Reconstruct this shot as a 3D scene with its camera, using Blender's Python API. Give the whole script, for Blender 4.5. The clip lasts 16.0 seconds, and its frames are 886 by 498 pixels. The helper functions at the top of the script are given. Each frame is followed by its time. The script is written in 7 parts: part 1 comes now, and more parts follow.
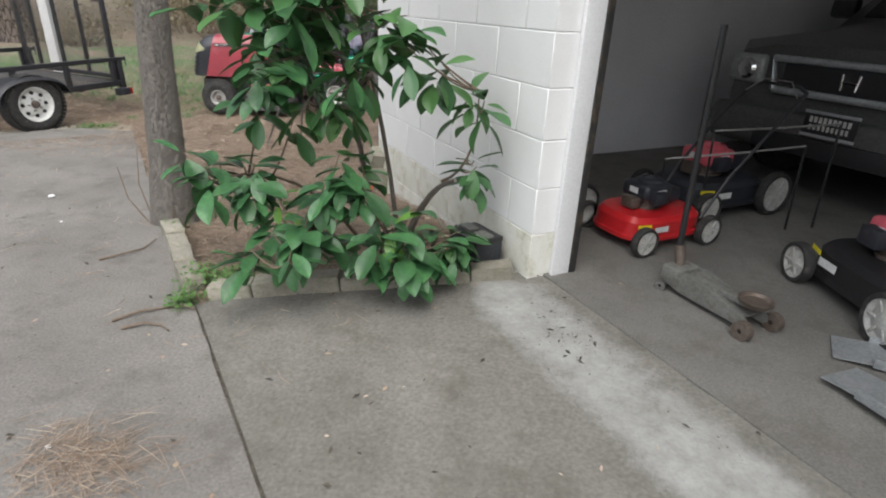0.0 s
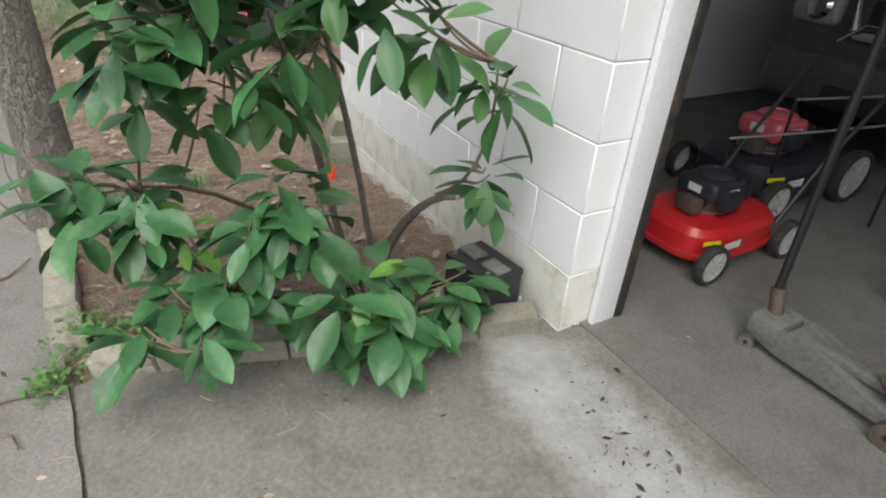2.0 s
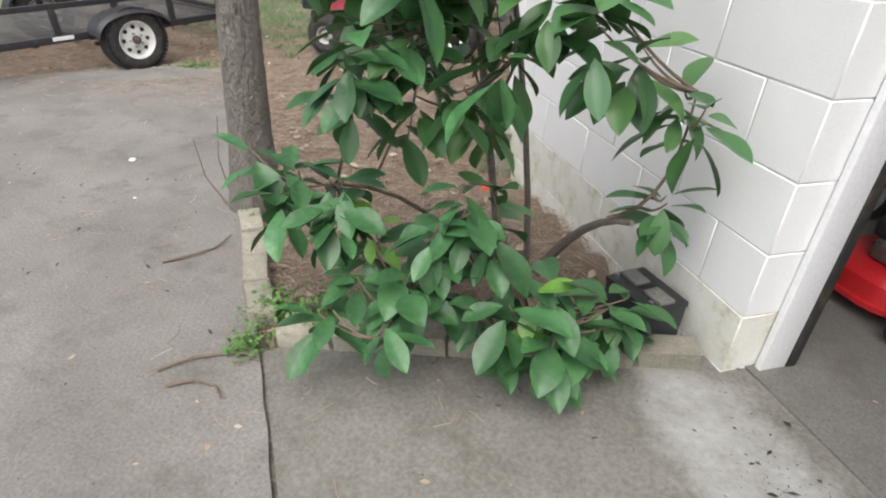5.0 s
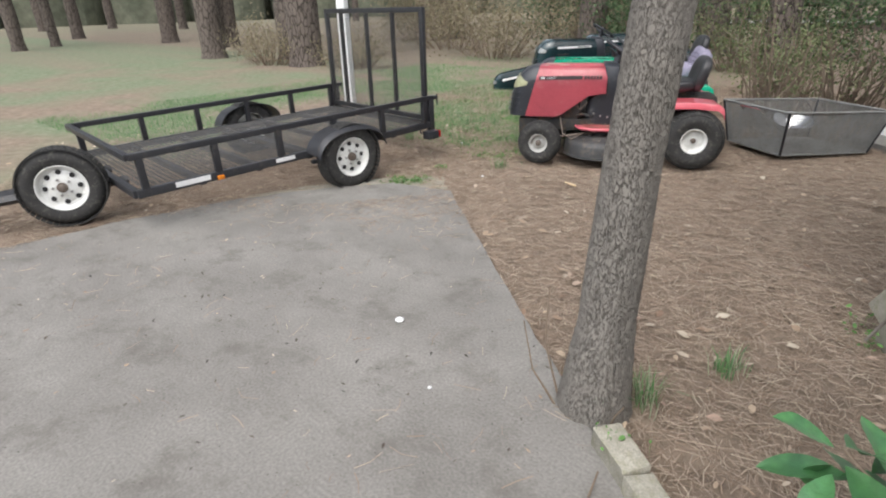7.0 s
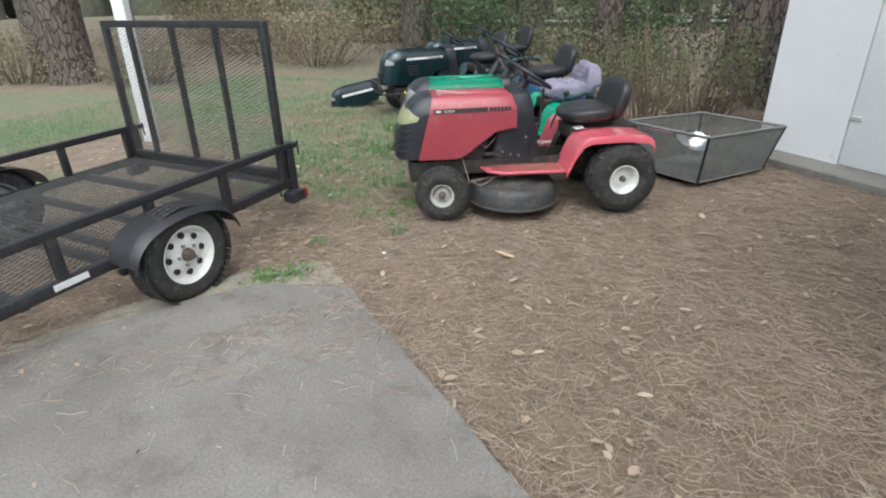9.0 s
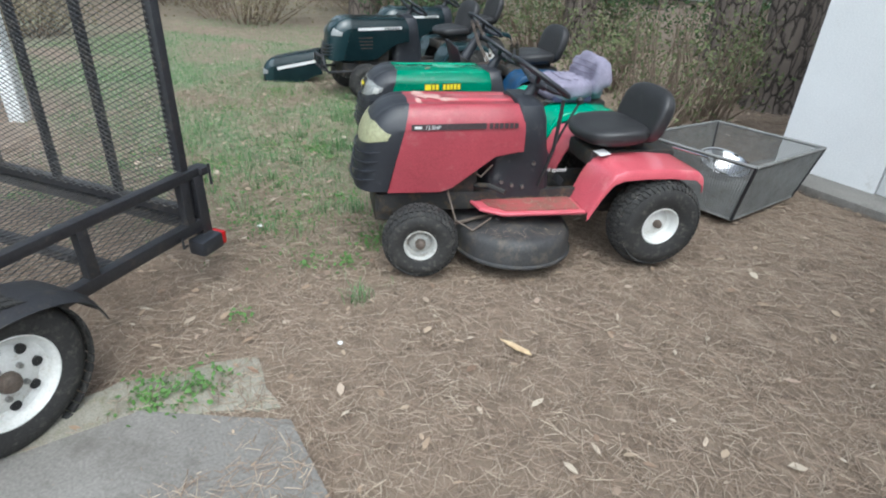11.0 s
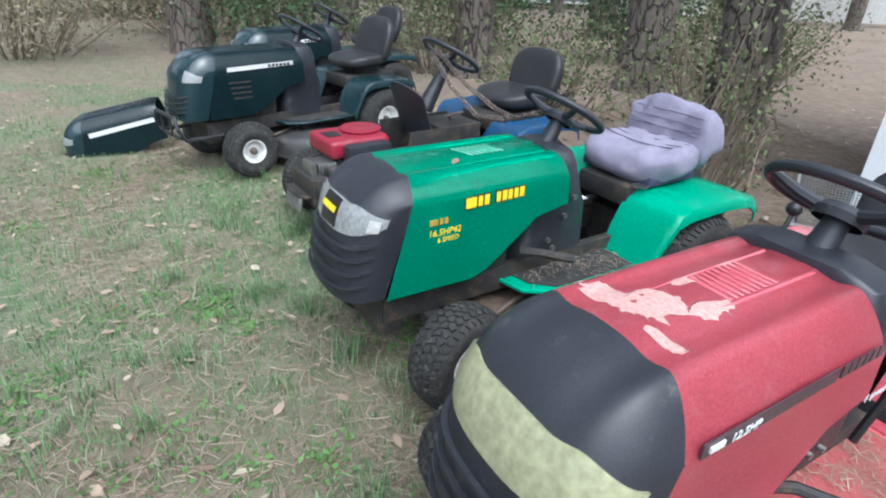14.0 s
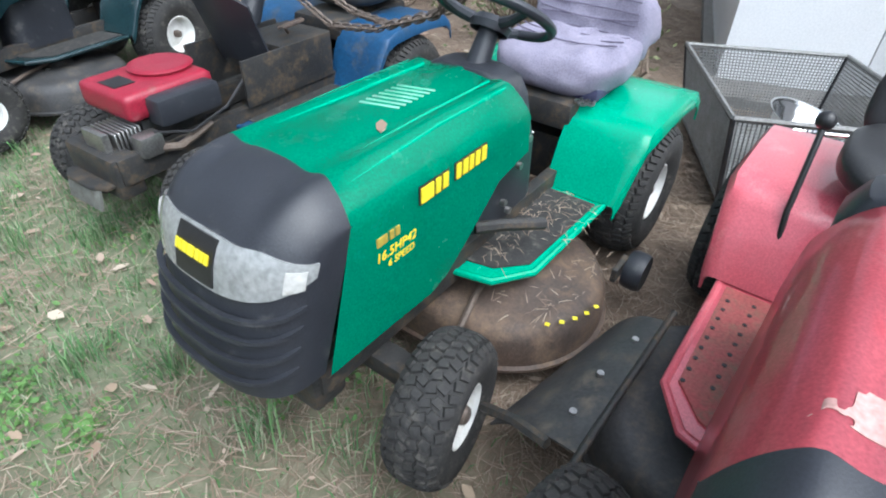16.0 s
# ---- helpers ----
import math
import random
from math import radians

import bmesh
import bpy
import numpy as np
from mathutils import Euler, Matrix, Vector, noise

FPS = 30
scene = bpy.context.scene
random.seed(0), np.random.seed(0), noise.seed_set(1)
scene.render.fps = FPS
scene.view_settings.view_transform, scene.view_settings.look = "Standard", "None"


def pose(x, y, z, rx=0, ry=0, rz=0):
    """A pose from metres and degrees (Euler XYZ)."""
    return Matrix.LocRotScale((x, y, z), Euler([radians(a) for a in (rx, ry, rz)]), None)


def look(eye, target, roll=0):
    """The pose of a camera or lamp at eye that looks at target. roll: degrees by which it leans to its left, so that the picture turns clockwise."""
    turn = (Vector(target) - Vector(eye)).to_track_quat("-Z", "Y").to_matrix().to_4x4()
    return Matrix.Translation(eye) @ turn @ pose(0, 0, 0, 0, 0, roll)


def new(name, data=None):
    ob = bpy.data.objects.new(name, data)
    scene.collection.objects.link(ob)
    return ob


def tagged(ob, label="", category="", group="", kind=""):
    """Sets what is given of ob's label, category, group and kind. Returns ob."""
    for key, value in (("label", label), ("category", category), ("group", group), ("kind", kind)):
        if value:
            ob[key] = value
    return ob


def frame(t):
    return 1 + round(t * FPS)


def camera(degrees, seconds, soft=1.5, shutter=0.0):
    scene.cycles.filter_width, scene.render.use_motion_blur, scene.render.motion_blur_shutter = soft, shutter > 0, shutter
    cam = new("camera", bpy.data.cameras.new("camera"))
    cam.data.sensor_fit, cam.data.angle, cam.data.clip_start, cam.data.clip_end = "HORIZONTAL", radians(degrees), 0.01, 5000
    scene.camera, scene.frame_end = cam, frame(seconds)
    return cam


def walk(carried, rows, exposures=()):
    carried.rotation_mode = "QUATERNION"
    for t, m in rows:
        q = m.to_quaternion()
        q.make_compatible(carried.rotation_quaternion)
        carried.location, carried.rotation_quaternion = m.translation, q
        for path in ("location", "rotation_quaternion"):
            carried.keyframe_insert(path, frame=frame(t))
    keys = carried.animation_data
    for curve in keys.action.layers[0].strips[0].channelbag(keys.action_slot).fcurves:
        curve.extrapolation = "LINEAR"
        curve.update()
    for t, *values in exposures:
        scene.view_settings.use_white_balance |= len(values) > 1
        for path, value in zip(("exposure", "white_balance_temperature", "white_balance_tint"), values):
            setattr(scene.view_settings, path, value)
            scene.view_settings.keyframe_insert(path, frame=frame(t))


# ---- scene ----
cam = camera(77.7, 16.0, soft=2.0)
PATH = [
    (0, (2.413, 2.378, 1.250), (1.855, 4.117, 0.436), 2.6),
    (0.5, (2.206, 2.615, 1.306), (1.647, 4.335, 0.452), 4.9),
    (1, (2.090, 2.803, 1.283), (1.602, 4.534, 0.409), 2.4),
    (1.5, (2.059, 2.988, 1.246), (1.584, 4.673, 0.279), 1.3),
    (2, (2.060, 3.196, 1.250), (1.646, 4.850, 0.204), 3.7),
    (2.5, (2.091, 3.292, 1.305), (1.761, 4.945, 0.228), 2.5),
    (3, (2.005, 3.310, 1.260), (1.649, 4.951, 0.173), 4.4),
    (3.2, (1.999, 3.306, 1.271), (1.636, 4.974, 0.230), 5.2),
    (5.3, (1.918, 3.076, 1.303), (0.976, 4.518, 0.286), 0.2),
    (5.5, (1.719, 3.051, 1.321), (0.689, 4.473, 0.363), -0.8),
    (6, (1.404, 2.924, 1.357), (0.159, 4.160, 0.397), 3.0),
    (6.5, (1.009, 3.050, 1.351), (-0.327, 4.204, 0.411), 2.5),
    (7, (0.564, 3.236, 1.345), (-0.623, 4.627, 0.534), -1.5),
    (7.5, (0.212, 3.453, 1.348), (-0.940, 4.868, 0.530), -1.4),
    (8, (-0.106, 3.714, 1.356), (-1.135, 5.260, 0.613), -0.6),
    (8.2, (-0.229, 3.794, 1.381), (-1.108, 5.439, 0.657), -3.0),
    (10.3, (-1.081, 4.853, 1.490), (-1.494, 6.560, 0.534), 1.0),
    (10.5, (-1.113, 4.975, 1.504), (-1.482, 6.686, 0.538), 0.4),
    (11, (-1.271, 5.201, 1.477), (-1.681, 6.914, 0.530), 3.2),
    (11.5, (-1.511, 5.430, 1.449), (-1.905, 7.093, 0.410), 1.5),
    (12, (-1.748, 5.742, 1.467), (-2.153, 7.486, 0.575), -0.2),
    (12.5, (-2.024, 6.075, 1.437), (-2.328, 7.838, 0.542), 3.3),
    (13, (-2.231, 6.395, 1.439), (-2.412, 8.141, 0.480), 1.3),
    (13.5, (-2.388, 6.742, 1.452), (-2.542, 8.525, 0.560), 0.4),
    (14, (-2.496, 7.107, 1.367), (-2.372, 8.886, 0.462), 2.1),
    (14.5, (-2.594, 7.375, 1.337), (-2.442, 9.125, 0.381), 1.4),
    (15, (-2.599, 7.669, 1.330), (-2.305, 9.362, 0.306), -0.1),
    (15.5, (-2.618, 7.831, 1.294), (-2.087, 9.361, 0.120), -1.0),
    (16, (-2.680, 7.884, 1.292), (-1.998, 9.313, 0.071), 1.4),
]
# the camera opens up a little as it leaves the bright wall and drive
walk(cam, [(t, look(eye, target, roll)) for t, eye, target, roll in PATH], [(0, 0.58, 6450, 9), (2, 0.66, 6500, 9), (3.2, 0.68, 6550, 9), (5.5, 0.80, 6550, 11), (7, 0.76, 6400, 9), (8.1, 0.64, 6250, 7), (10.5, 0.74, 5950, 3), (13, 0.96, 5650, 3), (14.5, 1.04, 5700, 7), (16, 1.2, 5780, 6)])

# ---- world and light ----
world = bpy.data.worlds.new("overcast_sky")
scene.world = world
world.use_nodes = True
wn, wl = world.node_tree.nodes, world.node_tree.links
sky = wn.new("ShaderNodeTexSky")
sky.sky_type = "NISHITA"
sky.sun_disc = False
sky.sun_elevation, sky.sun_rotation = radians(60), radians(150)
sky.air_density, sky.dust_density, sky.ozone_density = 1.0, 5.0, 1.0
veil = wn.new("ShaderNodeHueSaturation")
veil.inputs["Saturation"].default_value = 0.38
wl.new(sky.outputs[0], veil.inputs["Color"])
wl.new(veil.outputs[0], wn["Background"].inputs["Color"])
wn["Background"].inputs["Strength"].default_value = 0.165
sun = new("sun", bpy.data.lights.new("sun", "SUN"))
sun.data.energy, sun.data.angle, sun.data.color = 0.8, radians(50), (1.0, 0.985, 0.96)
sun.matrix_world = look((-4.2, -6.5, 14), (0, 4, 0))


# ---- materials ----
def mat(name, a, b=None, rough=0.6, metal=0.0, scale=6.0, fine=60.0, bump=0.15, dirt=None, dirt_amount=0.3, rand=0.0, coat=0.0, spec=0.5):
    """Two-scale surface: broad patches from colour a to b, fine grain, relief, and an optional layer of dirt."""
    m = bpy.data.materials.new(name)
    m.use_nodes = True
    n, l = m.node_tree.nodes, m.node_tree.links
    p = n["Principled BSDF"]
    b = b or tuple(c * 0.8 for c in a)
    co = n.new("ShaderNodeTexCoord")
    big = n.new("ShaderNodeTexNoise")
    big.inputs["Scale"].default_value, big.inputs["Detail"].default_value, big.inputs["Roughness"].default_value = scale, 6, 0.65
    small = n.new("ShaderNodeTexNoise")
    small.inputs["Scale"].default_value, small.inputs["Detail"].default_value = fine, 4
    for t in (big, small):
        l.new(co.outputs["Object"], t.inputs["Vector"])
    ramp = n.new("ShaderNodeMapRange")
    ramp.inputs["From Min"].default_value, ramp.inputs["From Max"].default_value = 0.32, 0.68
    l.new(big.outputs["Fac"], ramp.inputs["Value"])
    mix = n.new("ShaderNodeMix")
    mix.data_type = "RGBA"
    mix.inputs["A"].default_value, mix.inputs["B"].default_value = (*a, 1), (*b, 1)
    l.new(ramp.outputs[0], mix.inputs["Factor"])
    out = mix.outputs["Result"]
    grain = n.new("ShaderNodeMix")
    grain.data_type, grain.blend_type = "RGBA", "OVERLAY"
    grain.inputs["Factor"].default_value = 0.5
    l.new(out, grain.inputs["A"])
    l.new(small.outputs["Fac"], grain.inputs["B"])
    out = grain.outputs["Result"]
    if rand:
        info = n.new("ShaderNodeObjectInfo")
        hsv = n.new("ShaderNodeHueSaturation")
        span = n.new("ShaderNodeMapRange")
        span.inputs["To Min"].default_value, span.inputs["To Max"].default_value = 1 - rand, 1 + rand
        l.new(info.outputs["Random"], span.inputs["Value"])
        l.new(span.outputs[0], hsv.inputs["Value"])
        l.new(out, hsv.inputs["Color"])
        out = hsv.outputs["Color"]
    if dirt:
        dn = n.new("ShaderNodeTexNoise")
        dn.inputs["Scale"].default_value, dn.inputs["Detail"].default_value, dn.inputs["Roughness"].default_value = scale * 2.3, 9, 0.75
        l.new(co.outputs["Object"], dn.inputs["Vector"])
        dr = n.new("ShaderNodeMapRange")
        dr.inputs["From Min"].default_value, dr.inputs["From Max"].default_value = 0.62 - 0.3 * dirt_amount, 0.75 - 0.2 * dirt_amount
        dr.inputs["To Max"].default_value = 0.8
        l.new(dn.outputs["Fac"], dr.inputs["Value"])
        dm = n.new("ShaderNodeMix")
        dm.data_type = "RGBA"
        dm.inputs["B"].default_value = (*dirt, 1)
        l.new(dr.outputs[0], dm.inputs["Factor"])
        l.new(out, dm.inputs["A"])
        out = dm.outputs["Result"]
        rr = n.new("ShaderNodeMapRange")
        rr.inputs["To Min"].default_value, rr.inputs["To Max"].default_value = rough, min(1, rough + 0.35)
        l.new(dr.outputs[0], rr.inputs["Value"])
        l.new(rr.outputs[0], p.inputs["Roughness"])
    else:
        p.inputs["Roughness"].default_value = rough
    l.new(out, p.inputs["Base Color"])
    p.inputs["Metallic"].default_value = metal
    p.inputs["Coat Weight"].default_value = coat
    p.inputs["Specular IOR Level"].default_value = spec
    if bump:
        bp = n.new("ShaderNodeBump")
        bp.inputs["Strength"].default_value, bp.inputs["Distance"].default_value = bump, 0.01
        l.new(small.outputs["Fac"], bp.inputs["Height"])
        l.new(bp.outputs[0], p.inputs["Normal"])
    return m


STRAW = (0.30, 0.20, 0.115)
M = dict(
    concrete=mat("concrete", (0.222, 0.211, 0.195), (0.155, 0.146, 0.134), 0.9, scale=1.6, fine=90, bump=0.3, dirt=(0.115, 0.106, 0.094), dirt_amount=0.38),
    apron=mat("apron", (0.37, 0.36, 0.325), (0.24, 0.23, 0.2), 0.85, scale=1.3, fine=140, bump=0.2, dirt=(0.17, 0.16, 0.13), dirt_amount=0.4),
    chalk=mat("chalk", (0.50, 0.49, 0.46), (0.38, 0.37, 0.34), 0.9, scale=3, fine=120, bump=0.2, dirt=(0.26, 0.25, 0.22), dirt_amount=0.5),
    garage_floor=mat("garage_floor", (0.19, 0.185, 0.17), (0.13, 0.126, 0.115), 0.75, scale=1.6, fine=120, bump=0.12, dirt=(0.12, 0.11, 0.095), dirt_amount=0.4),
    stone=mat("stone", (0.33, 0.31, 0.26), (0.24, 0.225, 0.185), 0.95, scale=12, fine=150, bump=0.4, dirt=(0.2, 0.2, 0.12), dirt_amount=0.4, rand=0.12),
    block=mat("block_paint", (0.86, 0.87, 0.87), (0.82, 0.83, 0.83), 0.5, scale=4, fine=180, bump=0.22, rand=0.025),
    block_low=mat("block_paint_stained", (0.78, 0.78, 0.74), (0.62, 0.62, 0.52), 0.6, scale=5, fine=180, bump=0.25, dirt=(0.46, 0.44, 0.33), dirt_amount=0.35, rand=0.03),
    mortar=mat("mortar_paint", (0.66, 0.67, 0.66), (0.58, 0.58, 0.57), 0.7, bump=0.3),
    white_paint=mat("white_paint", (0.80, 0.81, 0.82), (0.75, 0.76, 0.77), 0.45, scale=2, fine=90, bump=0.05, dirt=(0.55, 0.54, 0.5), dirt_amount=0.05),
    inside=mat("inside_wall", (0.82, 0.82, 0.84), (0.76, 0.76, 0.78), 0.7, scale=2),
    red=mat("red_paint", (0.63, 0.115, 0.15), (0.55, 0.10, 0.13), 0.32, scale=3, fine=200, bump=0.02, dirt=(0.66, 0.27, 0.28), dirt_amount=0.22, coat=0.7),
    new_red=mat("bright_red_paint", (0.55, 0.02, 0.025), (0.48, 0.02, 0.025), 0.3, scale=3, fine=200, bump=0.02, coat=0.3),
    red_mat=mat("dirty_red_footplate", (0.42, 0.07, 0.08), (0.22, 0.09, 0.07), 0.6, scale=7, fine=120, bump=0.2, dirt=(0.20, 0.15, 0.11), dirt_amount=0.45),
    crimson=mat("crimson_engine_paint", (0.30, 0.018, 0.04), (0.24, 0.016, 0.035), 0.35, scale=6, fine=120, bump=0.04, dirt=(0.2, 0.12, 0.1), dirt_amount=0.15),
    joint=mat("gritty_joint", (0.17, 0.155, 0.125), (0.07, 0.062, 0.05), 0.95, scale=14, fine=120, bump=0.5, dirt=(0.26, 0.24, 0.2), dirt_amount=0.3),
    # pale green puts the light reflected by the hood slots into their colour
    vent=mat("vent_glint", (0.22, 0.52, 0.40), (0.06, 0.36, 0.22), 0.35, scale=30, bump=0.0),
    primer=mat("primer_patch", (0.52, 0.315, 0.285), (0.47, 0.26, 0.24), 0.85, scale=8, fine=120, bump=0.1),
    green=mat("green_paint", (0.002, 0.345, 0.20), (0.002, 0.31, 0.175), 0.26, scale=3, fine=200, bump=0.02, dirt=(0.03, 0.24, 0.12), dirt_amount=0.1, coat=0.25),
    dark_green=mat("dark_green_paint", (0.016, 0.040, 0.046), (0.010, 0.028, 0.034), 0.2, scale=3, fine=200, bump=0.02, dirt=(0.08, 0.09, 0.08), dirt_amount=0.08, coat=0.3),
    blue=mat("blue_paint", (0.012, 0.07, 0.17), (0.01, 0.05, 0.12), 0.4, scale=4, dirt=(0.10, 0.10, 0.09), dirt_amount=0.3),
    plastic=mat("black_plastic", (0.029, 0.032, 0.040), (0.021, 0.023, 0.029), 0.42, scale=5, fine=300, bump=0.08, dirt=(0.12, 0.12, 0.115), dirt_amount=0.16),
    chassis=mat("chassis", (0.03, 0.03, 0.03), (0.02, 0.02, 0.02), 0.6, scale=9, fine=120, bump=0.2, dirt=(0.12, 0.085, 0.05), dirt_amount=0.4),
    deck_black=mat("deck_black", (0.05, 0.05, 0.052), (0.03, 0.03, 0.032), 0.55, scale=6, fine=100, bump=0.15, dirt=(0.13, 0.11, 0.085), dirt_amount=0.4),
    deck_rust=mat("deck_rust", (0.09, 0.06, 0.045), (0.045, 0.035, 0.03), 0.6, scale=5, fine=120, bump=0.25, dirt=(0.19, 0.13, 0.085), dirt_amount=0.5),
    rubber=mat("rubber", (0.032, 0.031, 0.030), (0.022, 0.022, 0.022), 0.8, scale=12, fine=120, bump=0.25, dirt=(0.13, 0.12, 0.105), dirt_amount=0.32),
    rim=mat("white_rim", (0.76, 0.765, 0.75), (0.65, 0.65, 0.62), 0.45, scale=12, fine=100, bump=0.05, dirt=(0.35, 0.30, 0.22), dirt_amount=0.15),
    rim_grey=mat("grey_rim", (0.5, 0.5, 0.48), (0.4, 0.4, 0.38), 0.5, scale=12, dirt=(0.25, 0.2, 0.14), dirt_amount=0.3),
    steel=mat("bare_steel", (0.45, 0.45, 0.44), (0.33, 0.32, 0.31), 0.35, 0.9, scale=20, fine=150, bump=0.05),
    rusty=mat("rusty_steel", (0.18, 0.15, 0.13), (0.12, 0.09, 0.07), 0.6, 0.5, scale=20, fine=120, bump=0.2),
    stainless=mat("stainless", (0.75, 0.75, 0.76), (0.7, 0.7, 0.7), 0.12, 1.0, bump=0.0),
    frame=mat("black_frame", (0.028, 0.029, 0.033), (0.02, 0.02, 0.024), 0.42, scale=9, fine=120, bump=0.12, dirt=(0.09, 0.075, 0.06), dirt_amount=0.22),
    mesh_steel=mat("mesh_steel", (0.085, 0.085, 0.088), (0.06, 0.06, 0.06), 0.45, 0.3, dirt=(0.15, 0.13, 0.10), dirt_amount=0.4),
    cart=mat("cart_mesh", (0.26, 0.26, 0.255), (0.19, 0.19, 0.185), 0.55, 0.3, scale=10, fine=120, bump=0.1, dirt=(0.2, 0.18, 0.15), dirt_amount=0.3),
    vinyl=mat("black_vinyl", (0.03, 0.03, 0.032), (0.022, 0.022, 0.024), 0.42, scale=8, fine=220, bump=0.12, dirt=(0.09, 0.09, 0.085), dirt_amount=0.12),
    seam=mat("seam_thread", (0.15, 0.135, 0.19), (0.11, 0.10, 0.15), 0.95, bump=0.2),
    cloth=mat("lavender_cloth", (0.28, 0.26, 0.335), (0.21, 0.195, 0.265), 0.95, scale=7, fine=220, bump=0.4),
    navy=mat("navy_cloth", (0.06, 0.06, 0.12), (0.04, 0.04, 0.09), 0.9, scale=7, fine=220, bump=0.3),
    lens_yellow=mat("aged_lens", (0.37, 0.37, 0.225), (0.29, 0.295, 0.18), 0.3, scale=8, fine=60, bump=0.08, dirt=(0.3, 0.28, 0.18), dirt_amount=0.2),
    lens_clear=mat("clear_lens", (0.30, 0.31, 0.305), (0.235, 0.245, 0.245), 0.14, scale=9, fine=70, bump=0.12, coat=0.7),
    lens_red=mat("red_lens", (0.45, 0.01, 0.015), (0.35, 0.01, 0.01), 0.2, bump=0.1),
    amber=mat("amber_lens", (0.7, 0.22, 0.02), None, 0.25),
    yellow=mat("yellow_decal", (0.85, 0.72, 0.03), (0.8, 0.66, 0.03), 0.4, bump=0.0),
    gold=mat("gold_decal", (0.45, 0.36, 0.06), None, 0.4, bump=0.0),
    white=mat("white_decal", (0.75, 0.75, 0.75), (0.65, 0.65, 0.65), 0.4, bump=0.0),
    black=mat("black_decal", (0.02, 0.02, 0.022), None, 0.4, bump=0.0),
    grey_stripe=mat("grey_stripe", (0.07, 0.05, 0.055), None, 0.4, bump=0.0),
    bark=mat("bark_smooth", (0.20, 0.175, 0.15), (0.13, 0.11, 0.095), 0.95, scale=9, fine=90, bump=0.6),
    pine_bark=mat("pine_bark", (0.115, 0.09, 0.075), (0.06, 0.05, 0.043), 0.95, scale=5, fine=30, bump=0.9),
    twig=mat("twig", (0.20, 0.15, 0.11), (0.13, 0.10, 0.075), 0.9, scale=15),
    leaf=mat("leaf", (0.057, 0.158, 0.052), (0.034, 0.105, 0.042), 0.42, scale=14, fine=32, bump=0.2, rand=0.3),
    leaf_young=mat("leaf_young", (0.13, 0.27, 0.045), (0.09, 0.22, 0.045), 0.4, scale=9, fine=90, bump=0.2, rand=0.2),
    weed=mat("weed_leaf", (0.11, 0.225, 0.05), (0.07, 0.155, 0.04), 0.7, scale=20),
    shrub=mat("shrub_leaf", (0.12, 0.145, 0.07), (0.065, 0.085, 0.04), 0.7, scale=2, fine=40),
    dry=mat("dry_twigs", (0.235, 0.19, 0.125), (0.15, 0.125, 0.085), 0.9, scale=2, fine=40),
    orange=mat("orange_plastic", (0.75, 0.10, 0.03), None, 0.4),
    suv=mat("grey_car_paint", (0.10, 0.10, 0.098), (0.085, 0.085, 0.083), 0.35, 0.3, bump=0.0, coat=0.4),
    chrome=mat("chrome", (0.8, 0.8, 0.8), None, 0.1, 1.0, bump=0.0),
    ramp=mat("galvanised", (0.42, 0.44, 0.45), (0.33, 0.35, 0.36), 0.45, 0.5, scale=14, bump=0.05),
    jack=mat("jack_paint", (0.17, 0.175, 0.16), (0.12, 0.12, 0.11), 0.6, scale=10, dirt=(0.12, 0.10, 0.08), dirt_amount=0.4),
    glass_dark=mat("car_glass", (0.02, 0.022, 0.024), None, 0.05, bump=0.0),
    road=mat("asphalt", (0.06, 0.06, 0.06), (0.045, 0.045, 0.045), 0.9),
    distance=mat("far_wood", (0.15, 0.155, 0.115), (0.075, 0.085, 0.06), 1.0, scale=0.6, fine=2.2, bump=0),
)


def spectrum(name, colours, rough=0.9, trans=False):
    """Strands and small leaves: each loose piece takes its own colour from the row."""
    m = bpy.data.materials.new(name)
    m.use_nodes = True
    n, l = m.node_tree.nodes, m.node_tree.links
    g = n.new("ShaderNodeNewGeometry")
    r = n.new("ShaderNodeValToRGB")
    while len(r.color_ramp.elements) < len(colours):
        r.color_ramp.elements.new(0.5)
    for i, c in enumerate(colours):
        r.color_ramp.elements[i].position = i / (len(colours) - 1)
        r.color_ramp.elements[i].color = (*c, 1)
    l.new(g.outputs["Random Per Island"], r.inputs[0])
    l.new(r.outputs[0], n["Principled BSDF"].inputs["Base Color"])
    n["Principled BSDF"].inputs["Roughness"].default_value = rough
    return m


M["straw"] = spectrum("pine_straw", [(0.16, 0.112, 0.08), (0.28, 0.21, 0.155), (0.35, 0.285, 0.225), (0.21, 0.148, 0.108), (0.46, 0.39, 0.30)])
M["grass"] = spectrum("grass_blades", [(0.065, 0.165, 0.06), (0.10, 0.22, 0.075), (0.16, 0.27, 0.11), (0.30, 0.31, 0.22), (0.08, 0.20, 0.07)])
M["litter"] = spectrum("leaf_litter", [(0.27, 0.19, 0.13), (0.42, 0.33, 0.24), (0.20, 0.13, 0.09), (0.50, 0.43, 0.34), (0.32, 0.22, 0.17)])
M["debris"] = spectrum("dark_debris", [(0.03, 0.026, 0.022), (0.06, 0.052, 0.042), (0.11, 0.09, 0.07), (0.045, 0.04, 0.034)])
M["evergreen"] = spectrum("evergreen_mix", [(0.035, 0.075, 0.03), (0.06, 0.11, 0.045), (0.09, 0.14, 0.06), (0.045, 0.085, 0.04)])
M["shrub_mix"] = spectrum("shrub_mix", [(0.06, 0.085, 0.035), (0.12, 0.15, 0.06), (0.17, 0.18, 0.09), (0.09, 0.12, 0.05)])
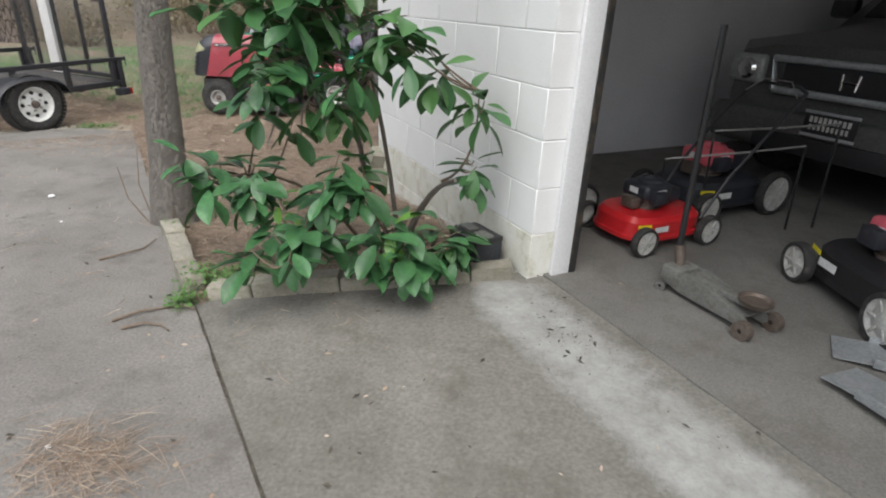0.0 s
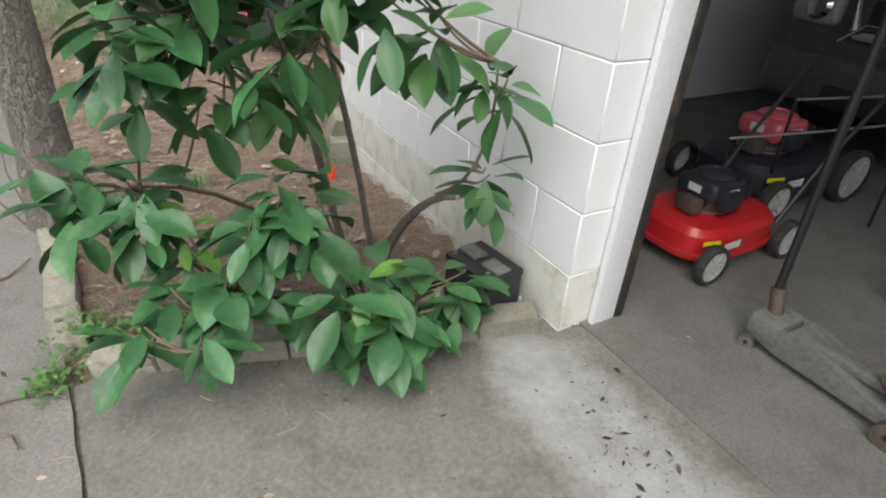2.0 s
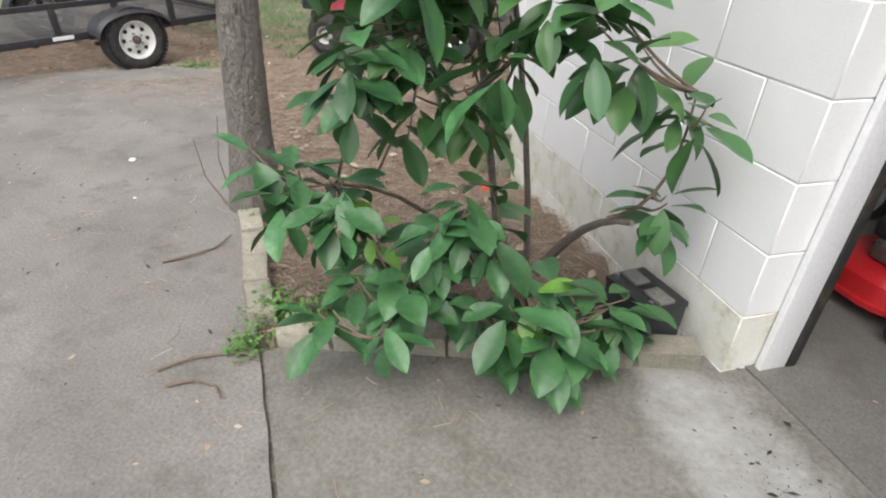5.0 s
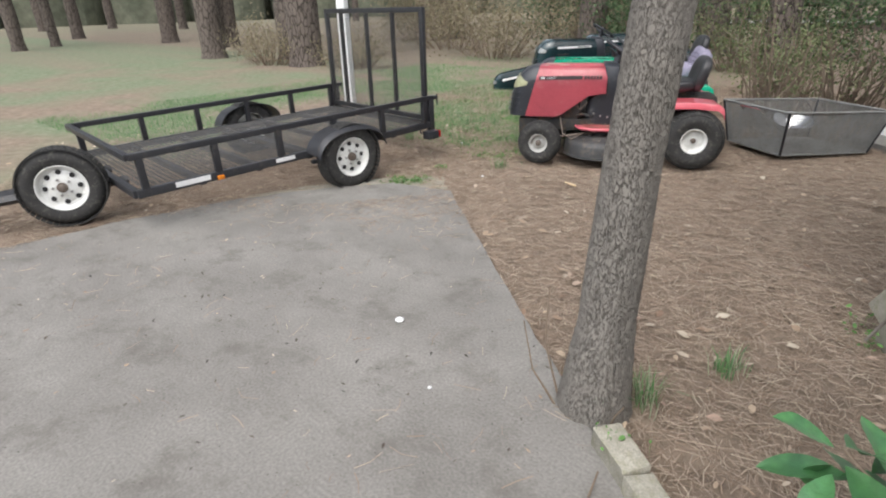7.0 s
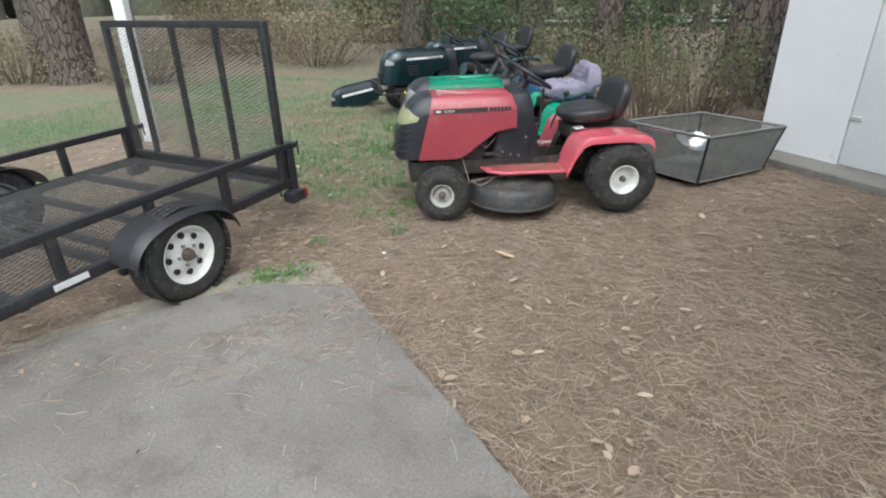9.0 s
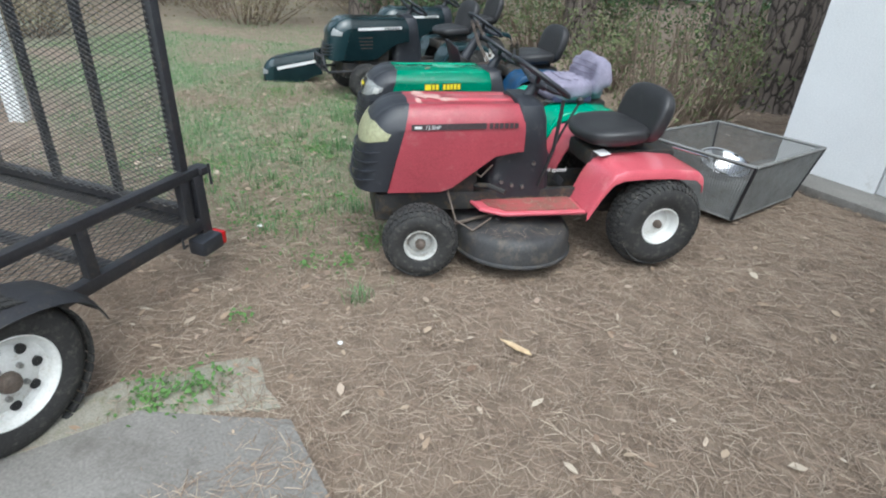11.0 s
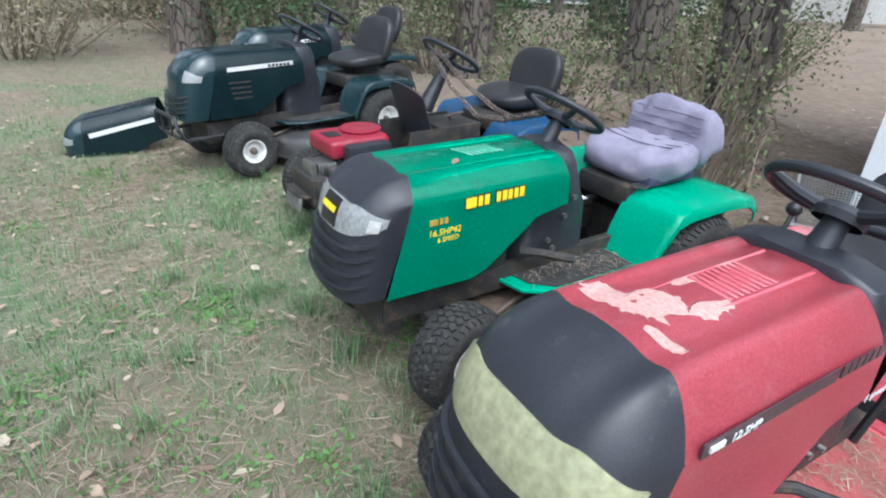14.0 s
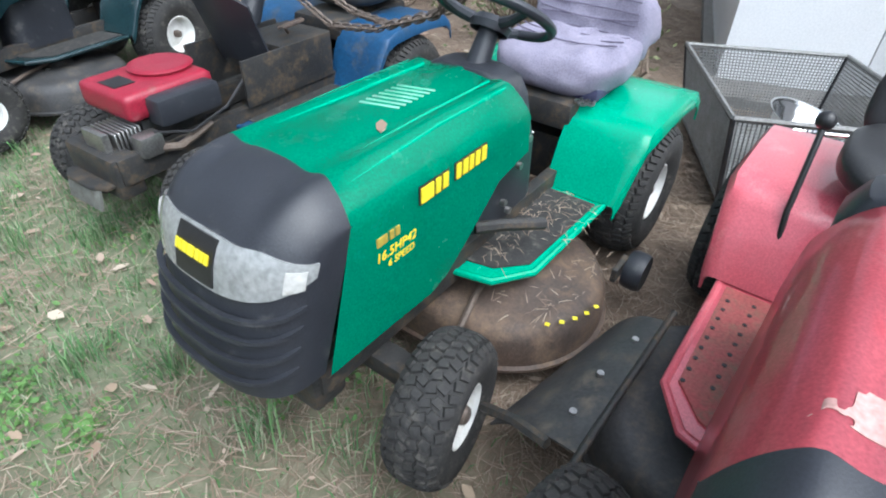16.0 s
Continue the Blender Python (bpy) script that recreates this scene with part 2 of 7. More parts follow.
M["dry_mix"] = spectrum("dry_mix", [(0.20, 0.17, 0.12), (0.30, 0.25, 0.17), (0.16, 0.15, 0.09), (0.24, 0.21, 0.12)])


# ---- mesh tools ----
def V(*a):
    return Vector(a)


def part(name, bm, material, parent=None, label="", smooth=True, sharp=38):
    me = bpy.data.meshes.new(name)
    bmesh.ops.recalc_face_normals(bm, faces=bm.faces)
    bm.to_mesh(me)
    bm.free()
    me.materials.append(M[material] if isinstance(material, str) else material)
    if smooth:
        me.shade_smooth()
        me.set_sharp_from_angle(angle=radians(sharp))
    ob = new(name, me)
    if parent:
        ob.parent = parent
    if label:
        ob["label"] = label
    return ob


def thing(name, m, label, category, group="", kind=""):
    ob = new(name)
    ob.empty_display_size = 0.1
    ob.matrix_world = m
    return tagged(ob, label, category, group, kind)


def box(size, at=(0, 0, 0), rot=(0, 0, 0), bevel=0.0, bm=None, seg=2):
    bm = bm or bmesh.new()
    made = bmesh.ops.create_cube(bm, size=1)["verts"]
    bmesh.ops.transform(bm, matrix=pose(*at, *rot) @ Matrix.Diagonal((*size, 1)), verts=made)
    if bevel:
        edges = list({e for v in made for e in v.link_edges})
        bmesh.ops.bevel(bm, geom=edges, offset=bevel, segments=seg, profile=0.6, affect="EDGES")
    return bm


def rod(a, b, r, r2=None, bm=None, seg=10, caps=True):
    bm = bm or bmesh.new()
    a, b = Vector(a), Vector(b)
    d = b - a
    m = Matrix.Translation((a + b) / 2) @ d.to_track_quat("Z", "Y").to_matrix().to_4x4()
    bmesh.ops.create_cone(bm, cap_ends=caps, segments=seg, radius1=r, radius2=r if r2 is None else r2, depth=d.length, matrix=m)
    return bm


def tube(points, r, bm=None, seg=8, r2=None):
    """A round bar along points."""
    bm = bm or bmesh.new()
    pts = [Vector(p) for p in points]
    rings, last = [], None
    for i, p in enumerate(pts):
        d = (pts[min(i + 1, len(pts) - 1)] - pts[max(i - 1, 0)]).normalized()
        side = d.cross(last if last and abs(d.dot(last)) < 0.95 else V(0, 0, 1) if abs(d.z) < 0.9 else V(1, 0, 0)).normalized()
        up = side.cross(d)
        last = up
        rr = r if r2 is None else r + (r2 - r) * i / (len(pts) - 1)
        rings.append([bm.verts.new(p + rr * (side * math.cos(2 * math.pi * k / seg) + up * math.sin(2 * math.pi * k / seg))) for k in range(seg)])
    skin(bm, rings, True)
    bm.faces.new(rings[0][::-1]), bm.faces.new(rings[-1])
    return bm


def skin(bm, rings, closed):
    for a, b in zip(rings, rings[1:]):
        n = len(a)
        for k in range(n if closed else n - 1):
            bm.faces.new((a[k], a[(k + 1) % n], b[(k + 1) % n], b[k]))


def loft(sections, bm=None, closed=True, caps=True):
    bm = bm or bmesh.new()
    rings = [[bm.verts.new(p) for p in s] for s in sections]
    skin(bm, rings, closed)
    if caps and closed:
        bm.faces.new(rings[0][::-1]), bm.faces.new(rings[-1])
    return bm


def lathe(profile, m=Matrix(), seg=32, bm=None):
    """Turns (radius, height) pairs round the local z."""
    bm = bm or bmesh.new()
    rings = []
    for r, h in profile:
        rings.append([bm.verts.new(m @ V(r * math.cos(2 * math.pi * k / seg), r * math.sin(2 * math.pi * k / seg), h)) for k in range(seg)])
    skin(bm, rings, True)
    return bm


def plate(outline, z0, z1, bm=None, m=Matrix(), bevel=0.0):
    """A flat piece with the outline (x, y), from height z0 to z1."""
    bm = bm or bmesh.new()
    lo, hi = [bm.verts.new(m @ V(x, y, z0)) for x, y in outline], [bm.verts.new(m @ V(x, y, z1)) for x, y in outline]
    fs = [bm.faces.new(lo[::-1]), bm.faces.new(hi)]
    n = len(outline)
    for k in range(n):
        fs.append(bm.faces.new((lo[k], lo[(k + 1) % n], hi[(k + 1) % n], hi[k])))
    if bevel:
        bmesh.ops.recalc_face_normals(bm, faces=fs)
        bmesh.ops.bevel(bm, geom=list({e for f in fs for e in f.edges}), offset=bevel, segments=2, affect="EDGES")
    return bm


def sheet(fn, nu, nv, thick, bm=None):
    """A curved sheet of real thickness from fn(u, v), u and v from 0 to 1."""
    bm = bm or bmesh.new()
    top = [[Vector(fn(i / nu, j / nv)) for j in range(nv + 1)] for i in range(nu + 1)]
    nor = []
    for i in range(nu + 1):
        row = []
        for j in range(nv + 1):
            du = top[min(i + 1, nu)][j] - top[max(i - 1, 0)][j]
            dv = top[i][min(j + 1, nv)] - top[i][max(j - 1, 0)]
            c = du.cross(dv)
            row.append(c.normalized() if c.length > 1e-9 else V(0, 0, 1))
        nor.append(row)
    a = [[bm.verts.new(p) for p in row] for row in top]
    b = [[bm.verts.new(top[i][j] - thick * nor[i][j]) for j in range(nv + 1)] for i in range(nu + 1)]
    for i in range(nu):
        for j in range(nv):
            bm.faces.new((a[i][j], a[i + 1][j], a[i + 1][j + 1], a[i][j + 1]))
            bm.faces.new((b[i][j], b[i][j + 1], b[i + 1][j + 1], b[i + 1][j]))
    for i in range(nu):
        for j in (0, nv):
            bm.faces.new((a[i][j], a[i + 1][j], b[i + 1][j], b[i][j]))
    for j in range(nv):
        for i in (0, nu):
            bm.faces.new((a[i][j], a[i][j + 1], b[i][j + 1], b[i][j]))
    return bm


def strands(name, verts, faces, material, label, category):
    """Very many small pieces as one mesh."""
    me = bpy.data.meshes.new(name)
    me.from_pydata(verts, [], faces)
    me.materials.append(M[material])
    return tagged(new(name, me), label, category, kind="stuff")


def bark_plates(name, plate_a, plate_b, furrow, scale, squash):
    """Bark of raised plates between dark furrows, longer upward than across."""
    m = bpy.data.materials.new(name)
    m.use_nodes = True
    n, l = m.node_tree.nodes, m.node_tree.links
    co, mp = n.new("ShaderNodeTexCoord"), n.new("ShaderNodeMapping")
    mp.inputs["Scale"].default_value = (1, 1, squash)
    l.new(co.outputs["Object"], mp.inputs["Vector"])
    wob = n.new("ShaderNodeTexNoise")
    wob.inputs["Scale"].default_value, wob.inputs["Detail"].default_value = scale * 0.8, 5
    l.new(mp.outputs[0], wob.inputs["Vector"])
    add = n.new("ShaderNodeMix")
    add.data_type, add.blend_type = "RGBA", "LINEAR_LIGHT"
    add.inputs["Factor"].default_value = 0.06
    l.new(mp.outputs[0], add.inputs["A"])
    l.new(wob.outputs["Color"], add.inputs["B"])
    vo = n.new("ShaderNodeTexVoronoi")
    vo.feature = "DISTANCE_TO_EDGE"
    vo.inputs["Scale"].default_value = scale
    l.new(add.outputs["Result"], vo.inputs["Vector"])
    gap = n.new("ShaderNodeMapRange")
    gap.inputs["From Min"].default_value, gap.inputs["From Max"].default_value = 0.01, 0.10
    l.new(vo.outputs["Distance"], gap.inputs["Value"])
    tone = n.new("ShaderNodeMix")
    tone.data_type = "RGBA"
    tone.inputs["A"].default_value, tone.inputs["B"].default_value = (*plate_a, 1), (*plate_b, 1)
    l.new(wob.outputs["Fac"], tone.inputs["Factor"])
    mix = n.new("ShaderNodeMix")
    mix.data_type = "RGBA"
    mix.inputs["A"].default_value = (*furrow, 1)
    l.new(gap.outputs[0], mix.inputs["Factor"])
    l.new(tone.outputs["Result"], mix.inputs["B"])
    p = n["Principled BSDF"]
    l.new(mix.outputs["Result"], p.inputs["Base Color"])
    p.inputs["Roughness"].default_value = 0.95
    b = n.new("ShaderNodeBump")
    b.inputs["Strength"].default_value, b.inputs["Distance"].default_value = 0.9, 0.02
    l.new(gap.outputs[0], b.inputs["Height"])
    l.new(b.outputs[0], p.inputs["Normal"])
    return m


M["bark_plates"] = bark_plates("furrowed_bark", (0.25, 0.23, 0.205), (0.19, 0.174, 0.155), (0.14, 0.125, 0.11), 60, 0.36)
M["pine_plates"] = bark_plates("pine_bark_plates", (0.17, 0.14, 0.12), (0.11, 0.09, 0.078), (0.035, 0.028, 0.024), 11, 0.35)


def worn_apron():
    """Apron concrete with a pale worn band where the mesh marks it."""
    m = mat("worn_apron", (0.20, 0.193, 0.172), (0.132, 0.127, 0.111), 0.85, scale=2.2, fine=70, bump=0.3, dirt=(0.11, 0.105, 0.085), dirt_amount=0.42)
    n, l = m.node_tree.nodes, m.node_tree.links
    p = n["Principled BSDF"]
    old = p.inputs["Base Color"].links[0].from_socket
    at = n.new("ShaderNodeAttribute")
    at.attribute_name = "pale"
    co = n.new("ShaderNodeTexCoord")
    t = n.new("ShaderNodeTexNoise")
    t.inputs["Scale"].default_value, t.inputs["Detail"].default_value, t.inputs["Roughness"].default_value = 7.0, 10, 0.78
    l.new(co.outputs["Object"], t.inputs["Vector"])
    sm = n.new("ShaderNodeMath")
    sm.operation = "ADD"
    l.new(at.outputs["Fac"], sm.inputs[0])
    l.new(t.outputs["Fac"], sm.inputs[1])
    r = n.new("ShaderNodeMapRange")
    r.inputs["From Min"].default_value, r.inputs["From Max"].default_value, r.inputs["To Max"].default_value = 1.02, 1.42, 0.9
    l.new(sm.outputs[0], r.inputs["Value"])
    mix = n.new("ShaderNodeMix")
    mix.data_type = "RGBA"
    mix.inputs["B"].default_value = (0.37, 0.375, 0.365, 1)
    l.new(r.outputs[0], mix.inputs["Factor"])
    l.new(old, mix.inputs["A"])
    l.new(mix.outputs["Result"], p.inputs["Base Color"])
    return m


M["worn_apron"] = worn_apron()


# ---- ground ----
def turned(at, deg, z=0.0):
    return pose(at[0], at[1], z, 0, 0, deg)


EDGE_A, EDGE_D, EDGE_N = V(-2.035, 6.40), V(0.761, -0.649), V(0.649, 0.761)
SILL = 0.13  # the garage floor lies this much over the drive
G = turned((2.10, 4.62), 45, SILL)
GI = G.inverted()


def off_edge(x, y):
    """Distance from the drive's long edge towards the garage, and along that edge."""
    return (x - EDGE_A.x) * EDGE_N.x + (y - EDGE_A.y) * EDGE_N.y, (x - EDGE_A.x) * EDGE_D.x + (y - EDGE_A.y) * EDGE_D.y


def ramp_z(x, y):
    return SILL * max(0.0, min(1.0, off_edge(x, y)[0] / 1.32))


def past_bricks(x, y):
    """Above the front row of edging bricks: inside the bed."""
    return (y - 4.09) > (x - 0.725) * 0.405


def on_slab(x, y):
    """Whether a place lies on the drive or the apron."""
    d, along = off_edge(x, y)
    far = -3.62 + 0.10 * (4.2 - y) + 0.16 * max(0, y - 4.0) + 0.17 * max(0, y - 5.2) ** 2
    if y < 6.5 and d < 0.0 and along > 0:
        return x > far
    return d >= 0 and along > 3.4 and not past_bricks(x, y) and x > 0.66


def grassy(x, y):
    """How much grass grows at a place."""
    n = noise.noise(V(x * 0.55, y * 0.55, 3.0)) + 0.6 * noise.noise(V(x * 1.7, y * 1.7, 9.0))
    g = 0.0
    if y > 7.2:
        g = min(1, max(0, (-1.9 - x) * 0.9)) * min(1, (y - 7.2) * 0.6)
    if x < -4.6:
        g = max(g, min(1, (-4.6 - x) * 0.7))
    if x > -1.2 and y > 7 or y > 14:
        g *= 0.3
    return max(0.0, min(1.0, g * (0.62 + 0.95 * n)))


def rise(x, y):
    """Height of the soil."""
    far = max(0.0, math.hypot(x + 1, y - 5) - 8)
    d, along = off_edge(x, y)
    bank = ramp_z(x, y) * max(0.0, min(1.0, (along - 2.4) / 1.2)) if d > 0 and d < 3 else 0.0
    return bank - 0.02 + 0.018 * noise.noise(V(x * 0.9, y * 0.9, 0)) + 0.006 * noise.noise(V(x * 4, y * 4, 5)) + 0.012 * far * (1 if far < 40 else 0) + (0.48 if far >= 40 else 0)


def build_ground():
    xs = sorted({*np.linspace(-200, -16, 24).round(2), *np.arange(-16, 8, 0.16).round(2), *np.linspace(8, 200, 24).round(2)})
    ys = sorted({*np.linspace(-200, -4, 20).round(2), *np.arange(-4, 24, 0.16).round(2), *np.linspace(24, 220, 24).round(2)})
    verts, mask = [], []
    for y in ys:
        for x in xs:
            z = rise(x, y)
            if on_slab(x, y) or (GI @ V(x, y, 0)).x > 0.02 and (GI @ V(x, y, 0)).y < 1.9:
                z = -0.05
            verts.append((x, y, z))
            mask.append(grassy(x, y) if abs(x) < 40 and abs(y) < 60 else 0.4)
    w = len(xs)
    faces = [(j * w + i, j * w + i + 1, (j + 1) * w + i + 1, (j + 1) * w + i) for j in range(len(ys) - 1) for i in range(w - 1)]
    me = bpy.data.meshes.new("ground")
    me.from_pydata(verts, [], faces)
    me.attributes.new("grass", "FLOAT", "POINT").data.foreach_set("value", mask)
    me.shade_smooth()
    m = bpy.data.materials.new("soil")
    m.use_nodes = True
    n, l = m.node_tree.nodes, m.node_tree.links
    co = n.new("ShaderNodeTexCoord")
    cols = []
    for scale, lo, hi in ((7.0, (0.135, 0.10, 0.075), (0.27, 0.21, 0.158)), (9.0, (0.075, 0.125, 0.055), (0.22, 0.225, 0.155))):
        t = n.new("ShaderNodeTexNoise")
        t.inputs["Scale"].default_value, t.inputs["Detail"].default_value, t.inputs["Roughness"].default_value = scale, 10, 0.8
        l.new(co.outputs["Object"], t.inputs["Vector"])
        r = n.new("ShaderNodeValToRGB")
        r.color_ramp.elements[0].position, r.color_ramp.elements[1].position = 0.35, 0.65
        r.color_ramp.elements[0].color, r.color_ramp.elements[1].color = (*lo, 1), (*hi, 1)
        l.new(t.outputs["Fac"], r.inputs[0])
        cols.append(r.outputs[0])
    at = n.new("ShaderNodeAttribute")
    at.attribute_name = "grass"
    mix = n.new("ShaderNodeMix")
    mix.data_type = "RGBA"
    l.new(at.outputs["Fac"], mix.inputs["Factor"])
    l.new(cols[0], mix.inputs["A"])
    l.new(cols[1], mix.inputs["B"])
    l.new(mix.outputs["Result"], n["Principled BSDF"].inputs["Base Color"])
    n["Principled BSDF"].inputs["Roughness"].default_value = 0.95
    b = n.new("ShaderNodeBump")
    b.inputs["Strength"].default_value, b.inputs["Distance"].default_value = 0.5, 0.02
    l.new(t.outputs["Fac"], b.inputs["Height"])
    l.new(b.outputs[0], n["Principled BSDF"].inputs["Normal"])
    me.materials.append(m)
    tagged(new("ground", me), "brown pine-straw covered yard with thin grass patches", "ground", kind="structure")


build_ground()


def ragged(points, step=0.12, amount=0.018, seed=0):
    """An outline with a worn, uneven edge."""
    out = []
    for (x0, y0), (x1, y1) in zip(points, points[1:] + points[:1]):
        n = max(1, min(60, int(math.hypot(x1 - x0, y1 - y0) / step)))
        for k in range(n):
            x, y = x0 + (x1 - x0) * k / n, y0 + (y1 - y0) * k / n
            out.append((x + amount * noise.noise(V(x * 5, y * 5, seed)), y + amount * noise.noise(V(x * 5, y * 5, seed + 9))))
    return out


drive = ragged([(-2.09, 6.46), (-2.62, 6.34), (-3.02, 5.82), (-3.3, 5.33), (-3.5, 4.7), (-3.66, 3.94), (-4.0, 2.2), (-4.6, -6)], 0.1, 0.03)[:-60]
drive += [(-4.0, 2.2), (-4.6, -6), (12, -6)]
drive += [(EDGE_A.x + EDGE_D.x * k, EDGE_A.y + EDGE_D.y * k) for k in np.linspace(14.5, 0.15, 120).tolist()]
drive = [(x + 0.012 * noise.noise(V(x * 7, y * 7, 1)), y + 0.012 * noise.noise(V(x * 7, y * 7, 8))) for x, y in drive]
tagged(part("driveway", plate(drive, -0.12, 0.0), "concrete", smooth=False), "weathered grey concrete driveway slab with worn edges", "driveway", kind="structure")


def build_apron():
    """The sloping slab between the drive and the garage door, with a worn pale band."""
    us, ds = np.arange(3.66, 13, 0.07), np.arange(0.014, 1.46, 0.07)
    verts, pale, faces = [], [], []
    for u in us:
        for d in ds:
            x, y = EDGE_A.x + EDGE_D.x * u + EDGE_N.x * d, EDGE_A.y + EDGE_D.y * u + EDGE_N.y * d
            g = GI @ V(x, y, 0)
            verts.append((x, y, ramp_z(x, y) - 0.003 + 0.003 * noise.noise(V(x, y, 0))))
            k = max(0, 1 - abs(g.x + 0.15) / 0.36) * max(0, min(1, (0.42 - g.y) / 0.5))
            pale.append(min(1, k * 1.4) * 0.78)
    w = len(ds)
    for i in range(len(us) - 1):
        for j in range(w - 1):
            x, y, _ = verts[i * w + j]
            q = GI @ V(x, y, 0)
            if not past_bricks(x, y - 0.03) and q.x < 0.08:
                faces.append((i * w + j, i * w + j + 1, (i + 1) * w + j + 1, (i + 1) * w + j))
    me = bpy.data.meshes.new("pavement")
    me.from_pydata(verts, [], faces)
    me.attributes.new("pale", "FLOAT", "POINT").data.foreach_set("value", pale)
    bm = bmesh.new()
    bm.from_mesh(me)
    for v in bm.verts:
        v.co.z -= 0.1
    up = bmesh.ops.extrude_face_region(bm, geom=bm.faces[:])["geom"]
    for v in up:
        if isinstance(v, bmesh.types.BMVert):
            v.co.z += 0.1
    bmesh.ops.recalc_face_normals(bm, faces=bm.faces)
    bm.to_mesh(me)
    me.materials.append(M["worn_apron"])
    tagged(new("pavement", me), "stained concrete apron with a pale worn band before the garage", "pavement", kind="structure")


build_apron()
fill = [(EDGE_A.x + EDGE_D.x * k + EDGE_N.x * o, EDGE_A.y + EDGE_D.y * k + EDGE_N.y * o) for k, o in ((3.6, -0.03), (14, -0.03), (14, 0.03), (3.6, 0.03))]
tagged(part("joint_fill", plate(fill, -0.1, -0.016), "joint", smooth=False), "gritty fill in the slab joint", "pavement", kind="structure")
chunk = ragged([(-2.15, 6.50), (-2.4, 6.72), (-2.78, 6.45), (-3.1, 6.0), (-3.35, 5.45), (-3.2, 5.4), (-2.95, 5.86), (-2.6, 6.33)], 0.07, 0.05, 2)
tagged(part("pavement_edge", plate(chunk, -0.1, -0.012), "stone", smooth=False), "broken rough concrete lip at the end of the drive", "pavement", kind="structure")
floor = part("floor", box((7.14, 7.2, 0.12), (3.66, -1.65, -0.058)), "garage_floor", smooth=False)
floor.matrix_world = G
tagged(floor, "dark stained concrete garage floor", "floor", kind="structure")


# ---- garage ----
def build_wall():
    """Painted concrete blocks, each a piece, with recessed joints."""
    wall = thing("wall_front", G, "white painted concrete block garage wall", "wall", kind="structure")
    part("core", box((0.194, 1.938, 3.1), (0.1, 0.975, 1.3)), "mortar", wall, smooth=False)
    h, w = 0.208, 0.406
    meshes = {}

    def block(sx, sy, low):
        key = (round(sx, 3), round(sy, 3), low)
        if key not in meshes:
            bm = box((sx, sy, h - 0.004), bevel=0.003, seg=1)
            ob = part("block", bm, "block_low" if low else "block", wall)
            meshes[key] = ob.data
            return ob
        ob = new("block", meshes[key])
        ob.parent = wall
        return ob

    for row in range(-1, 13):
        z = h * (row + 0.5)
        start = 0.0 if row % 2 == 0 else -w / 2
        y = start
        while y < 1.94:
            a, b = max(y, 0.0), min(y + w, 1.95)
            if b - a > 0.02:
                ob = block(0.2, b - a - 0.005, row < 1)
                ob.location = (0.1, (a + b) / 2, z)
            y += w
    return wall


build_wall()
for nm, size, at, mt, lab in (
    ("wall_side", (7.0, 0.2, 2.85), (3.72, 1.85, 1.425), "inside", "light grey painted garage side wall"),
    ("wall_back", (0.2, 7.1, 2.85), (7.3, -1.7, 1.425), "inside", "dim grey garage back wall"),
    ("wall_far", (7.2, 0.2, 2.85), (3.6, -5.25, 1.425), "inside", "grey garage wall in shadow"),
    ("wall_header", (0.2, 4.9, 0.45), (0.1, -2.62, 2.625), "white_paint", "white panel over the open garage door"),
    ("ceiling", (7.5, 7.5, 0.15), (3.7, -1.65, 2.925), "inside", "garage ceiling"),
):
    ob = part(nm, box(size, at), mt, smooth=False)
    ob.matrix_world = G
    tagged(ob, lab, nm.split("_")[0], kind="structure")
trim = part("trim", box((0.095, 0.022, 2.38), (0.165, -0.013, 1.19), bevel=0.003), "white_paint")
trim.matrix_world = G
tagged(trim, "white painted wooden door jamb of the garage", "trim", kind="structure")
seal = part("door_track", box((0.035, 0.028, 2.36), (0.232, -0.015, 1.18), bevel=0.006), "chassis")
seal.matrix_world = G
tagged(seal, "dark steel garage door track on the jamb", "door track", kind="structure")


# ---- shed ----
def build_shed():
    shed = thing("shed", turned((0.38, 10.30), 44.4), "white painted wooden shed with plank doors", "shed")
    part("wall", box((2.6, 0.1, 2.5), (1.3, -0.05, 1.28)), "white_paint", shed)
    part("front_wall", box((0.1, 0.68, 2.5), (0.05, -0.44, 1.28)), "white_paint", shed)
    for k in range(3):
        d = part("door", box((0.045, 0.62, 2.1), (0.03, -1.10 - 0.632 * k, 1.10), bevel=0.004), "white_paint", shed)
        for z in (0.45, 1.55):
            part("hinge", box((0.012, 0.10, 0.03), (0.002, -0.83 - 0.632 * k, z), bevel=0.003), "rim_grey", d)
    part("gable", box((0.1, 3.3, 0.5), (0.05, -1.65, 2.45)), "white_paint", shed)
    part("roof", box((2.9, 3.6, 0.1), (1.3, -1.6, 2.72), bevel=0.01), "chassis", shed)
    part("base", box((2.9, 3.4, 0.10), (1.12, -1.62, -0.005), bevel=0.015), "concrete", shed)


build_shed()


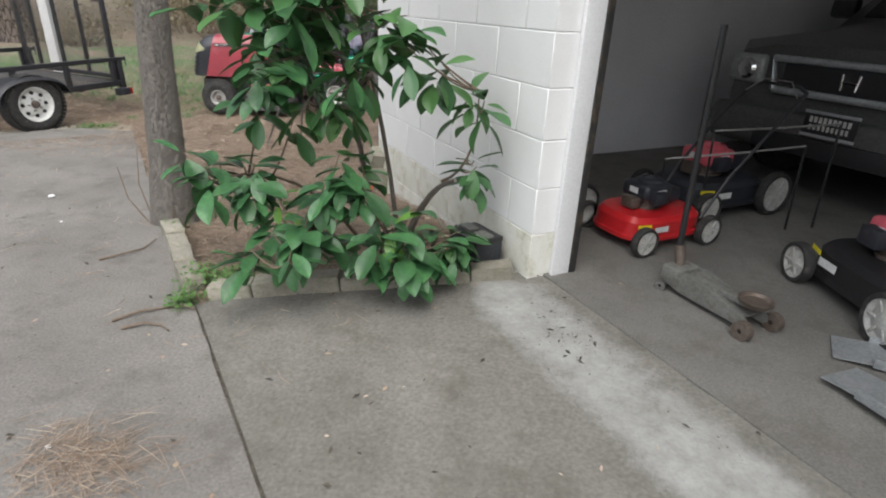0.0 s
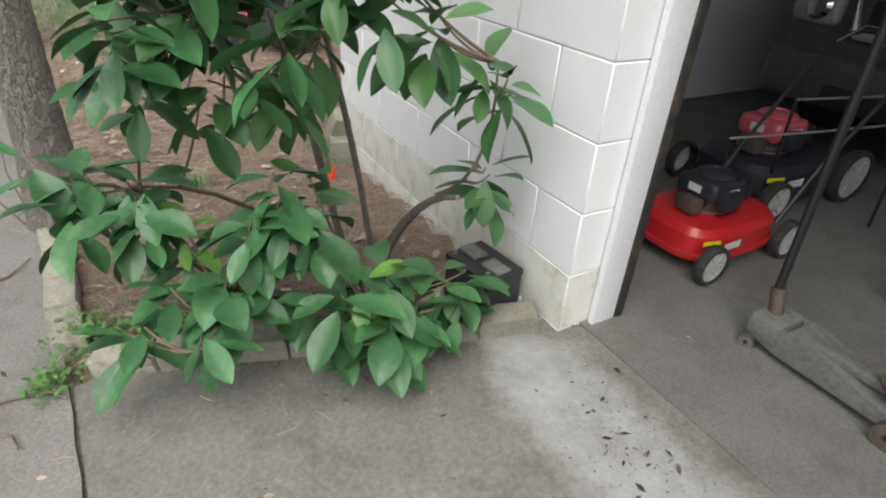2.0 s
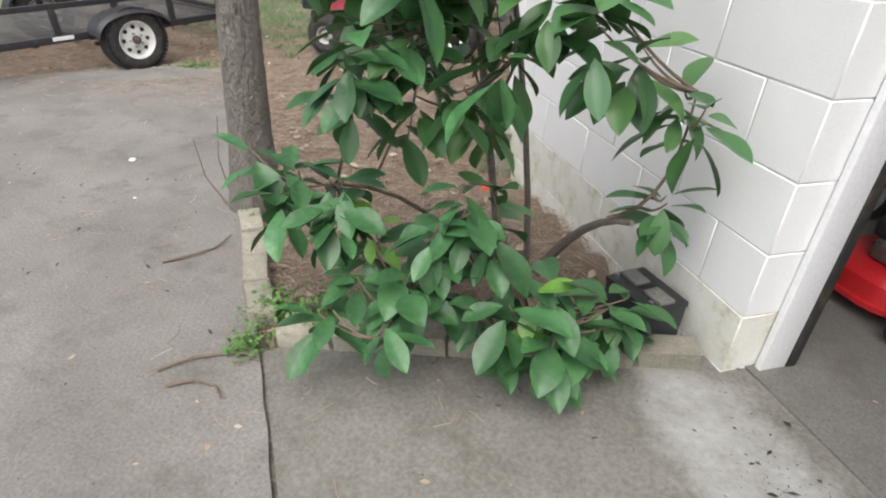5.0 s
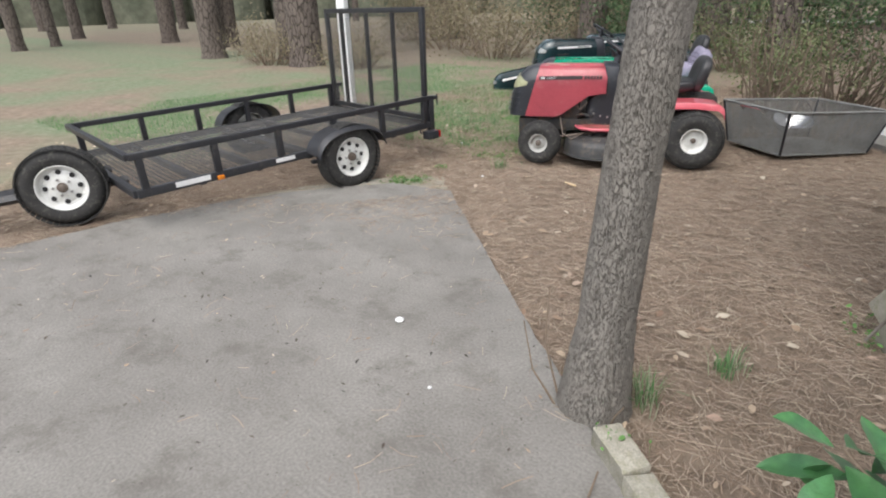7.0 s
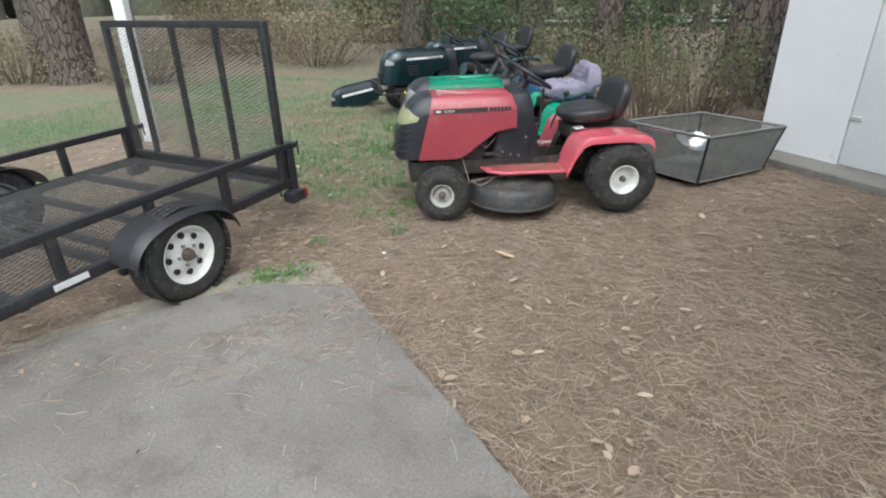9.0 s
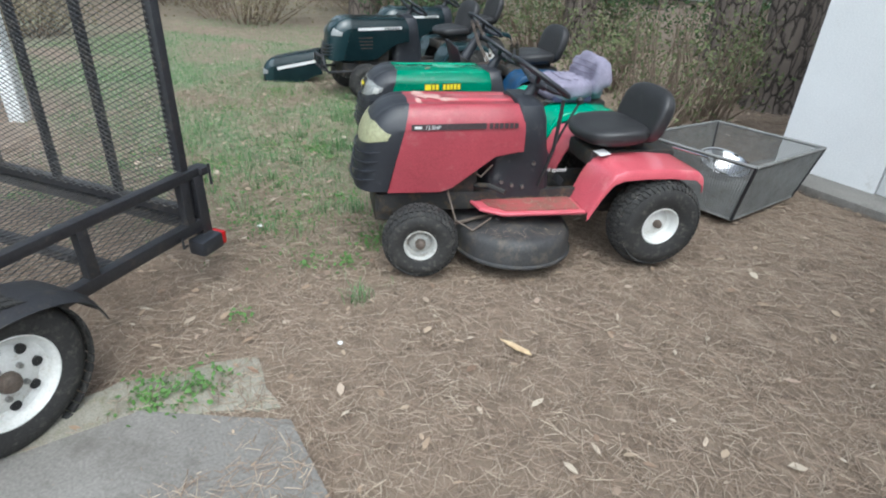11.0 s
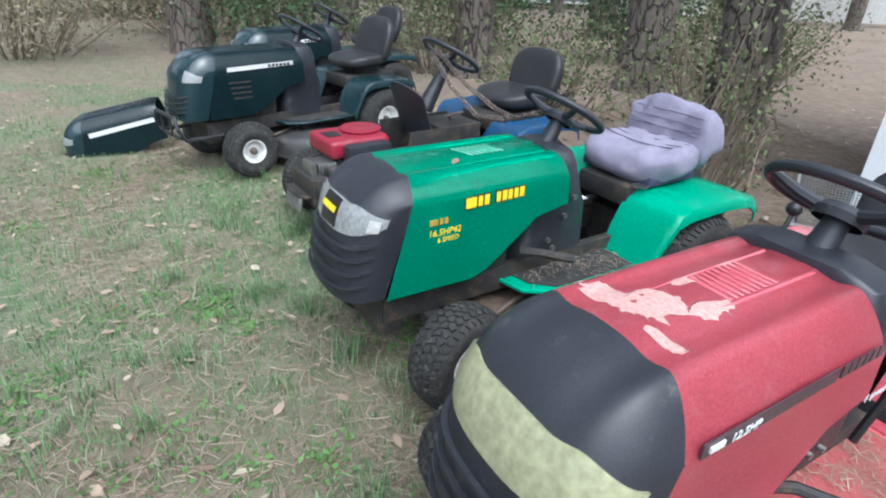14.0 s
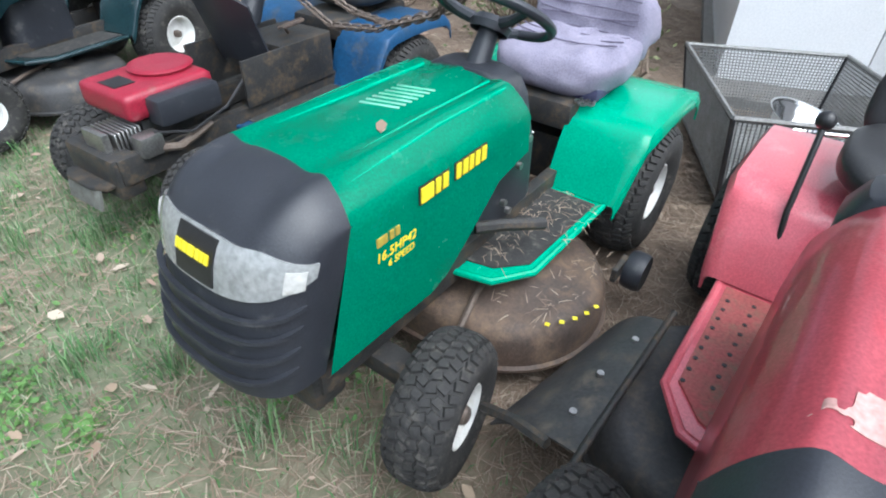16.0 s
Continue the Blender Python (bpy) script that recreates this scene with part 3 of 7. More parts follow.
# ---- kerb stones round the planting bed ----
def build_edging():
    ed = thing("bed_edging", pose(0, 0, 0), "row of weathered concrete edging bricks round the bed", "edging")
    meshes = []
    for k in range(4):
        random.seed(k)
        bm = box((0.195, 0.095, 0.085), bevel=0.009, seg=2)
        for v in bm.verts:
            v.co += V(random.uniform(-1, 1), random.uniform(-1, 1), random.uniform(-1, 1)) * 0.004
        meshes.append(part("brick", bm, "stone", ed))
    k = 0
    lines = [(V(0.765, 4.12), V(2.025, 4.64), 7), (V(0.665, 4.13), V(0.04, 4.66), 4)]
    for a, b, n in lines:
        ang = math.degrees(math.atan2(b.y - a.y, b.x - a.x))
        for i in range(n):
            p = a + (b - a) * ((i + 0.5) / n)
            sc = (b - a).length / n / 0.2
            ob = meshes[k] if k < 4 else new("brick", meshes[k % 4].data)
            ob.parent = ed
            ob.matrix_local = pose(p.x, p.y, 0.016 + ramp_z(p.x, p.y) + 0.006 * (k % 3), 2 * (k % 2), -5 if k < 7 else 0, ang + 3 * math.sin(k * 2.1)) @ Matrix.Diagonal((sc, 1, 1, 1))
            k += 1


build_edging()


# ---- wheels ----
def wheel(parent, at, r, w, rim_r, tread="turf", rim_mat="rim", holes=0, steer=0.0, out=1, name="wheel", cap=0.03):
    """A tyred wheel whose axle lies along the thing's y; out: +1 when its face looks to +y."""
    wh = new(name)
    wh.parent = parent
    wh.empty_display_size = 0.05
    wh.matrix_local = pose(*at, 0, 0, steer) @ pose(0, 0, 0, -90 * out, 0, 0)
    h = w / 2
    side = r - rim_r

    def outer(f):
        return r - 0.004 - side * 0.34 * abs(f) ** 3.0
    prof = [(rim_r - 0.006, -h * 0.78), (rim_r + side * 0.12, -h * 0.92), (rim_r + side * 0.38, -h * 1.03)]
    prof += [(outer(f), h * f) for f in (-1.0, -0.88, -0.72, -0.5, -0.25, 0, 0.25, 0.5, 0.72, 0.88, 1.0)]
    prof += [(rim_r + side * 0.38, h * 1.03), (rim_r + side * 0.12, h * 0.92), (rim_r - 0.006, h * 0.78)]
    ty = part("tyre", lathe(prof, seg=48), "rubber", wh)
    bm = bmesh.new()
    if tread == "turf":
        # wavy rows of low lugs that follow the rounded crown
        n = int(2 * math.pi * r / 0.030)
        cells, pitch = 6, 2 * math.pi * r / n
        for k in range(n):
            for j in range(cells):
                f = (j + 0.5) / cells * 1.86 - 0.93
                slope = -side * 1.02 * f * abs(f) / h
                a = 2 * math.pi * (k + 0.16 * (1 if j % 2 else -1)) / n
                m = Matrix.Rotation(a, 4, "Z") @ pose(outer(f), 0, f * h, 0, math.degrees(math.atan(slope)), 0) @ pose(0, 0, 0, 20 * (1 if j % 2 else -1), 0, 0)
                sx, sy, sz = 0.0065, pitch * 0.36, h * 1.86 / cells * 0.5
                lo = [bm.verts.new(m @ V(-sx, y, z)) for y, z in ((-sy, -sz), (sy, -sz), (sy, sz), (-sy, sz))]
                hi = [bm.verts.new(m @ V(sx, y * 0.8, z * 0.92)) for y, z in ((-sy, -sz), (sy, -sz), (sy, sz), (-sy, sz))]
                bm.faces.new(hi)
                for q in range(4):
                    bm.faces.new((lo[q], lo[(q + 1) % 4], hi[(q + 1) % 4], hi[q]))
    else:
        for j in (-0.5, -0.17, 0.17, 0.5):
            n = 46
            for k in range(n):
                a = 2 * math.pi * (k + (0.5 if j > 0 else 0)) / n
                m = Matrix.Rotation(a, 4, "Z") @ pose(r, 0, j * w * 0.8)
                bx = bmesh.ops.create_cube(bm, size=1)["verts"]
                bmesh.ops.transform(bm, matrix=m @ Matrix.Diagonal((0.008, 2 * math.pi * r / n * 0.86, w * 0.2, 1)), verts=bx)
    part("tread", bm, "rubber", ty, smooth=False)["kind"] = "stuff"
    d = h * 0.25
    rim = part("rim", lathe([(rim_r - 0.002, -h * 0.85), (rim_r + 0.006, -h * 0.8), (rim_r + 0.006, h * 0.8), (rim_r - 0.004, h * 0.84), (rim_r - 0.014, h * 0.7), (rim_r * 0.86, d + 0.004),
                             (rim_r * 0.72, d - 0.006), (rim_r * 0.45, d + 0.012), (rim_r * 0.30, d + 0.016), (0.0005, d + 0.016)], seg=36), rim_mat, wh)
    part("hub", lathe([(cap * 1.15, d + 0.01), (cap * 1.1, d + 0.03), (cap * 0.9, d + 0.045), (cap * 0.5, d + 0.05), (0.0005, d + 0.05)], seg=18), "rusty", wh)
    for k in range(holes):
        a = 2 * math.pi * k / holes
        part("rim_hole", lathe([(0.017, d - 0.004), (0.017, d + 0.008), (0.0005, d + 0.008)], pose(rim_r * 0.66 * math.cos(a), rim_r * 0.66 * math.sin(a), 0), 12), "black", rim)
    if holes:
        for k in range(5):
            a = 2 * math.pi * k / 5
            part("lug_nut", rod((rim_r * 0.36 * math.cos(a), rim_r * 0.36 * math.sin(a), d), (rim_r * 0.36 * math.cos(a), rim_r * 0.36 * math.sin(a), d + 0.03), 0.009, seg=6), "steel", rim)
    return wh


# ---- riding mowers ----
HW = 0.215  # half the hood's width


def crown(y, top=0.83):
    """Height of the hood's top across its width: a gentle dome that breaks into the flanks."""
    t = min(1, abs(y) / HW)
    ridge = 0.009 * math.exp(-((abs(y) - 0.135) / 0.022) ** 2) - 0.004 * math.exp(-((abs(y) - 0.085) / 0.025) ** 2)
    return 0.715 + ridge + (top - 0.715) * (1 - 0.30 * t ** 2 - 0.70 * max(0, (t - 0.66) / 0.34) ** 2.0)


def nose_at(u, v, xb=1.27, depth=0.195, z0=0.395, top=0.83, grow=0.0):
    """A place on the rounded nose: u from -1 to 1 round it, v from 0 (foot) over 0.6 (brow) to 1 (where the hood begins)."""
    a = u * math.pi / 2
    y = math.copysign(abs(math.sin(a)) ** 0.75, a) * HW
    plan = abs(math.cos(a)) ** 0.62
    zb = 0.655
    if v < 0.6:
        f = v / 0.6
        z = z0 + (zb - z0) * f
        reach = depth * (0.86 + 0.14 * f ** 0.6)
        yy = y * (0.93 + 0.07 * f)
    else:
        phi = (v - 0.6) / 0.4 * math.pi / 2
        z = zb + (crown(y, top) - zb) * math.sin(phi)
        reach = depth * math.cos(phi) ** 0.8 if v < 0.999 else 0.0
        yy = y
    lean = 0.115 * (1 - (z - z0) / (top - z0))
    p = V(xb + lean + reach * plan, yy, z)
    if grow:
        c = V(xb - 0.05, 0, min(z, 0.6))
        p += (p - c).normalized() * grow
    return p


def hood_side(paint, parent, xr=0.63, xb=1.27, z0=0.395, top=0.83, rear_z=0.60):
    """The painted bonnet: stations along its length, the lower edge stepping up towards the dash."""
    secs = []
    for x in (xr, 0.66, 0.78, 0.84, 0.92, 1.0, 1.06, 1.15, xb):
        low = rear_z if x < 0.75 else rear_z + (z0 - rear_z) * min(1, (x - 0.75) / 0.28)
        k = 0.985 if x < 0.65 else 1.0
        half = []
        for z in np.linspace(low, 0.70, 4):
            half.append((HW * k + 0.05 * max(0.0, 0.70 - float(z)) * max(0.0, min(1.0, (1.2 - x) / 0.3)), float(z)))
        for y in (0.21, 0.2, 0.185, 0.17, 0.155, 0.145, 0.135, 0.125, 0.112, 0.10, 0.085, 0.07, 0.05, 0.025):
            half.append((y * k, crown(y, top) - (0.015 if x < 0.65 else 0)))
        pts = half + [(0.0, crown(0, top))] + [(-y, z) for y, z in half[::-1]]
        secs.append([V(x + (0.115 * (1 - (z - z0) / (top - z0)) if x > 1.2 else 0.07 * (1 - (z - z0) / (top - z0)) if x > 1.1 else 0), y, z) for y, z in pts])
    bm = loft(secs, closed=False)
    bmesh.ops.solidify(bm, geom=bm.faces[:], thickness=0.006)
    return part("hood", bm, paint, parent)


def on_side(x0, x1, z0, z1, slope=0.0, y=HW + 0.0015, thick=0.003):
    """A thin decal plate lying on the hood's left flank; slope lifts its rear end."""
    bm = bmesh.new()
    q = [V(x0, y, z0), V(x1, y, z0 + slope), V(x1, y, z1 + slope), V(x0, y, z1)]
    a, b = [bm.verts.new(p) for p in q], [bm.verts.new(p + V(0, thick, 0)) for p in q]
    bm.faces.new(a), bm.faces.new(b)
    for k in range(4):
        bm.faces.new((a[k], a[(k + 1) % 4], b[(k + 1) % 4], b[k]))
    return bm


def words(text, m, size, material, parent, name="lettering"):
    cu = bpy.data.curves.new(name, "FONT")
    cu.body, cu.size, cu.extrude, cu.shear = text, size, 0.0008, 0.15
    cu.materials.append(M[material])
    ob = new(name, cu)
    ob.parent = parent
    ob.matrix_local = m
    return ob


def seat_shape(parent, material, x=-0.12, z=0.60, w=0.46, lift=0.25, name="seat", puff=0.0):
    """A bucket seat: a rounded cushion with raised flanks and a curved, round-topped back."""
    def pad(sx, sy, sz, m, dish, exp=2.6):
        bm = bmesh.new()
        bmesh.ops.create_uvsphere(bm, u_segments=36, v_segments=20, radius=1)
        for v in bm.verts:
            c = v.co
            k = (abs(c.x) ** exp + abs(c.y) ** exp + abs(c.z) ** exp) ** (-1 / exp)
            q = V(c.x * k * sx, c.y * k * sy, c.z * k * sz)
            if c.z > 0:
                q.z += dish * ((q.x / sx) ** 2 * 0.35 + (q.y / sy) ** 2 - 0.6)
            q += V(1, 1, 1) * puff * noise.noise(q * 14)
            v.co = m @ q
        return bm
    st = part(name, pad(0.205, w / 2, 0.062 + puff, pose(x + 0.12, 0, z + 0.055, 0, 4, 0), 0.035), material, parent, sharp=80)
    part(name + "_back", pad(lift / 2 + 0.05, w / 2 - 0.01, 0.055 + puff, pose(x - 0.085, 0, z + 0.04 + lift / 2, 0, 74, 0) @ pose(0, 0, 0, 0, 0, 180), 0.035, 2.9), material, st, sharp=80)
    return st


def steering(parent, x=0.50, z=0.93, r=0.175, tilt=32, spokes=3):
    m = pose(x, 0, z, 0, -tilt, 0)
    st = part("steering_wheel", lathe([(r + 0.014 * math.cos(a), 0.014 * math.sin(a)) for a in np.linspace(0, 2 * math.pi, 11)], m, 36), "plastic", parent)
    for k in range(spokes):
        a = math.radians(180 + 360 / spokes * k)
        p = m @ V(r * math.cos(a), r * math.sin(a), 0)
        c = m @ V(0.03 * math.cos(a), 0.03 * math.sin(a), -0.03)
        part("spoke", tube([c, (c + p) / 2 + V(0, 0, -0.006), p], 0.017, seg=8, r2=0.011), "plastic", st)
    part("steering_hub", lathe([(0.055, -0.05), (0.06, -0.03), (0.045, -0.012), (0.0005, -0.008)], m, 20), "plastic", st)
    part("column", rod(m @ V(0, 0, -0.04), m @ V(-0.0, 0, -0.34), 0.028, 0.05), "plastic", parent)


def fender_body(paint, parent, back=-0.30, mat_kind="rubber"):
    path = [(back, 0.475), (back + 0.01, 0.515), (back + 0.05, 0.548), (-0.10, 0.562), (0.04, 0.562), (0.15, 0.556), (0.20, 0.53), (0.245, 0.45), (0.28, 0.365), (0.30, 0.315)]

    def fn(sign):
        def g(u, v):
            f = u * (len(path) - 1)
            i = min(int(f), len(path) - 2)
            px = path[i][0] + (path[i + 1][0] - path[i][0]) * (f - i)
            pz = path[i][1] + (path[i + 1][1] - path[i][1]) * (f - i)
            y = 0.13 + (0.43 - 0.13) * min(1, v / 0.86)
            if u > 0.55:
                y = 0.13 + (0.43 - 0.045 * (u - 0.55) / 0.45 - 0.13) * min(1, v / 0.86)
            drop = 0 if v < 0.8 else 0.05 * ((v - 0.8) / 0.2) ** 2
            return (px, sign * y, pz - drop)
        return g
    for s in (1, -1):
        part("fender", sheet(fn(s), 27, 12, 0.008), paint, parent)
    part("seat_pan", box((0.52, 0.30, 0.10), (-0.04, 0, 0.525), bevel=0.03), "chassis", parent)
    for s in (1, -1):
        fr = part("footrest", plate([(0.28, s * 0.13), (0.28, s * 0.345), (0.74, s * 0.332), (0.84, s * 0.26), (0.87, s * 0.13)], 0.288, 0.311, bevel=0.006), paint, parent)
        part("rubber_mat", plate([(0.32, s * 0.15), (0.32, s * 0.325), (0.72, s * 0.312), (0.80, s * 0.24), (0.82, s * 0.15)], 0.312, 0.317), mat_kind, fr)
        part("footrest_rim", tube([(0.29, s * 0.346, 0.306), (0.74, s * 0.334, 0.306), (0.845, s * 0.262, 0.306), (0.875, s * 0.14, 0.306)], 0.011), paint, fr)


def mower_deck(parent, material, x=0.64, r=0.32, spread=0.19, chute=False):
    def out(k, grow, z):
        a = 2 * math.pi * k / 48
        cx, cy = math.cos(a), math.sin(a)
        return V(x + cx * (r + grow), cy * (r + grow) + (spread if cy > 0 else -spread), z)
    rings = [[out(k, g, z) for k in range(48)] for g, z in ((0.012, 0.075), (0.012, 0.085), (0, 0.09), (-0.004, 0.17), (-0.025, 0.205), (-0.06, 0.22), (-0.13, 0.215), (-0.16, 0.235))]
    dk = part("cutting_deck", loft(rings, caps=True), material, parent)
    for s in (1, -1):
        part("spindle_cover", lathe([(0.07, 0.22), (0.065, 0.26), (0.04, 0.275), (0.0005, 0.278)], pose(x, s * spread, 0), 18), "chassis", dk)
        part("deck_bolt", rod((x + 0.1, s * (spread + 0.05), 0.215), (x + 0.1, s * (spread + 0.05), 0.24), 0.012, seg=8), "steel", dk)
    if chute:
        part("chute", sheet(lambda u, v: (x - 0.20 + 0.42 * u, spread + 0.20 + 0.26 * v, 0.215 - 0.11 * v ** 1.5 - 0.03 * u), 8, 8, 0.006), "deck_black", dk)
    return dk


def running_gear(parent, front_rim="rim_grey", steer=0.0, engine=True, rear=0.0):
    part("frame_rail", box((1.5, 0.04, 0.10), (0.62, 0.14, 0.315), bevel=0.006), "chassis", parent)
    part("frame_rail", box((1.5, 0.04, 0.10), (0.62, -0.14, 0.315), bevel=0.006), "chassis", parent)
    part("front_axle", box((0.07, 0.62, 0.06), (1.18, 0, 0.235), bevel=0.012), "chassis", parent)
    part("front_bracket", box((0.10, 0.30, 0.16), (1.34, 0, 0.29), bevel=0.02), "chassis", parent)
    part("rear_axle", rod((rear, -0.3, 0.25), (rear, 0.3, 0.25), 0.045), "chassis", parent)
    part("transaxle", box((0.26, 0.30, 0.20), (-0.02, 0, 0.30), bevel=0.03), "chassis", parent)
    part("drag_link", tube([(0.55, 0.18, 0.27), (0.85, 0.22, 0.24), (1.14, 0.30, 0.21)], 0.010), "rusty", parent)
    part("spindle", tube([(1.18, 0.28, 0.25), (1.18, 0.31, 0.32)], 0.018), "rusty", parent)
    part("spindle", tube([(1.18, -0.28, 0.25), (1.18, -0.31, 0.32)], 0.018), "rusty", parent)
    if engine:
        part("engine", box((0.40, 0.33, 0.26), (1.04, 0, 0.48), bevel=0.05), "chassis", parent)
    for s in (1, -1):
        wheel(parent, (rear, (0.345 - 0.25 * rear) * s, 0.25), 0.25, 0.20, 0.105, out=s, cap=0.02)
        wheel(parent, (1.18, 0.352 * s, 0.19), 0.19, 0.155, 0.083, out=s, rim_mat=front_rim, steer=steer, cap=0.024)


def dash(parent, material="plastic", slim=False):
    secs = []
    for z, x0, x1, w in ((0.33, 0.42, 0.80, 0.16), (0.55, 0.44, 0.76, 0.16), (0.60, 0.48, 0.68, 0.165), (0.72, 0.52, 0.66, 0.155), (0.765, 0.53, 0.655, 0.13), (0.785, 0.55, 0.645, 0.085)) if slim else ((0.33, 0.42, 0.80, 0.165), (0.55, 0.44, 0.78, 0.17), (0.60, 0.47, 0.70, 0.185), (0.76, 0.50, 0.665, 0.195), (0.82, 0.52, 0.665, 0.17), (0.845, 0.55, 0.66, 0.11)):
        ring = []
        for k in range(20):
            a = 2 * math.pi * k / 20
            c, s = math.cos(a), math.sin(a)
            ring.append(V((x0 + x1) / 2 + math.copysign(abs(c) ** 0.4, c) * (x1 - x0) / 2, math.copysign(abs(s) ** 0.4, s) * w, z))
        secs.append(ring)
    return part("dash", loft(secs), material, parent)


def nose(parent, material="plastic", lens="lens_yellow", **k):
    def surf(u0, u1, v0, v1, grow, thick, nu, nv):
        return sheet(lambda u, v: nose_at(u0 + (u1 - u0) * u, v0 + (v1 - v0) * v, grow=grow, **k), nu, nv, thick)
    ns = part("nose", surf(-1, 1, 0, 1, 0, 0.006, 40, 28), material, parent, sharp=60)
    return ns, surf


def louvres(surf, ns, rows, span=0.62, **k):
    for v in rows:
        part("grille_louvre", sheet(lambda a, b, v=v: nose_at((2 * a - 1) * span, v + 0.02 * b - 0.05 * (1 - abs(2 * a - 1) ** 1.6), grow=0.018 * (1 - 0.8 * abs(2 * a - 1) ** 5), **k), 30, 3, 0.012), "plastic", ns, "")


def riding_mower_red():
    mw = thing("riding_mower", turned((-1.066, 8.425), 206.7), "faded red riding mower with peeled hood paint and black seat", "riding mower", "parked riding mowers")
    form = dict(xb=1.215, depth=0.185)
    hood = hood_side("red", mw, xb=1.215)
    ns, surf = nose(mw, **form)
    part("headlight", sheet(lambda u, v: nose_at(-0.87 + 1.74 * u, (0.545 + 0.09 * (2 * u - 1) ** 2) * (1 - v) + (0.735 + 0.02 * (2 * u - 1) ** 2) * v, grow=0.006, **form), 34, 6, 0.008), "lens_yellow", ns, "cloudy yellowed headlight lens")
    louvres(surf, ns, (0.14, 0.25, 0.36, 0.47), 0.80, **form)
    part("stripe", on_side(1.215, 0.84, 0.715, 0.745, 0.006), "grey_stripe", hood)
    words("12.5HP", pose(1.15, HW + 0.007, 0.722, 90, 0, 180) , 0.026, "white", hood)
    part("badge", on_side(1.200, 1.165, 0.724, 0.737, y=HW + 0.005), "white", hood)
    for k in range(6):
        part("brand_bar", on_side(0.825 - 0.026 * k, 0.805 - 0.026 * k, 0.722, 0.75), "grey_stripe", hood)
    # peeled paint on the bonnet's top: a ragged film that follows its shape
    spots = ((1.09, 0.0, 0.075, 0.065), (1.145, -0.085, 0.045, 0.075), (1.01, 0.05, 0.065, 0.03), (1.16, 0.075, 0.02, 0.055), (0.97, -0.045, 0.045, 0.02))
    bm, step, grid = bmesh.new(), 0.005, {}

    def film(i, j):
        if (i, j) not in grid:
            y = -0.19 + step * j
            grid[i, j] = bm.verts.new((0.88 + step * i, y, crown(y) + 0.0016))
        return grid[i, j]
    for i in range(59):
        for j in range(76):
            x, y = 0.88 + step * (i + 0.5), -0.19 + step * (j + 0.5)
            near = min(math.hypot((x - cx) / sx, (y - cy) / sy) for cx, cy, sx, sy in spots)
            if near + 0.55 * noise.noise(V(x * 26, y * 26, 4)) + 0.3 * noise.noise(V(x * 80, y * 80, 9)) < 0.82:
                bm.faces.new((film(i, j), film(i + 1, j), film(i + 1, j + 1), film(i, j + 1)))
    for k in range(4):
        bmesh.ops.smooth_vert(bm, verts=[v for v in bm.verts if v.is_boundary], factor=0.5, use_axis_x=True, use_axis_y=True)
    bmesh.ops.solidify(bm, geom=bm.faces[:], thickness=0.001)
    part("peeled_paint", bm, "primer", hood, "pale pink patch where the paint has peeled")
    for k in range(9):
        part("hood_rib", box((0.010, 0.10, 0.003), (0.80 + 0.018 * k, 0.0, crown(0.03) + 0.001), bevel=0.0015, seg=1), "red", hood)
    dash(mw)
    running_gear(mw, steer=-8, rear=-0.10)
    fender_body("red", mw, -0.31, "red_mat")
    for s in (0.055, -0.055):
        part("hood_crease", tube([(0.68, s, crown(s) - 0.003), (0.95, s, crown(s) - 0.0025), (1.19, s * 0.9, crown(s) - 0.006)], 0.006, r2=0.004), "red", hood)
    seat = seat_shape(mw, "vinyl", x=-0.06, lift=0.21)
    part("seat_bracket", box((0.24, 0.20, 0.05), (0.0, 0, 0.585), bevel=0.01), "chassis", mw)
    steering(mw)
    lever = part("shift_lever", tube([(0.24, -0.265, 0.46), (0.22, -0.275, 0.53), (0.12, -0.285, 0.73)], 0.008), "black", mw)
    part("knob", lathe([(0.024 * math.cos(a), 0.024 * math.sin(a)) for a in np.linspace(-1.57, 1.57, 9)], pose(0.118, -0.286, 0.74), 14), "black", lever)
    part("lift_handle", tube([(0.52, 0.20, 0.40), (0.47, 0.22, 0.62), (0.45, 0.21, 0.86)], 0.010), "black", mw)
    part("clutch_pedal", tube([(0.86, 0.16, 0.40), (0.80, 0.22, 0.42), (0.74, 0.31, 0.415)], 0.014), "chassis", mw)
    part("decal", box((0.004, 0.11, 0.035), (0.415, 0.21, 0.44), (0, -25, 0), bevel=0.001), "black", mw)
    words("4 speed", pose(0.47, 0.1725, 0.47, 90, 0, 180), 0.035, "white", mw)
    part("warning_label", box((0.06, 0.09, 0.003), (0.17, 0.18, 0.575), (0, 10, 0)), "white", mw)
    dk = mower_deck(mw, "deck_black")
    flap = part("discharge_flap", sheet(lambda u, v: (0.50 + 0.50 * u - 0.04 * v, -0.40 - (0.15 + 0.09 * u) * v, 0.262 - 0.05 * v - 0.10 * v ** 3), 12, 8, 0.006), "deck_black", dk, "black plastic discharge flap")
    part("hinge_rod", rod((0.46, -0.405, 0.272), (1.04, -0.405, 0.272), 0.009), "chassis", flap)
    part("flap_arm", tube([(1.02, -0.47, 0.272), (1.0, -0.56, 0.25), (0.97, -0.66, 0.18)], 0.014, seg=6), "chassis", flap)
    for x, y in ((0.60, -0.45), (0.76, -0.47), (0.90, -0.47)):
        part("bolt", rod((x, y, 0.235), (x, y, 0.258), 0.009, seg=8), "steel", flap)
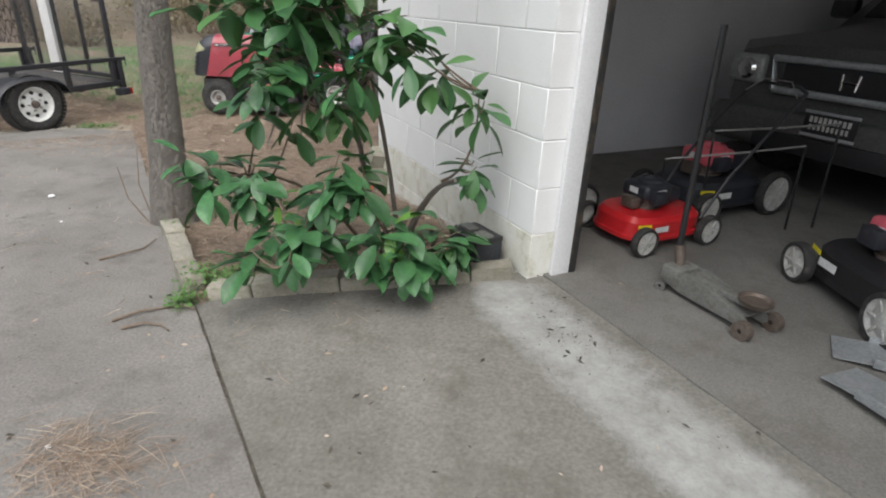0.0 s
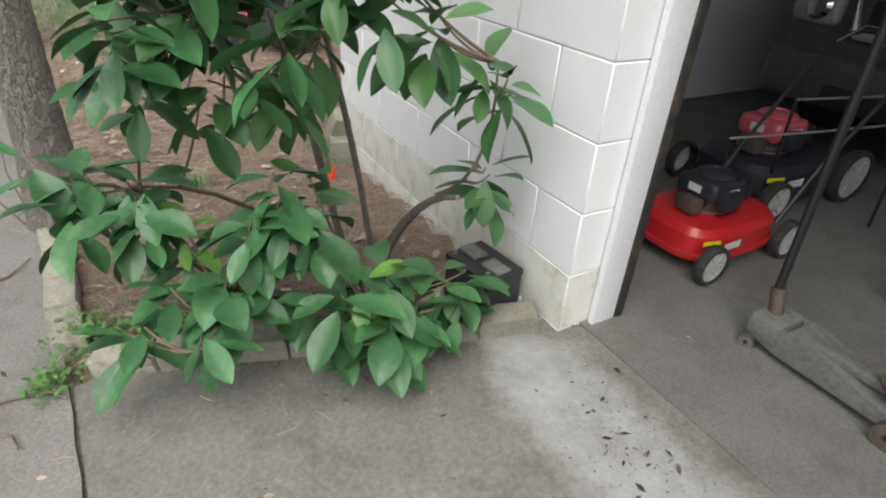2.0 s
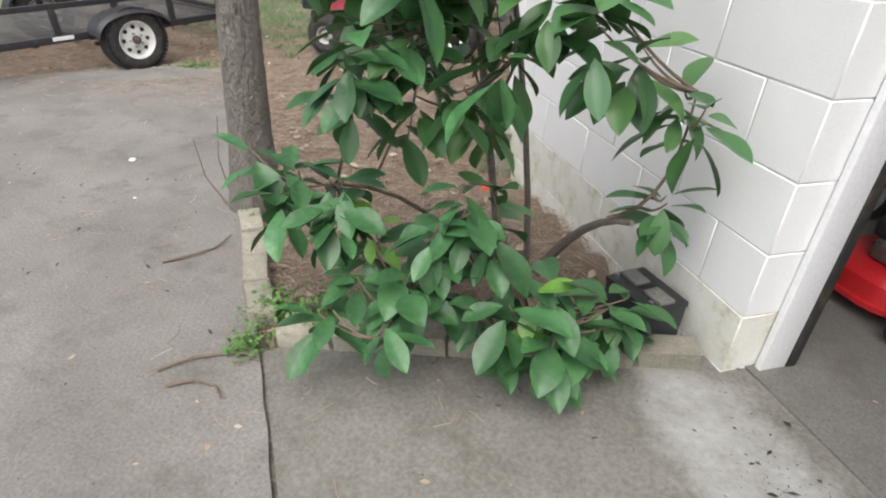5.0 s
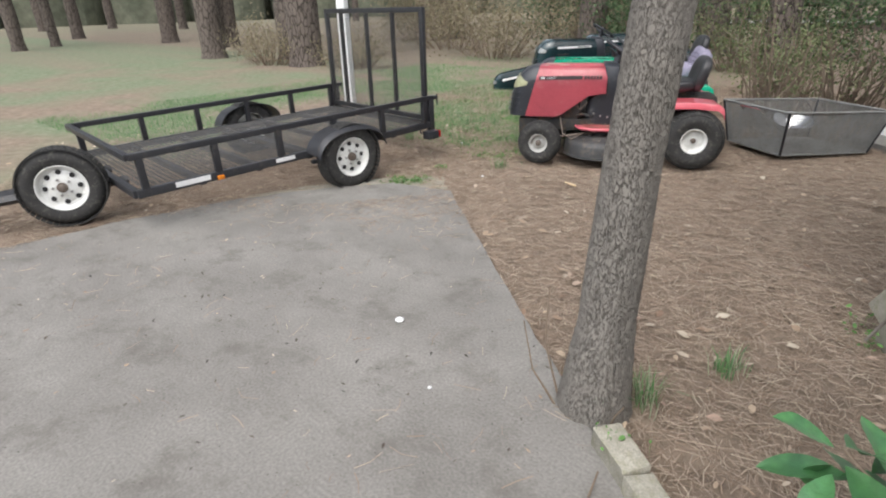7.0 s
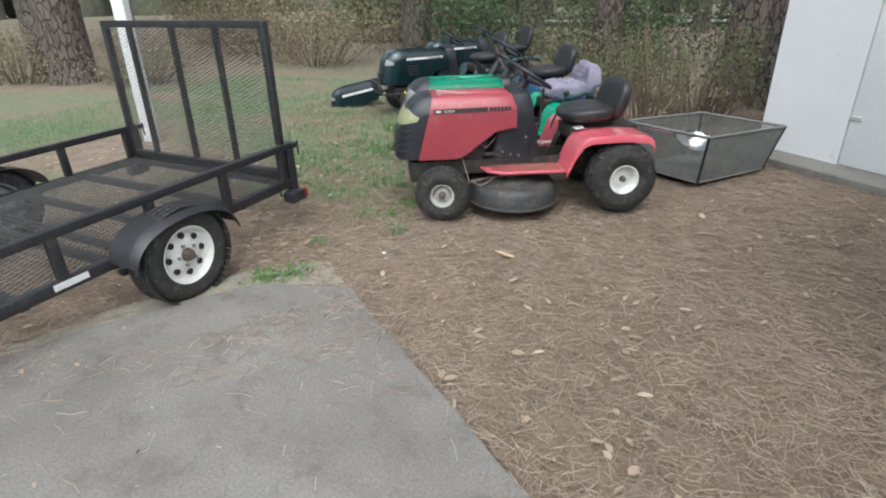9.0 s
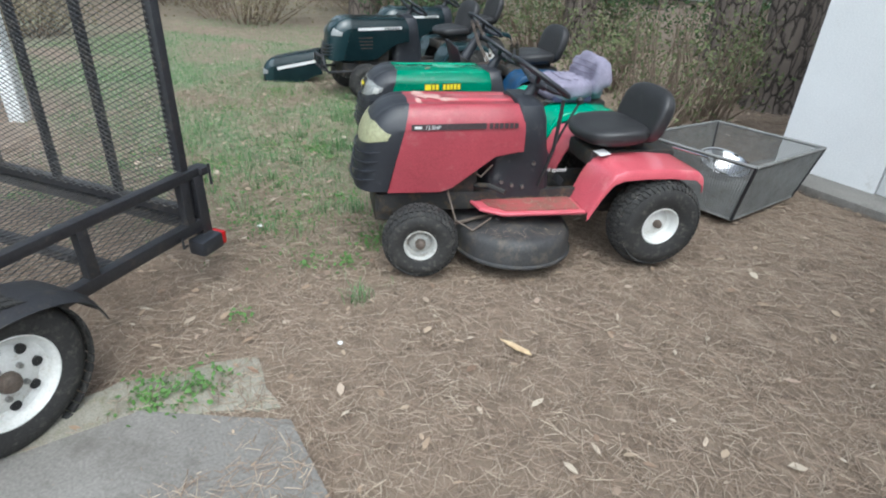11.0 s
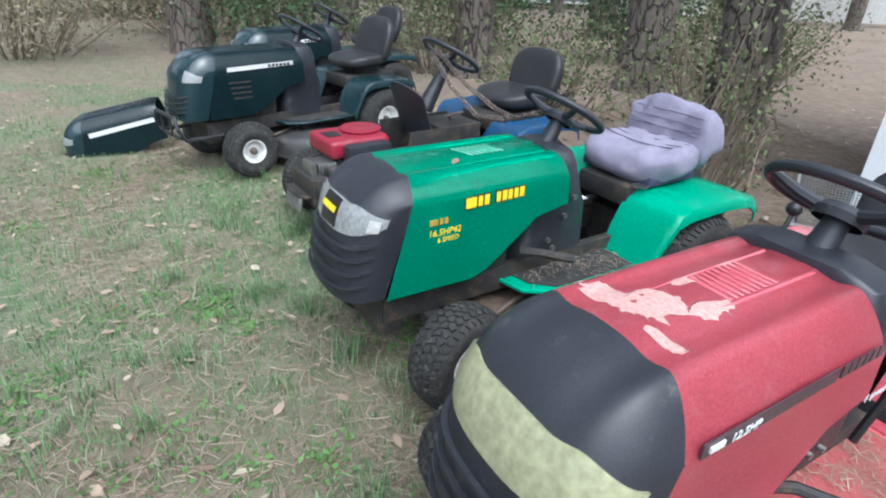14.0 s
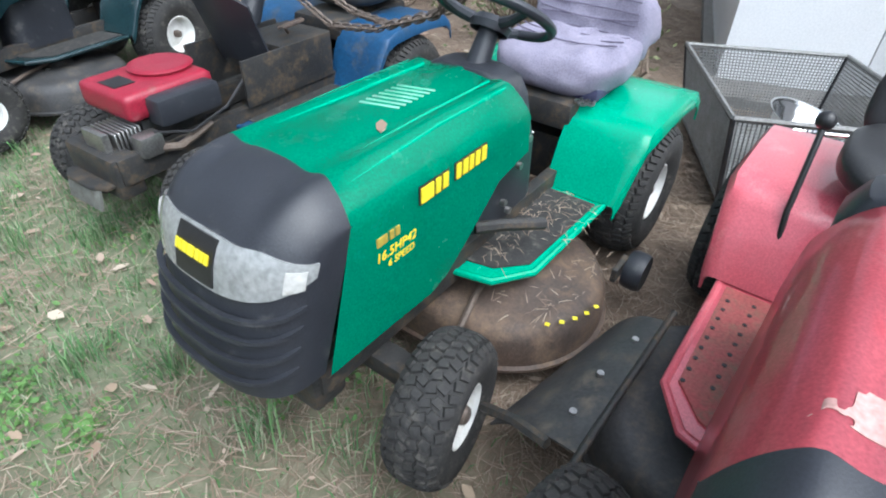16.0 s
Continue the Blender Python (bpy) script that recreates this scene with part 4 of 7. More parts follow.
    for k in range(9):
        for j in (0, 1):
            part("footrest_hole", rod((0.36 + 0.042 * k + 0.02 * j, -0.245 - 0.06 * j, 0.314), (0.36 + 0.042 * k + 0.02 * j, -0.245 - 0.06 * j, 0.319), 0.006, seg=8), "black", mw)
    part("cable", tube([(1.02, 0.17, 0.42), (0.98, 0.26, 0.25), (0.9, 0.33, 0.22), (0.8, 0.30, 0.27)], 0.006), "rusty", mw)
    part("cable", tube([(0.9, 0.17, 0.50), (0.84, 0.19, 0.46), (0.78, 0.18, 0.52)], 0.006), "rusty", mw)
    for x, z in ((0.66, 0.40), (0.72, 0.42), (0.60, 0.39), (0.55, 0.52)):
        part("bolt", rod((x, 0.168, z), (x, 0.182, z), 0.010, seg=8), "steel", mw)
    return mw


def riding_mower_green():
    mw = thing("riding_mower", turned((-1.451, 9.485), 208.4), "bright green riding mower with black nose and padded lavender seat", "riding mower", "parked riding mowers")
    form = dict(top=0.785, depth=0.168)
    hood = hood_side("green", mw, top=0.785)
    ns, surf = nose(mw, **form)
    part("headlight", sheet(lambda u, v: nose_at(-0.85 + 1.70 * u, (0.50 + 0.10 * (2 * u - 1) ** 2) * (1 - v) + (0.715 - 0.02 * (2 * u - 1) ** 2) * v, grow=0.006, **form), 34, 6, 0.008), "lens_clear", ns, "clear ribbed headlight lens")
    for s in (1, -1):
        part("reflector", sheet(lambda u, v: nose_at(s * (0.60 + 0.17 * u), 0.565 + 0.10 * v, grow=0.0085, **form), 6, 5, 0.003), "rim_grey", ns, "pale ribbed reflector behind the lens")
    part("badge", sheet(lambda u, v: nose_at(-0.10 + 0.20 * u, 0.52 + 0.185 * v, grow=0.010, **form), 10, 5, 0.006), "black", ns)
    for k in range(7):
        part("brand_bar", sheet(lambda u, v: nose_at(-0.085 + 0.0245 * k + 0.018 * u, 0.615 + 0.035 * v, grow=0.0145, **form), 3, 2, 0.003), "yellow", ns)
    louvres(surf, ns, (0.14, 0.25, 0.36, 0.46), 0.80, **form)
    for k, w in enumerate((0.026, 0.017, 0.017, 0.019, 0, 0.017, 0.019, 0.017, 0.017, 0.019)):
        if w:
            x = 1.095 - 0.0248 * k
            part("brand_bar", on_side(x, x - w, 0.668 + 0.0006 * k, 0.704 + 0.0006 * k, y=HW + 0.004), "yellow", hood)
            part("brand_outline", on_side(x + 0.0035, x - w - 0.0035, 0.664 + 0.0006 * k, 0.708 + 0.0006 * k), "black", hood)
    words("16.5HP42", pose(1.235, HW + 0.002, 0.592, 90, 0, 180), 0.032, "yellow", hood)
    words("6 SPEED", pose(1.20, HW + 0.002, 0.566, 90, 0, 180), 0.024, "yellow", hood)
    part("badge", on_side(1.23, 1.20, 0.632, 0.652), "gold", hood)
    for k in range(2):
        part("badge", on_side(1.192 - 0.018 * k, 1.180 - 0.018 * k, 0.632, 0.652), "gold", hood)
    # slots coloured paler than the hood to stand in for their glint
    for k in range(7):
        part("hood_vent", box((0.008, 0.10, 0.004), (0.84 + 0.022 * k, 0.0, crown(0.03, 0.785) + 0.0005), (0, 0, 18), bevel=0.0015, seg=1), "vent", hood)
    for s in (1, -1):
        for y, q in ((0.105, 0.007), (0.155, 0.006)):
            part("hood_crease", tube([(0.68, s * y, crown(y, 0.785) - 0.003), (0.95, s * y, crown(y, 0.785) - 0.002), (1.25, s * (y + 0.01), crown(y + 0.01, 0.785) - 0.005)], q, r2=0.004), "green", hood)
    leaf = part("dead_leaf", plate([(0, 0), (0.02, 0.012), (0.045, 0.008), (0.055, 0), (0.04, -0.01), (0.015, -0.012)], 0, 0.002, m=pose(1.03, 0.06, crown(0.06, 0.785) + 0.004, 5, 4, 40)), "litter", hood)
    dash(mw, slim=True)
    running_gear(mw, front_rim="rim", steer=10)
    fender_body("green", mw)
    seat_shape(mw, "cloth", w=0.48, z=0.595, lift=0.19, name="seat_cover", puff=0.026)
    part("seat_skirt", box((0.30, 0.40, 0.05), (0.0, 0, 0.595), bevel=0.02), "navy", mw)
    for k in range(4):
        part("seat_seam", tube([(0.03 + 0.055 * k - 0.16, y, 0.712 + (0.045 if k == 0 else 0) + 0.02 * (abs(y) / 0.2) ** 2) for y in np.linspace(-0.19, 0.19, 7)], 0.0026), "seam", mw)
    for k in range(4):
        part("seat_seam", tube([(-0.125 - 0.014 * k + 0.02 * (abs(y) / 0.2) ** 2, y, 0.72 + 0.036 * k) for y in np.linspace(-0.18, 0.18, 7)], 0.0026), "seam", mw)
    steering(mw, z=0.89, r=0.162)
    part("clutch_pedal", tube([(0.80, 0.17, 0.42), (0.74, 0.22, 0.42), (0.64, 0.30, 0.405)], 0.018), "chassis", mw)
    for x, z in ((0.64, 0.40), (0.67, 0.44), (0.60, 0.53), (0.56, 0.60)):
        part("bolt", rod((x, 0.172, z), (x, 0.186, z), 0.011, seg=8), "steel", mw)
    for k in range(5):
        a = 2 * math.pi * k / 5
        part("washer", lathe([(0.008, 0), (0.016, 0), (0.016, 0.004), (0.008, 0.004), (0.008, 0)], pose(0.17 + 0.022 * math.cos(a), 0.17 + 0.022 * math.sin(a), 0.577), 14), "steel", mw)
    part("decal", box((0.05, 0.05, 0.002), (0.45, 0.10, 0.553)), "white", mw)
    dk = mower_deck(mw, "deck_rust")
    for k in range(5):
        a = math.radians(38 + 9 * k)
        part("brand_bar", box((0.013, 0.012, 0.002), (0.62 + 0.27 * math.cos(math.pi / 2 - a + 0.5), 0.24 + 0.27 * math.sin(math.pi / 2 - a + 0.5), 0.221), (0, 0, -math.degrees(a))), "yellow", dk)
    part("gauge_wheel", lathe([(0.0005, -0.03), (0.06, -0.03), (0.065, -0.015), (0.065, 0.015), (0.06, 0.03), (0.0005, 0.03)], pose(0.36, 0.52, 0.16, 90, 0, 0), 20), "plastic", dk)
    part("gauge_bracket", box((0.10, 0.02, 0.05), (0.42, 0.48, 0.19), bevel=0.006), "chassis", dk)
    return mw


def garden_tractor(at, turn, paint, label):
    mw = thing("garden_tractor", turned(at, turn), label, "riding mower", "parked riding mowers")
    hood = hood_side(paint, mw, rear_z=0.58)
    ns, surf = nose(mw, material=paint)
    for s in (1, -1):
        part("headlight", sheet(lambda u, v: nose_at(s * (0.35 + 0.5 * u), 0.58 + 0.12 * v, grow=0.005), 10, 5, 0.007), "lens_clear", ns)
    louvres(surf, ns, (0.14, 0.22, 0.30, 0.38), 0.55)
    part("stripe", on_side(1.22, 0.72, 0.70, 0.728, 0.012), "white", hood, "silver side stripe")
    for k in range(4):
        part("hood_vent", on_side(1.22 - 0.008 * k, 1.06, 0.62 - 0.035 * k, 0.632 - 0.035 * k), "chassis", hood)
    for k in range(6):
        part("brand_bar", on_side(0.92 - 0.03 * k, 0.90 - 0.03 * k, 0.707 + 0.006, 0.73, y=HW + 0.005), "black", hood)
    dash(mw)
    running_gear(mw, front_rim="rim", steer=-6)
    fender_body(paint, mw)
    seat_shape(mw, "vinyl", lift=0.30, z=0.62)
    part("seat_bracket", box((0.24, 0.20, 0.06), (-0.05, 0, 0.595), bevel=0.01), "chassis", mw)
    steering(mw)
    mower_deck(mw, "deck_black")
    bar = part("brush_guard", tube([(1.30, 0.20, 0.28), (1.56, 0.20, 0.28), (1.60, 0.20, 0.36), (1.60, 0.16, 0.43), (1.60, -0.16, 0.43), (1.60, -0.20, 0.36), (1.56, -0.20, 0.28), (1.30, -0.20, 0.28)], 0.014), "frame", mw)
    part("guard_bar", tube([(1.585, 0.20, 0.30), (1.60, 0, 0.30), (1.585, -0.20, 0.30)], 0.012), "frame", bar)
    part("guard_bar", tube([(1.60, 0.07, 0.30), (1.60, 0.07, 0.43)], 0.010), "frame", bar)
    part("guard_bar", tube([(1.60, -0.07, 0.30), (1.60, -0.07, 0.43)], 0.010), "frame", bar)
    return mw


def stripped_mower():
    """The mower without its bonnet, its red engine bare."""
    mw = thing("stripped_mower", turned((-1.90, 10.70), 212), "stripped riding mower with bare red engine and blue fenders", "riding mower", "parked riding mowers")
    running_gear(mw, steer=6, engine=False)
    part("engine_block", box((0.27, 0.24, 0.14), (1.08, -0.03, 0.37), bevel=0.03), "chassis", mw)
    for k in range(7):
        part("cooling_fin", box((0.008, 0.15, 0.085), (1.225 + 0.015 * k, 0.02, 0.385), bevel=0.002, seg=1), "steel", mw)
    part("cylinder_head", box((0.03, 0.13, 0.10), (1.345, 0.02, 0.385), bevel=0.01), "steel", mw)
    sh = part("engine_shroud", box((0.36, 0.30, 0.10), (1.08, -0.03, 0.495), bevel=0.032, seg=3), "crimson", mw, "faded crimson engine cover")
    part("air_screen", lathe([(0.11, 0.542), (0.118, 0.556), (0.11, 0.562), (0.095, 0.563), (0.0005, 0.556)], pose(1.0, -0.05, 0), 28), "crimson", sh)
    part("air_cleaner", box((0.26, 0.09, 0.10), (1.06, 0.145, 0.475), bevel=0.02), "plastic", sh)
    part("shroud_decal", box((0.08, 0.10, 0.003), (1.19, -0.03, 0.5465)), "black", sh)
    part("muffler", rod((1.33, -0.16, 0.32), (1.33, -0.02, 0.32), 0.035, seg=16), "chassis", mw)
    part("carburettor", box((0.09, 0.07, 0.08), (1.24, 0.15, 0.38), bevel=0.015), "steel", mw)
    part("intake_pipe", tube([(1.23, 0.16, 0.36), (1.15, 0.20, 0.35), (1.0, 0.18, 0.38)], 0.016), "rusty", mw)
    part("fuel_line", tube([(1.22, 0.17, 0.42), (1.10, 0.21, 0.39), (0.92, 0.19, 0.42), (0.80, 0.16, 0.48)], 0.006), "black", mw)
    part("front_plate", plate([(1.30, -0.12), (1.30, 0.12), (1.42, 0.13), (1.45, 0.07), (1.45, -0.07), (1.42, -0.13)], 0.262, 0.274, bevel=0.003), "chassis", mw)
    part("front_apron", box((0.012, 0.20, 0.08), (1.44, 0, 0.225), (0, -12, 0), bevel=0.004), "jack", mw)
    for s in (1, -1):
        part("side_panel", box((0.50, 0.012, 0.19), (0.56, 0.17 * s, 0.46), bevel=0.004), "chassis", mw)
    part("dash_panel", sheet(lambda u, v: (0.62 + 0.10 * u + 0.06 * math.sin(v * 3.14), -0.17 + 0.34 * v, 0.50 + 0.30 * u - 0.06 * (2 * v - 1) ** 2), 6, 10, 0.01), "plastic", mw, "dark plastic dash shell standing open")
    part("wiring", tube([(0.44, 0.05, 0.56), (0.5, 0.1, 0.60), (0.42, 0.13, 0.62), (0.36, 0.06, 0.60), (0.45, 0.0, 0.57)], 0.008), "deck_rust", mw)
    part("battery_tray", box((0.30, 0.28, 0.03), (0.42, 0, 0.53), bevel=0.01), "chassis", mw)
    fender_body("blue", mw)
    seat_shape(mw, "vinyl", x=-0.20, z=0.60)
    part("seat_bracket", box((0.24, 0.20, 0.06), (-0.12, 0, 0.585), bevel=0.01), "chassis", mw)
    steering(mw, x=0.42, z=0.92)
    mower_deck(mw, "deck_black")
    return mw


riding_mower_red()
riding_mower_green()
stripped_mower()
garden_tractor((-2.95, 12.0), 221, "dark_green", "dark green garden tractor with silver stripe and front guard")
garden_tractor((-2.9, 13.45), 218, "dark_green", "dark garden tractor parked behind the other one")


def chain(points, n, name="chain"):
    ch = thing(name, pose(*points[0]), "rusty steel chain draped over the steering wheels", "chain")
    base = Vector(points[0])
    mesh = None
    for k in range(n):
        f = k / n * (len(points) - 1)
        i = int(f)
        a, b = Vector(points[i]), Vector(points[i + 1])
        p = a + (b - a) * (f - i)
        if mesh is None:
            ring = [V(0.021 * math.cos(t) + math.copysign(0.008, math.cos(t)), 0.013 * math.sin(t), 0) for t in np.linspace(0, 2 * math.pi, 13)[:-1]]
            bm = bmesh.new()
            secs = []
            for j in range(12):
                c = ring[j]
                o = V(c.x, c.y, 0).normalized()
                secs.append([bm.verts.new(c + 0.0048 * (o * math.cos(q) + V(0, 0, 1) * math.sin(q))) for q in (0, 1.57, 3.14, 4.71)])
            skin(bm, secs + secs[:1], True)
            ob = part("link", bm, "rusty", ch)
            mesh = ob.data
        else:
            ob = new("link", mesh)
            ob.parent = ch
        ob.matrix_local = Matrix.Translation(p - base) @ (b - a).to_track_quat("X", "Z").to_matrix().to_4x4() @ pose(0, 0, 0, 90 * (k % 2), 0, 0)
    return ch


chain([(-2.36, 10.41, 0.93), (-2.26, 10.27, 0.78), (-2.13, 10.10, 0.66), (-2.02, 9.9, 0.69), (-1.88, 9.67, 0.78), (-1.86, 9.47, 0.92)], 44)
chain([(-2.33, 10.45, 0.94), (-2.18, 10.25, 0.80), (-2.03, 10.10, 0.70), (-1.96, 9.9, 0.70), (-1.83, 9.65, 0.80), (-1.82, 9.45, 0.93)], 44)

# the loose bonnet in the grass
loose = thing("loose_hood", pose(-4.46, 11.72, 0.05, 0, 12, 196) @ Matrix.Scale(0.85, 4) @ pose(-0.63, 0, -0.44), "dark green tractor hood lying loose on the grass", "hood")
hood_side("dark_green", loose, rear_z=0.50)
ns, surf = nose(loose, material="dark_green")
louvres(surf, ns, (0.14, 0.22, 0.30, 0.38), 0.55)
for s in (1, -1):
    part("headlight", sheet(lambda u, v: nose_at(s * (0.35 + 0.5 * u), 0.56 + 0.14 * v, grow=0.005), 10, 5, 0.007), "lens_clear", ns)
part("stripe", on_side(1.25, 0.68, 0.66, 0.70, 0.01), "white", loose, "silver side stripe")
for k in range(6):
    part("hood_vent", box((0.012, 0.16, 0.006), (0.74 + 0.035 * k, 0, crown(0.05) + 0.004), bevel=0.002, seg=1), "chassis", loose)


# ---- trailer ----
def diamond(w, h, cell_w, cell_h, t, bm=None, m=Matrix()):
    """Expanded steel mesh: zigzag strands over a field w by h in the local x and z."""
    bm = bm or bmesh.new()
    rows, cols = int(h / cell_h), int(w / cell_w)
    for r in range(rows):
        for flip in (0, 1):
            pts = []
            for c in range(2 * cols + 1):
                up = (c + flip) % 2
                pts.append((c * cell_w / 2, r * cell_h + (cell_h / 2 if up else 0) + (cell_h / 2 if flip else 0)))
            lo = [bm.verts.new(m @ V(x, 0, z)) for x, z in pts]
            hi = [bm.verts.new(m @ V(x, 0, z + t)) for x, z in pts]
            bk = [bm.verts.new(m @ V(x, t, z + t * 0.5)) for x, z in pts]
            for k in range(len(pts) - 1):
                bm.faces.new((lo[k], lo[k + 1], hi[k + 1], hi[k]))
                bm.faces.new((hi[k], hi[k + 1], bk[k + 1], bk[k]))
                bm.faces.new((bk[k], bk[k + 1], lo[k + 1], lo[k]))
    return bm


def build_trailer():
    L, W, R = 2.60, 1.55, 0.225
    yaw = math.degrees(math.atan2(-0.994, -0.106))
    tr = thing("utility_trailer", pose(-2.91, 7.155, 0.335, 0, 0, yaw) @ pose(0, 0, 0, 0, 1.2, 0), "black steel utility trailer with mesh gate and white wheels", "trailer")
    # floor of expanded steel on angle irons; x runs to the hitch, y to the near side
    for y in (0, -W):
        part("side_beam", box((L, 0.045, 0.055), (L / 2, y, -0.02), bevel=0.004), "frame", tr)
        part("top_rail", box((L + 0.05, 0.042, 0.042), (L / 2 - 0.025, y, R), bevel=0.004), "frame", tr)
        for k in range(6):
            x = 0.06 + (L - 0.12) * k / 5
            part("rail_post", box((0.045, 0.040, R), (x, y, R / 2), bevel=0.003), "frame", tr)
    part("front_beam", box((0.045, W, 0.055), (L, -W / 2, -0.02), bevel=0.004), "frame", tr)
    part("front_rail", box((0.042, W, 0.042), (L, -W / 2, R), bevel=0.004), "frame", tr)
    part("rear_beam", box((0.05, W, 0.06), (0, -W / 2, -0.025), bevel=0.004), "frame", tr)
    for k in range(1, 6):
        part("cross_member", box((0.04, W, 0.045), (L * k / 6, -W / 2, -0.04), bevel=0.003), "frame", tr)
    part("floor_mesh", diamond(L, W, 0.080, 0.036, 0.0034, m=Matrix.Translation((0, 0, 0.004)) @ Matrix.Rotation(radians(90), 4, "X")), "mesh_steel", tr, "rusty expanded steel floor")
    # ramp gate, standing up at the tail
    gate = new("ramp_gate")
    gate.parent = tr
    gate.matrix_local = pose(0.03, -0.02, 0.03, 0, -1.2, 0)
    H, GW = 0.97, W - 0.06
    for y in (0, -GW):
        part("gate_post", box((0.04, 0.045, H), (0, y, H / 2), bevel=0.003), "frame", gate)
    for k in (0.275, 0.545, 0.83):
        part("gate_bar", box((0.035, 0.03, H), (0, -GW * k, H / 2), bevel=0.003), "frame", gate)
    for z in (0.02, H - 0.02):
        part("gate_rail", box((0.04, GW, 0.045), (0, -GW / 2, z), bevel=0.003), "frame", gate)
    part("gate_mesh", diamond(GW, H - 0.06, 0.052, 0.023, 0.0035, m=Matrix.Translation((0.024, 0, 0.03)) @ Matrix.Rotation(radians(-90), 4, "Z")), "mesh_steel", gate)
    for y in (0, -W):
        part("gate_latch", box((0.06, 0.075, 0.035), (-0.06, y + 0.0, R), bevel=0.006), "frame", tr)
        part("latch_pin", rod((-0.075, y + 0.04, R + 0.03), (-0.075, y + 0.04, R - 0.07), 0.006), "frame", tr)
        part("corner_post", box((0.055, 0.05, 0.34), (-0.02, y, 0.04), bevel=0.004), "frame", tr)
    # axle, fenders, wheels
    ax = 1.01
    part("axle", rod((ax, 0.05, -0.16), (ax, -W - 0.05, -0.16), 0.028), "frame", tr)
    for y, s in ((0.115, 1), (-W - 0.115, -1)):
        wheel(tr, (ax, y, -0.085), 0.265, 0.135, 0.158, tread="road", holes=8, out=s, cap=0.032)

        def fender(u, v, y=y, s=s):
            a = math.pi * (0.06 + 0.88 * u)
            return (ax - 0.33 * math.cos(a), y + 0.085 * s - 0.19 * s * v + (0.012 * s if v < 0.05 else 0), -0.15 + 0.315 * math.sin(a) ** 0.5 - (0.03 if v < 0.05 else 0))
        part("mudguard", sheet(fender, 22, 8, 0.005), "frame", tr)
        part("leaf_spring", box((0.55, 0.045, 0.03), (ax, y - 0.13 * s, -0.10), bevel=0.006), "frame", tr)
        lamp = part("tail_lamp", box((0.13, 0.09, 0.075), (0.02, y - 0.075 * s, -0.105), bevel=0.012), "plastic", tr)
        part("lamp_glass", box((0.03, 0.08, 0.065), (-0.058, y - 0.075 * s, -0.105), bevel=0.01), "lens_red", lamp)
        part("marker_lamp", box((0.05, 0.02, 0.03), (L - 0.55, (0.03 if s > 0 else -W - 0.03), -0.03), bevel=0.006), "amber", tr)
        part("data_plate", box((0.24, 0.004, 0.035), (L - 0.36, (0.025 if s > 0 else -W - 0.025), -0.012)), "white", tr)
        part("data_plate", box((0.16, 0.004, 0.03), (ax + 0.52, (0.025 if s > 0 else -W - 0.025), -0.012)), "white", tr)
    part("lamp_wire", tube([(0.14, 0.03, -0.03), (0.15, 0.04, -0.07), (0.11, 0.02, -0.08)], 0.006), "black", tr)
    # tongue, coupler and the spare wheel on it
    for s in (0.22, -0.22):
        part("tongue_arm", tube([(L - 0.1, -W / 2 + s, -0.05), (L + 1.02, -W / 2, -0.05)], 0.032, seg=4), "frame", tr)
    part("coupler", box((0.24, 0.075, 0.07), (L + 1.1, -W / 2, -0.05), bevel=0.015), "frame", tr)
    part("coupler_plate", box((0.16, 0.004, 0.05), (L + 0.92, -W / 2 + 0.06, -0.05), (0, 0, -14)), "white", tr)
    part("safety_hook", tube([(L + 1.16, -W / 2, -0.02), (L + 1.22, -W / 2 + 0.02, 0.05), (L + 1.2, -W / 2, 0.1)], 0.008), "rusty", tr)
    sp = wheel(tr, (2.90, -0.555, 0.0), 0.265, 0.135, 0.158, tread="road", holes=8, out=1, steer=-22, name="spare_wheel", cap=0.03)
    part("spare_bracket", box((0.06, 0.14, 0.10), (2.90, -0.66, -0.02), bevel=0.008), "frame", tr)
    return tr


build_trailer()


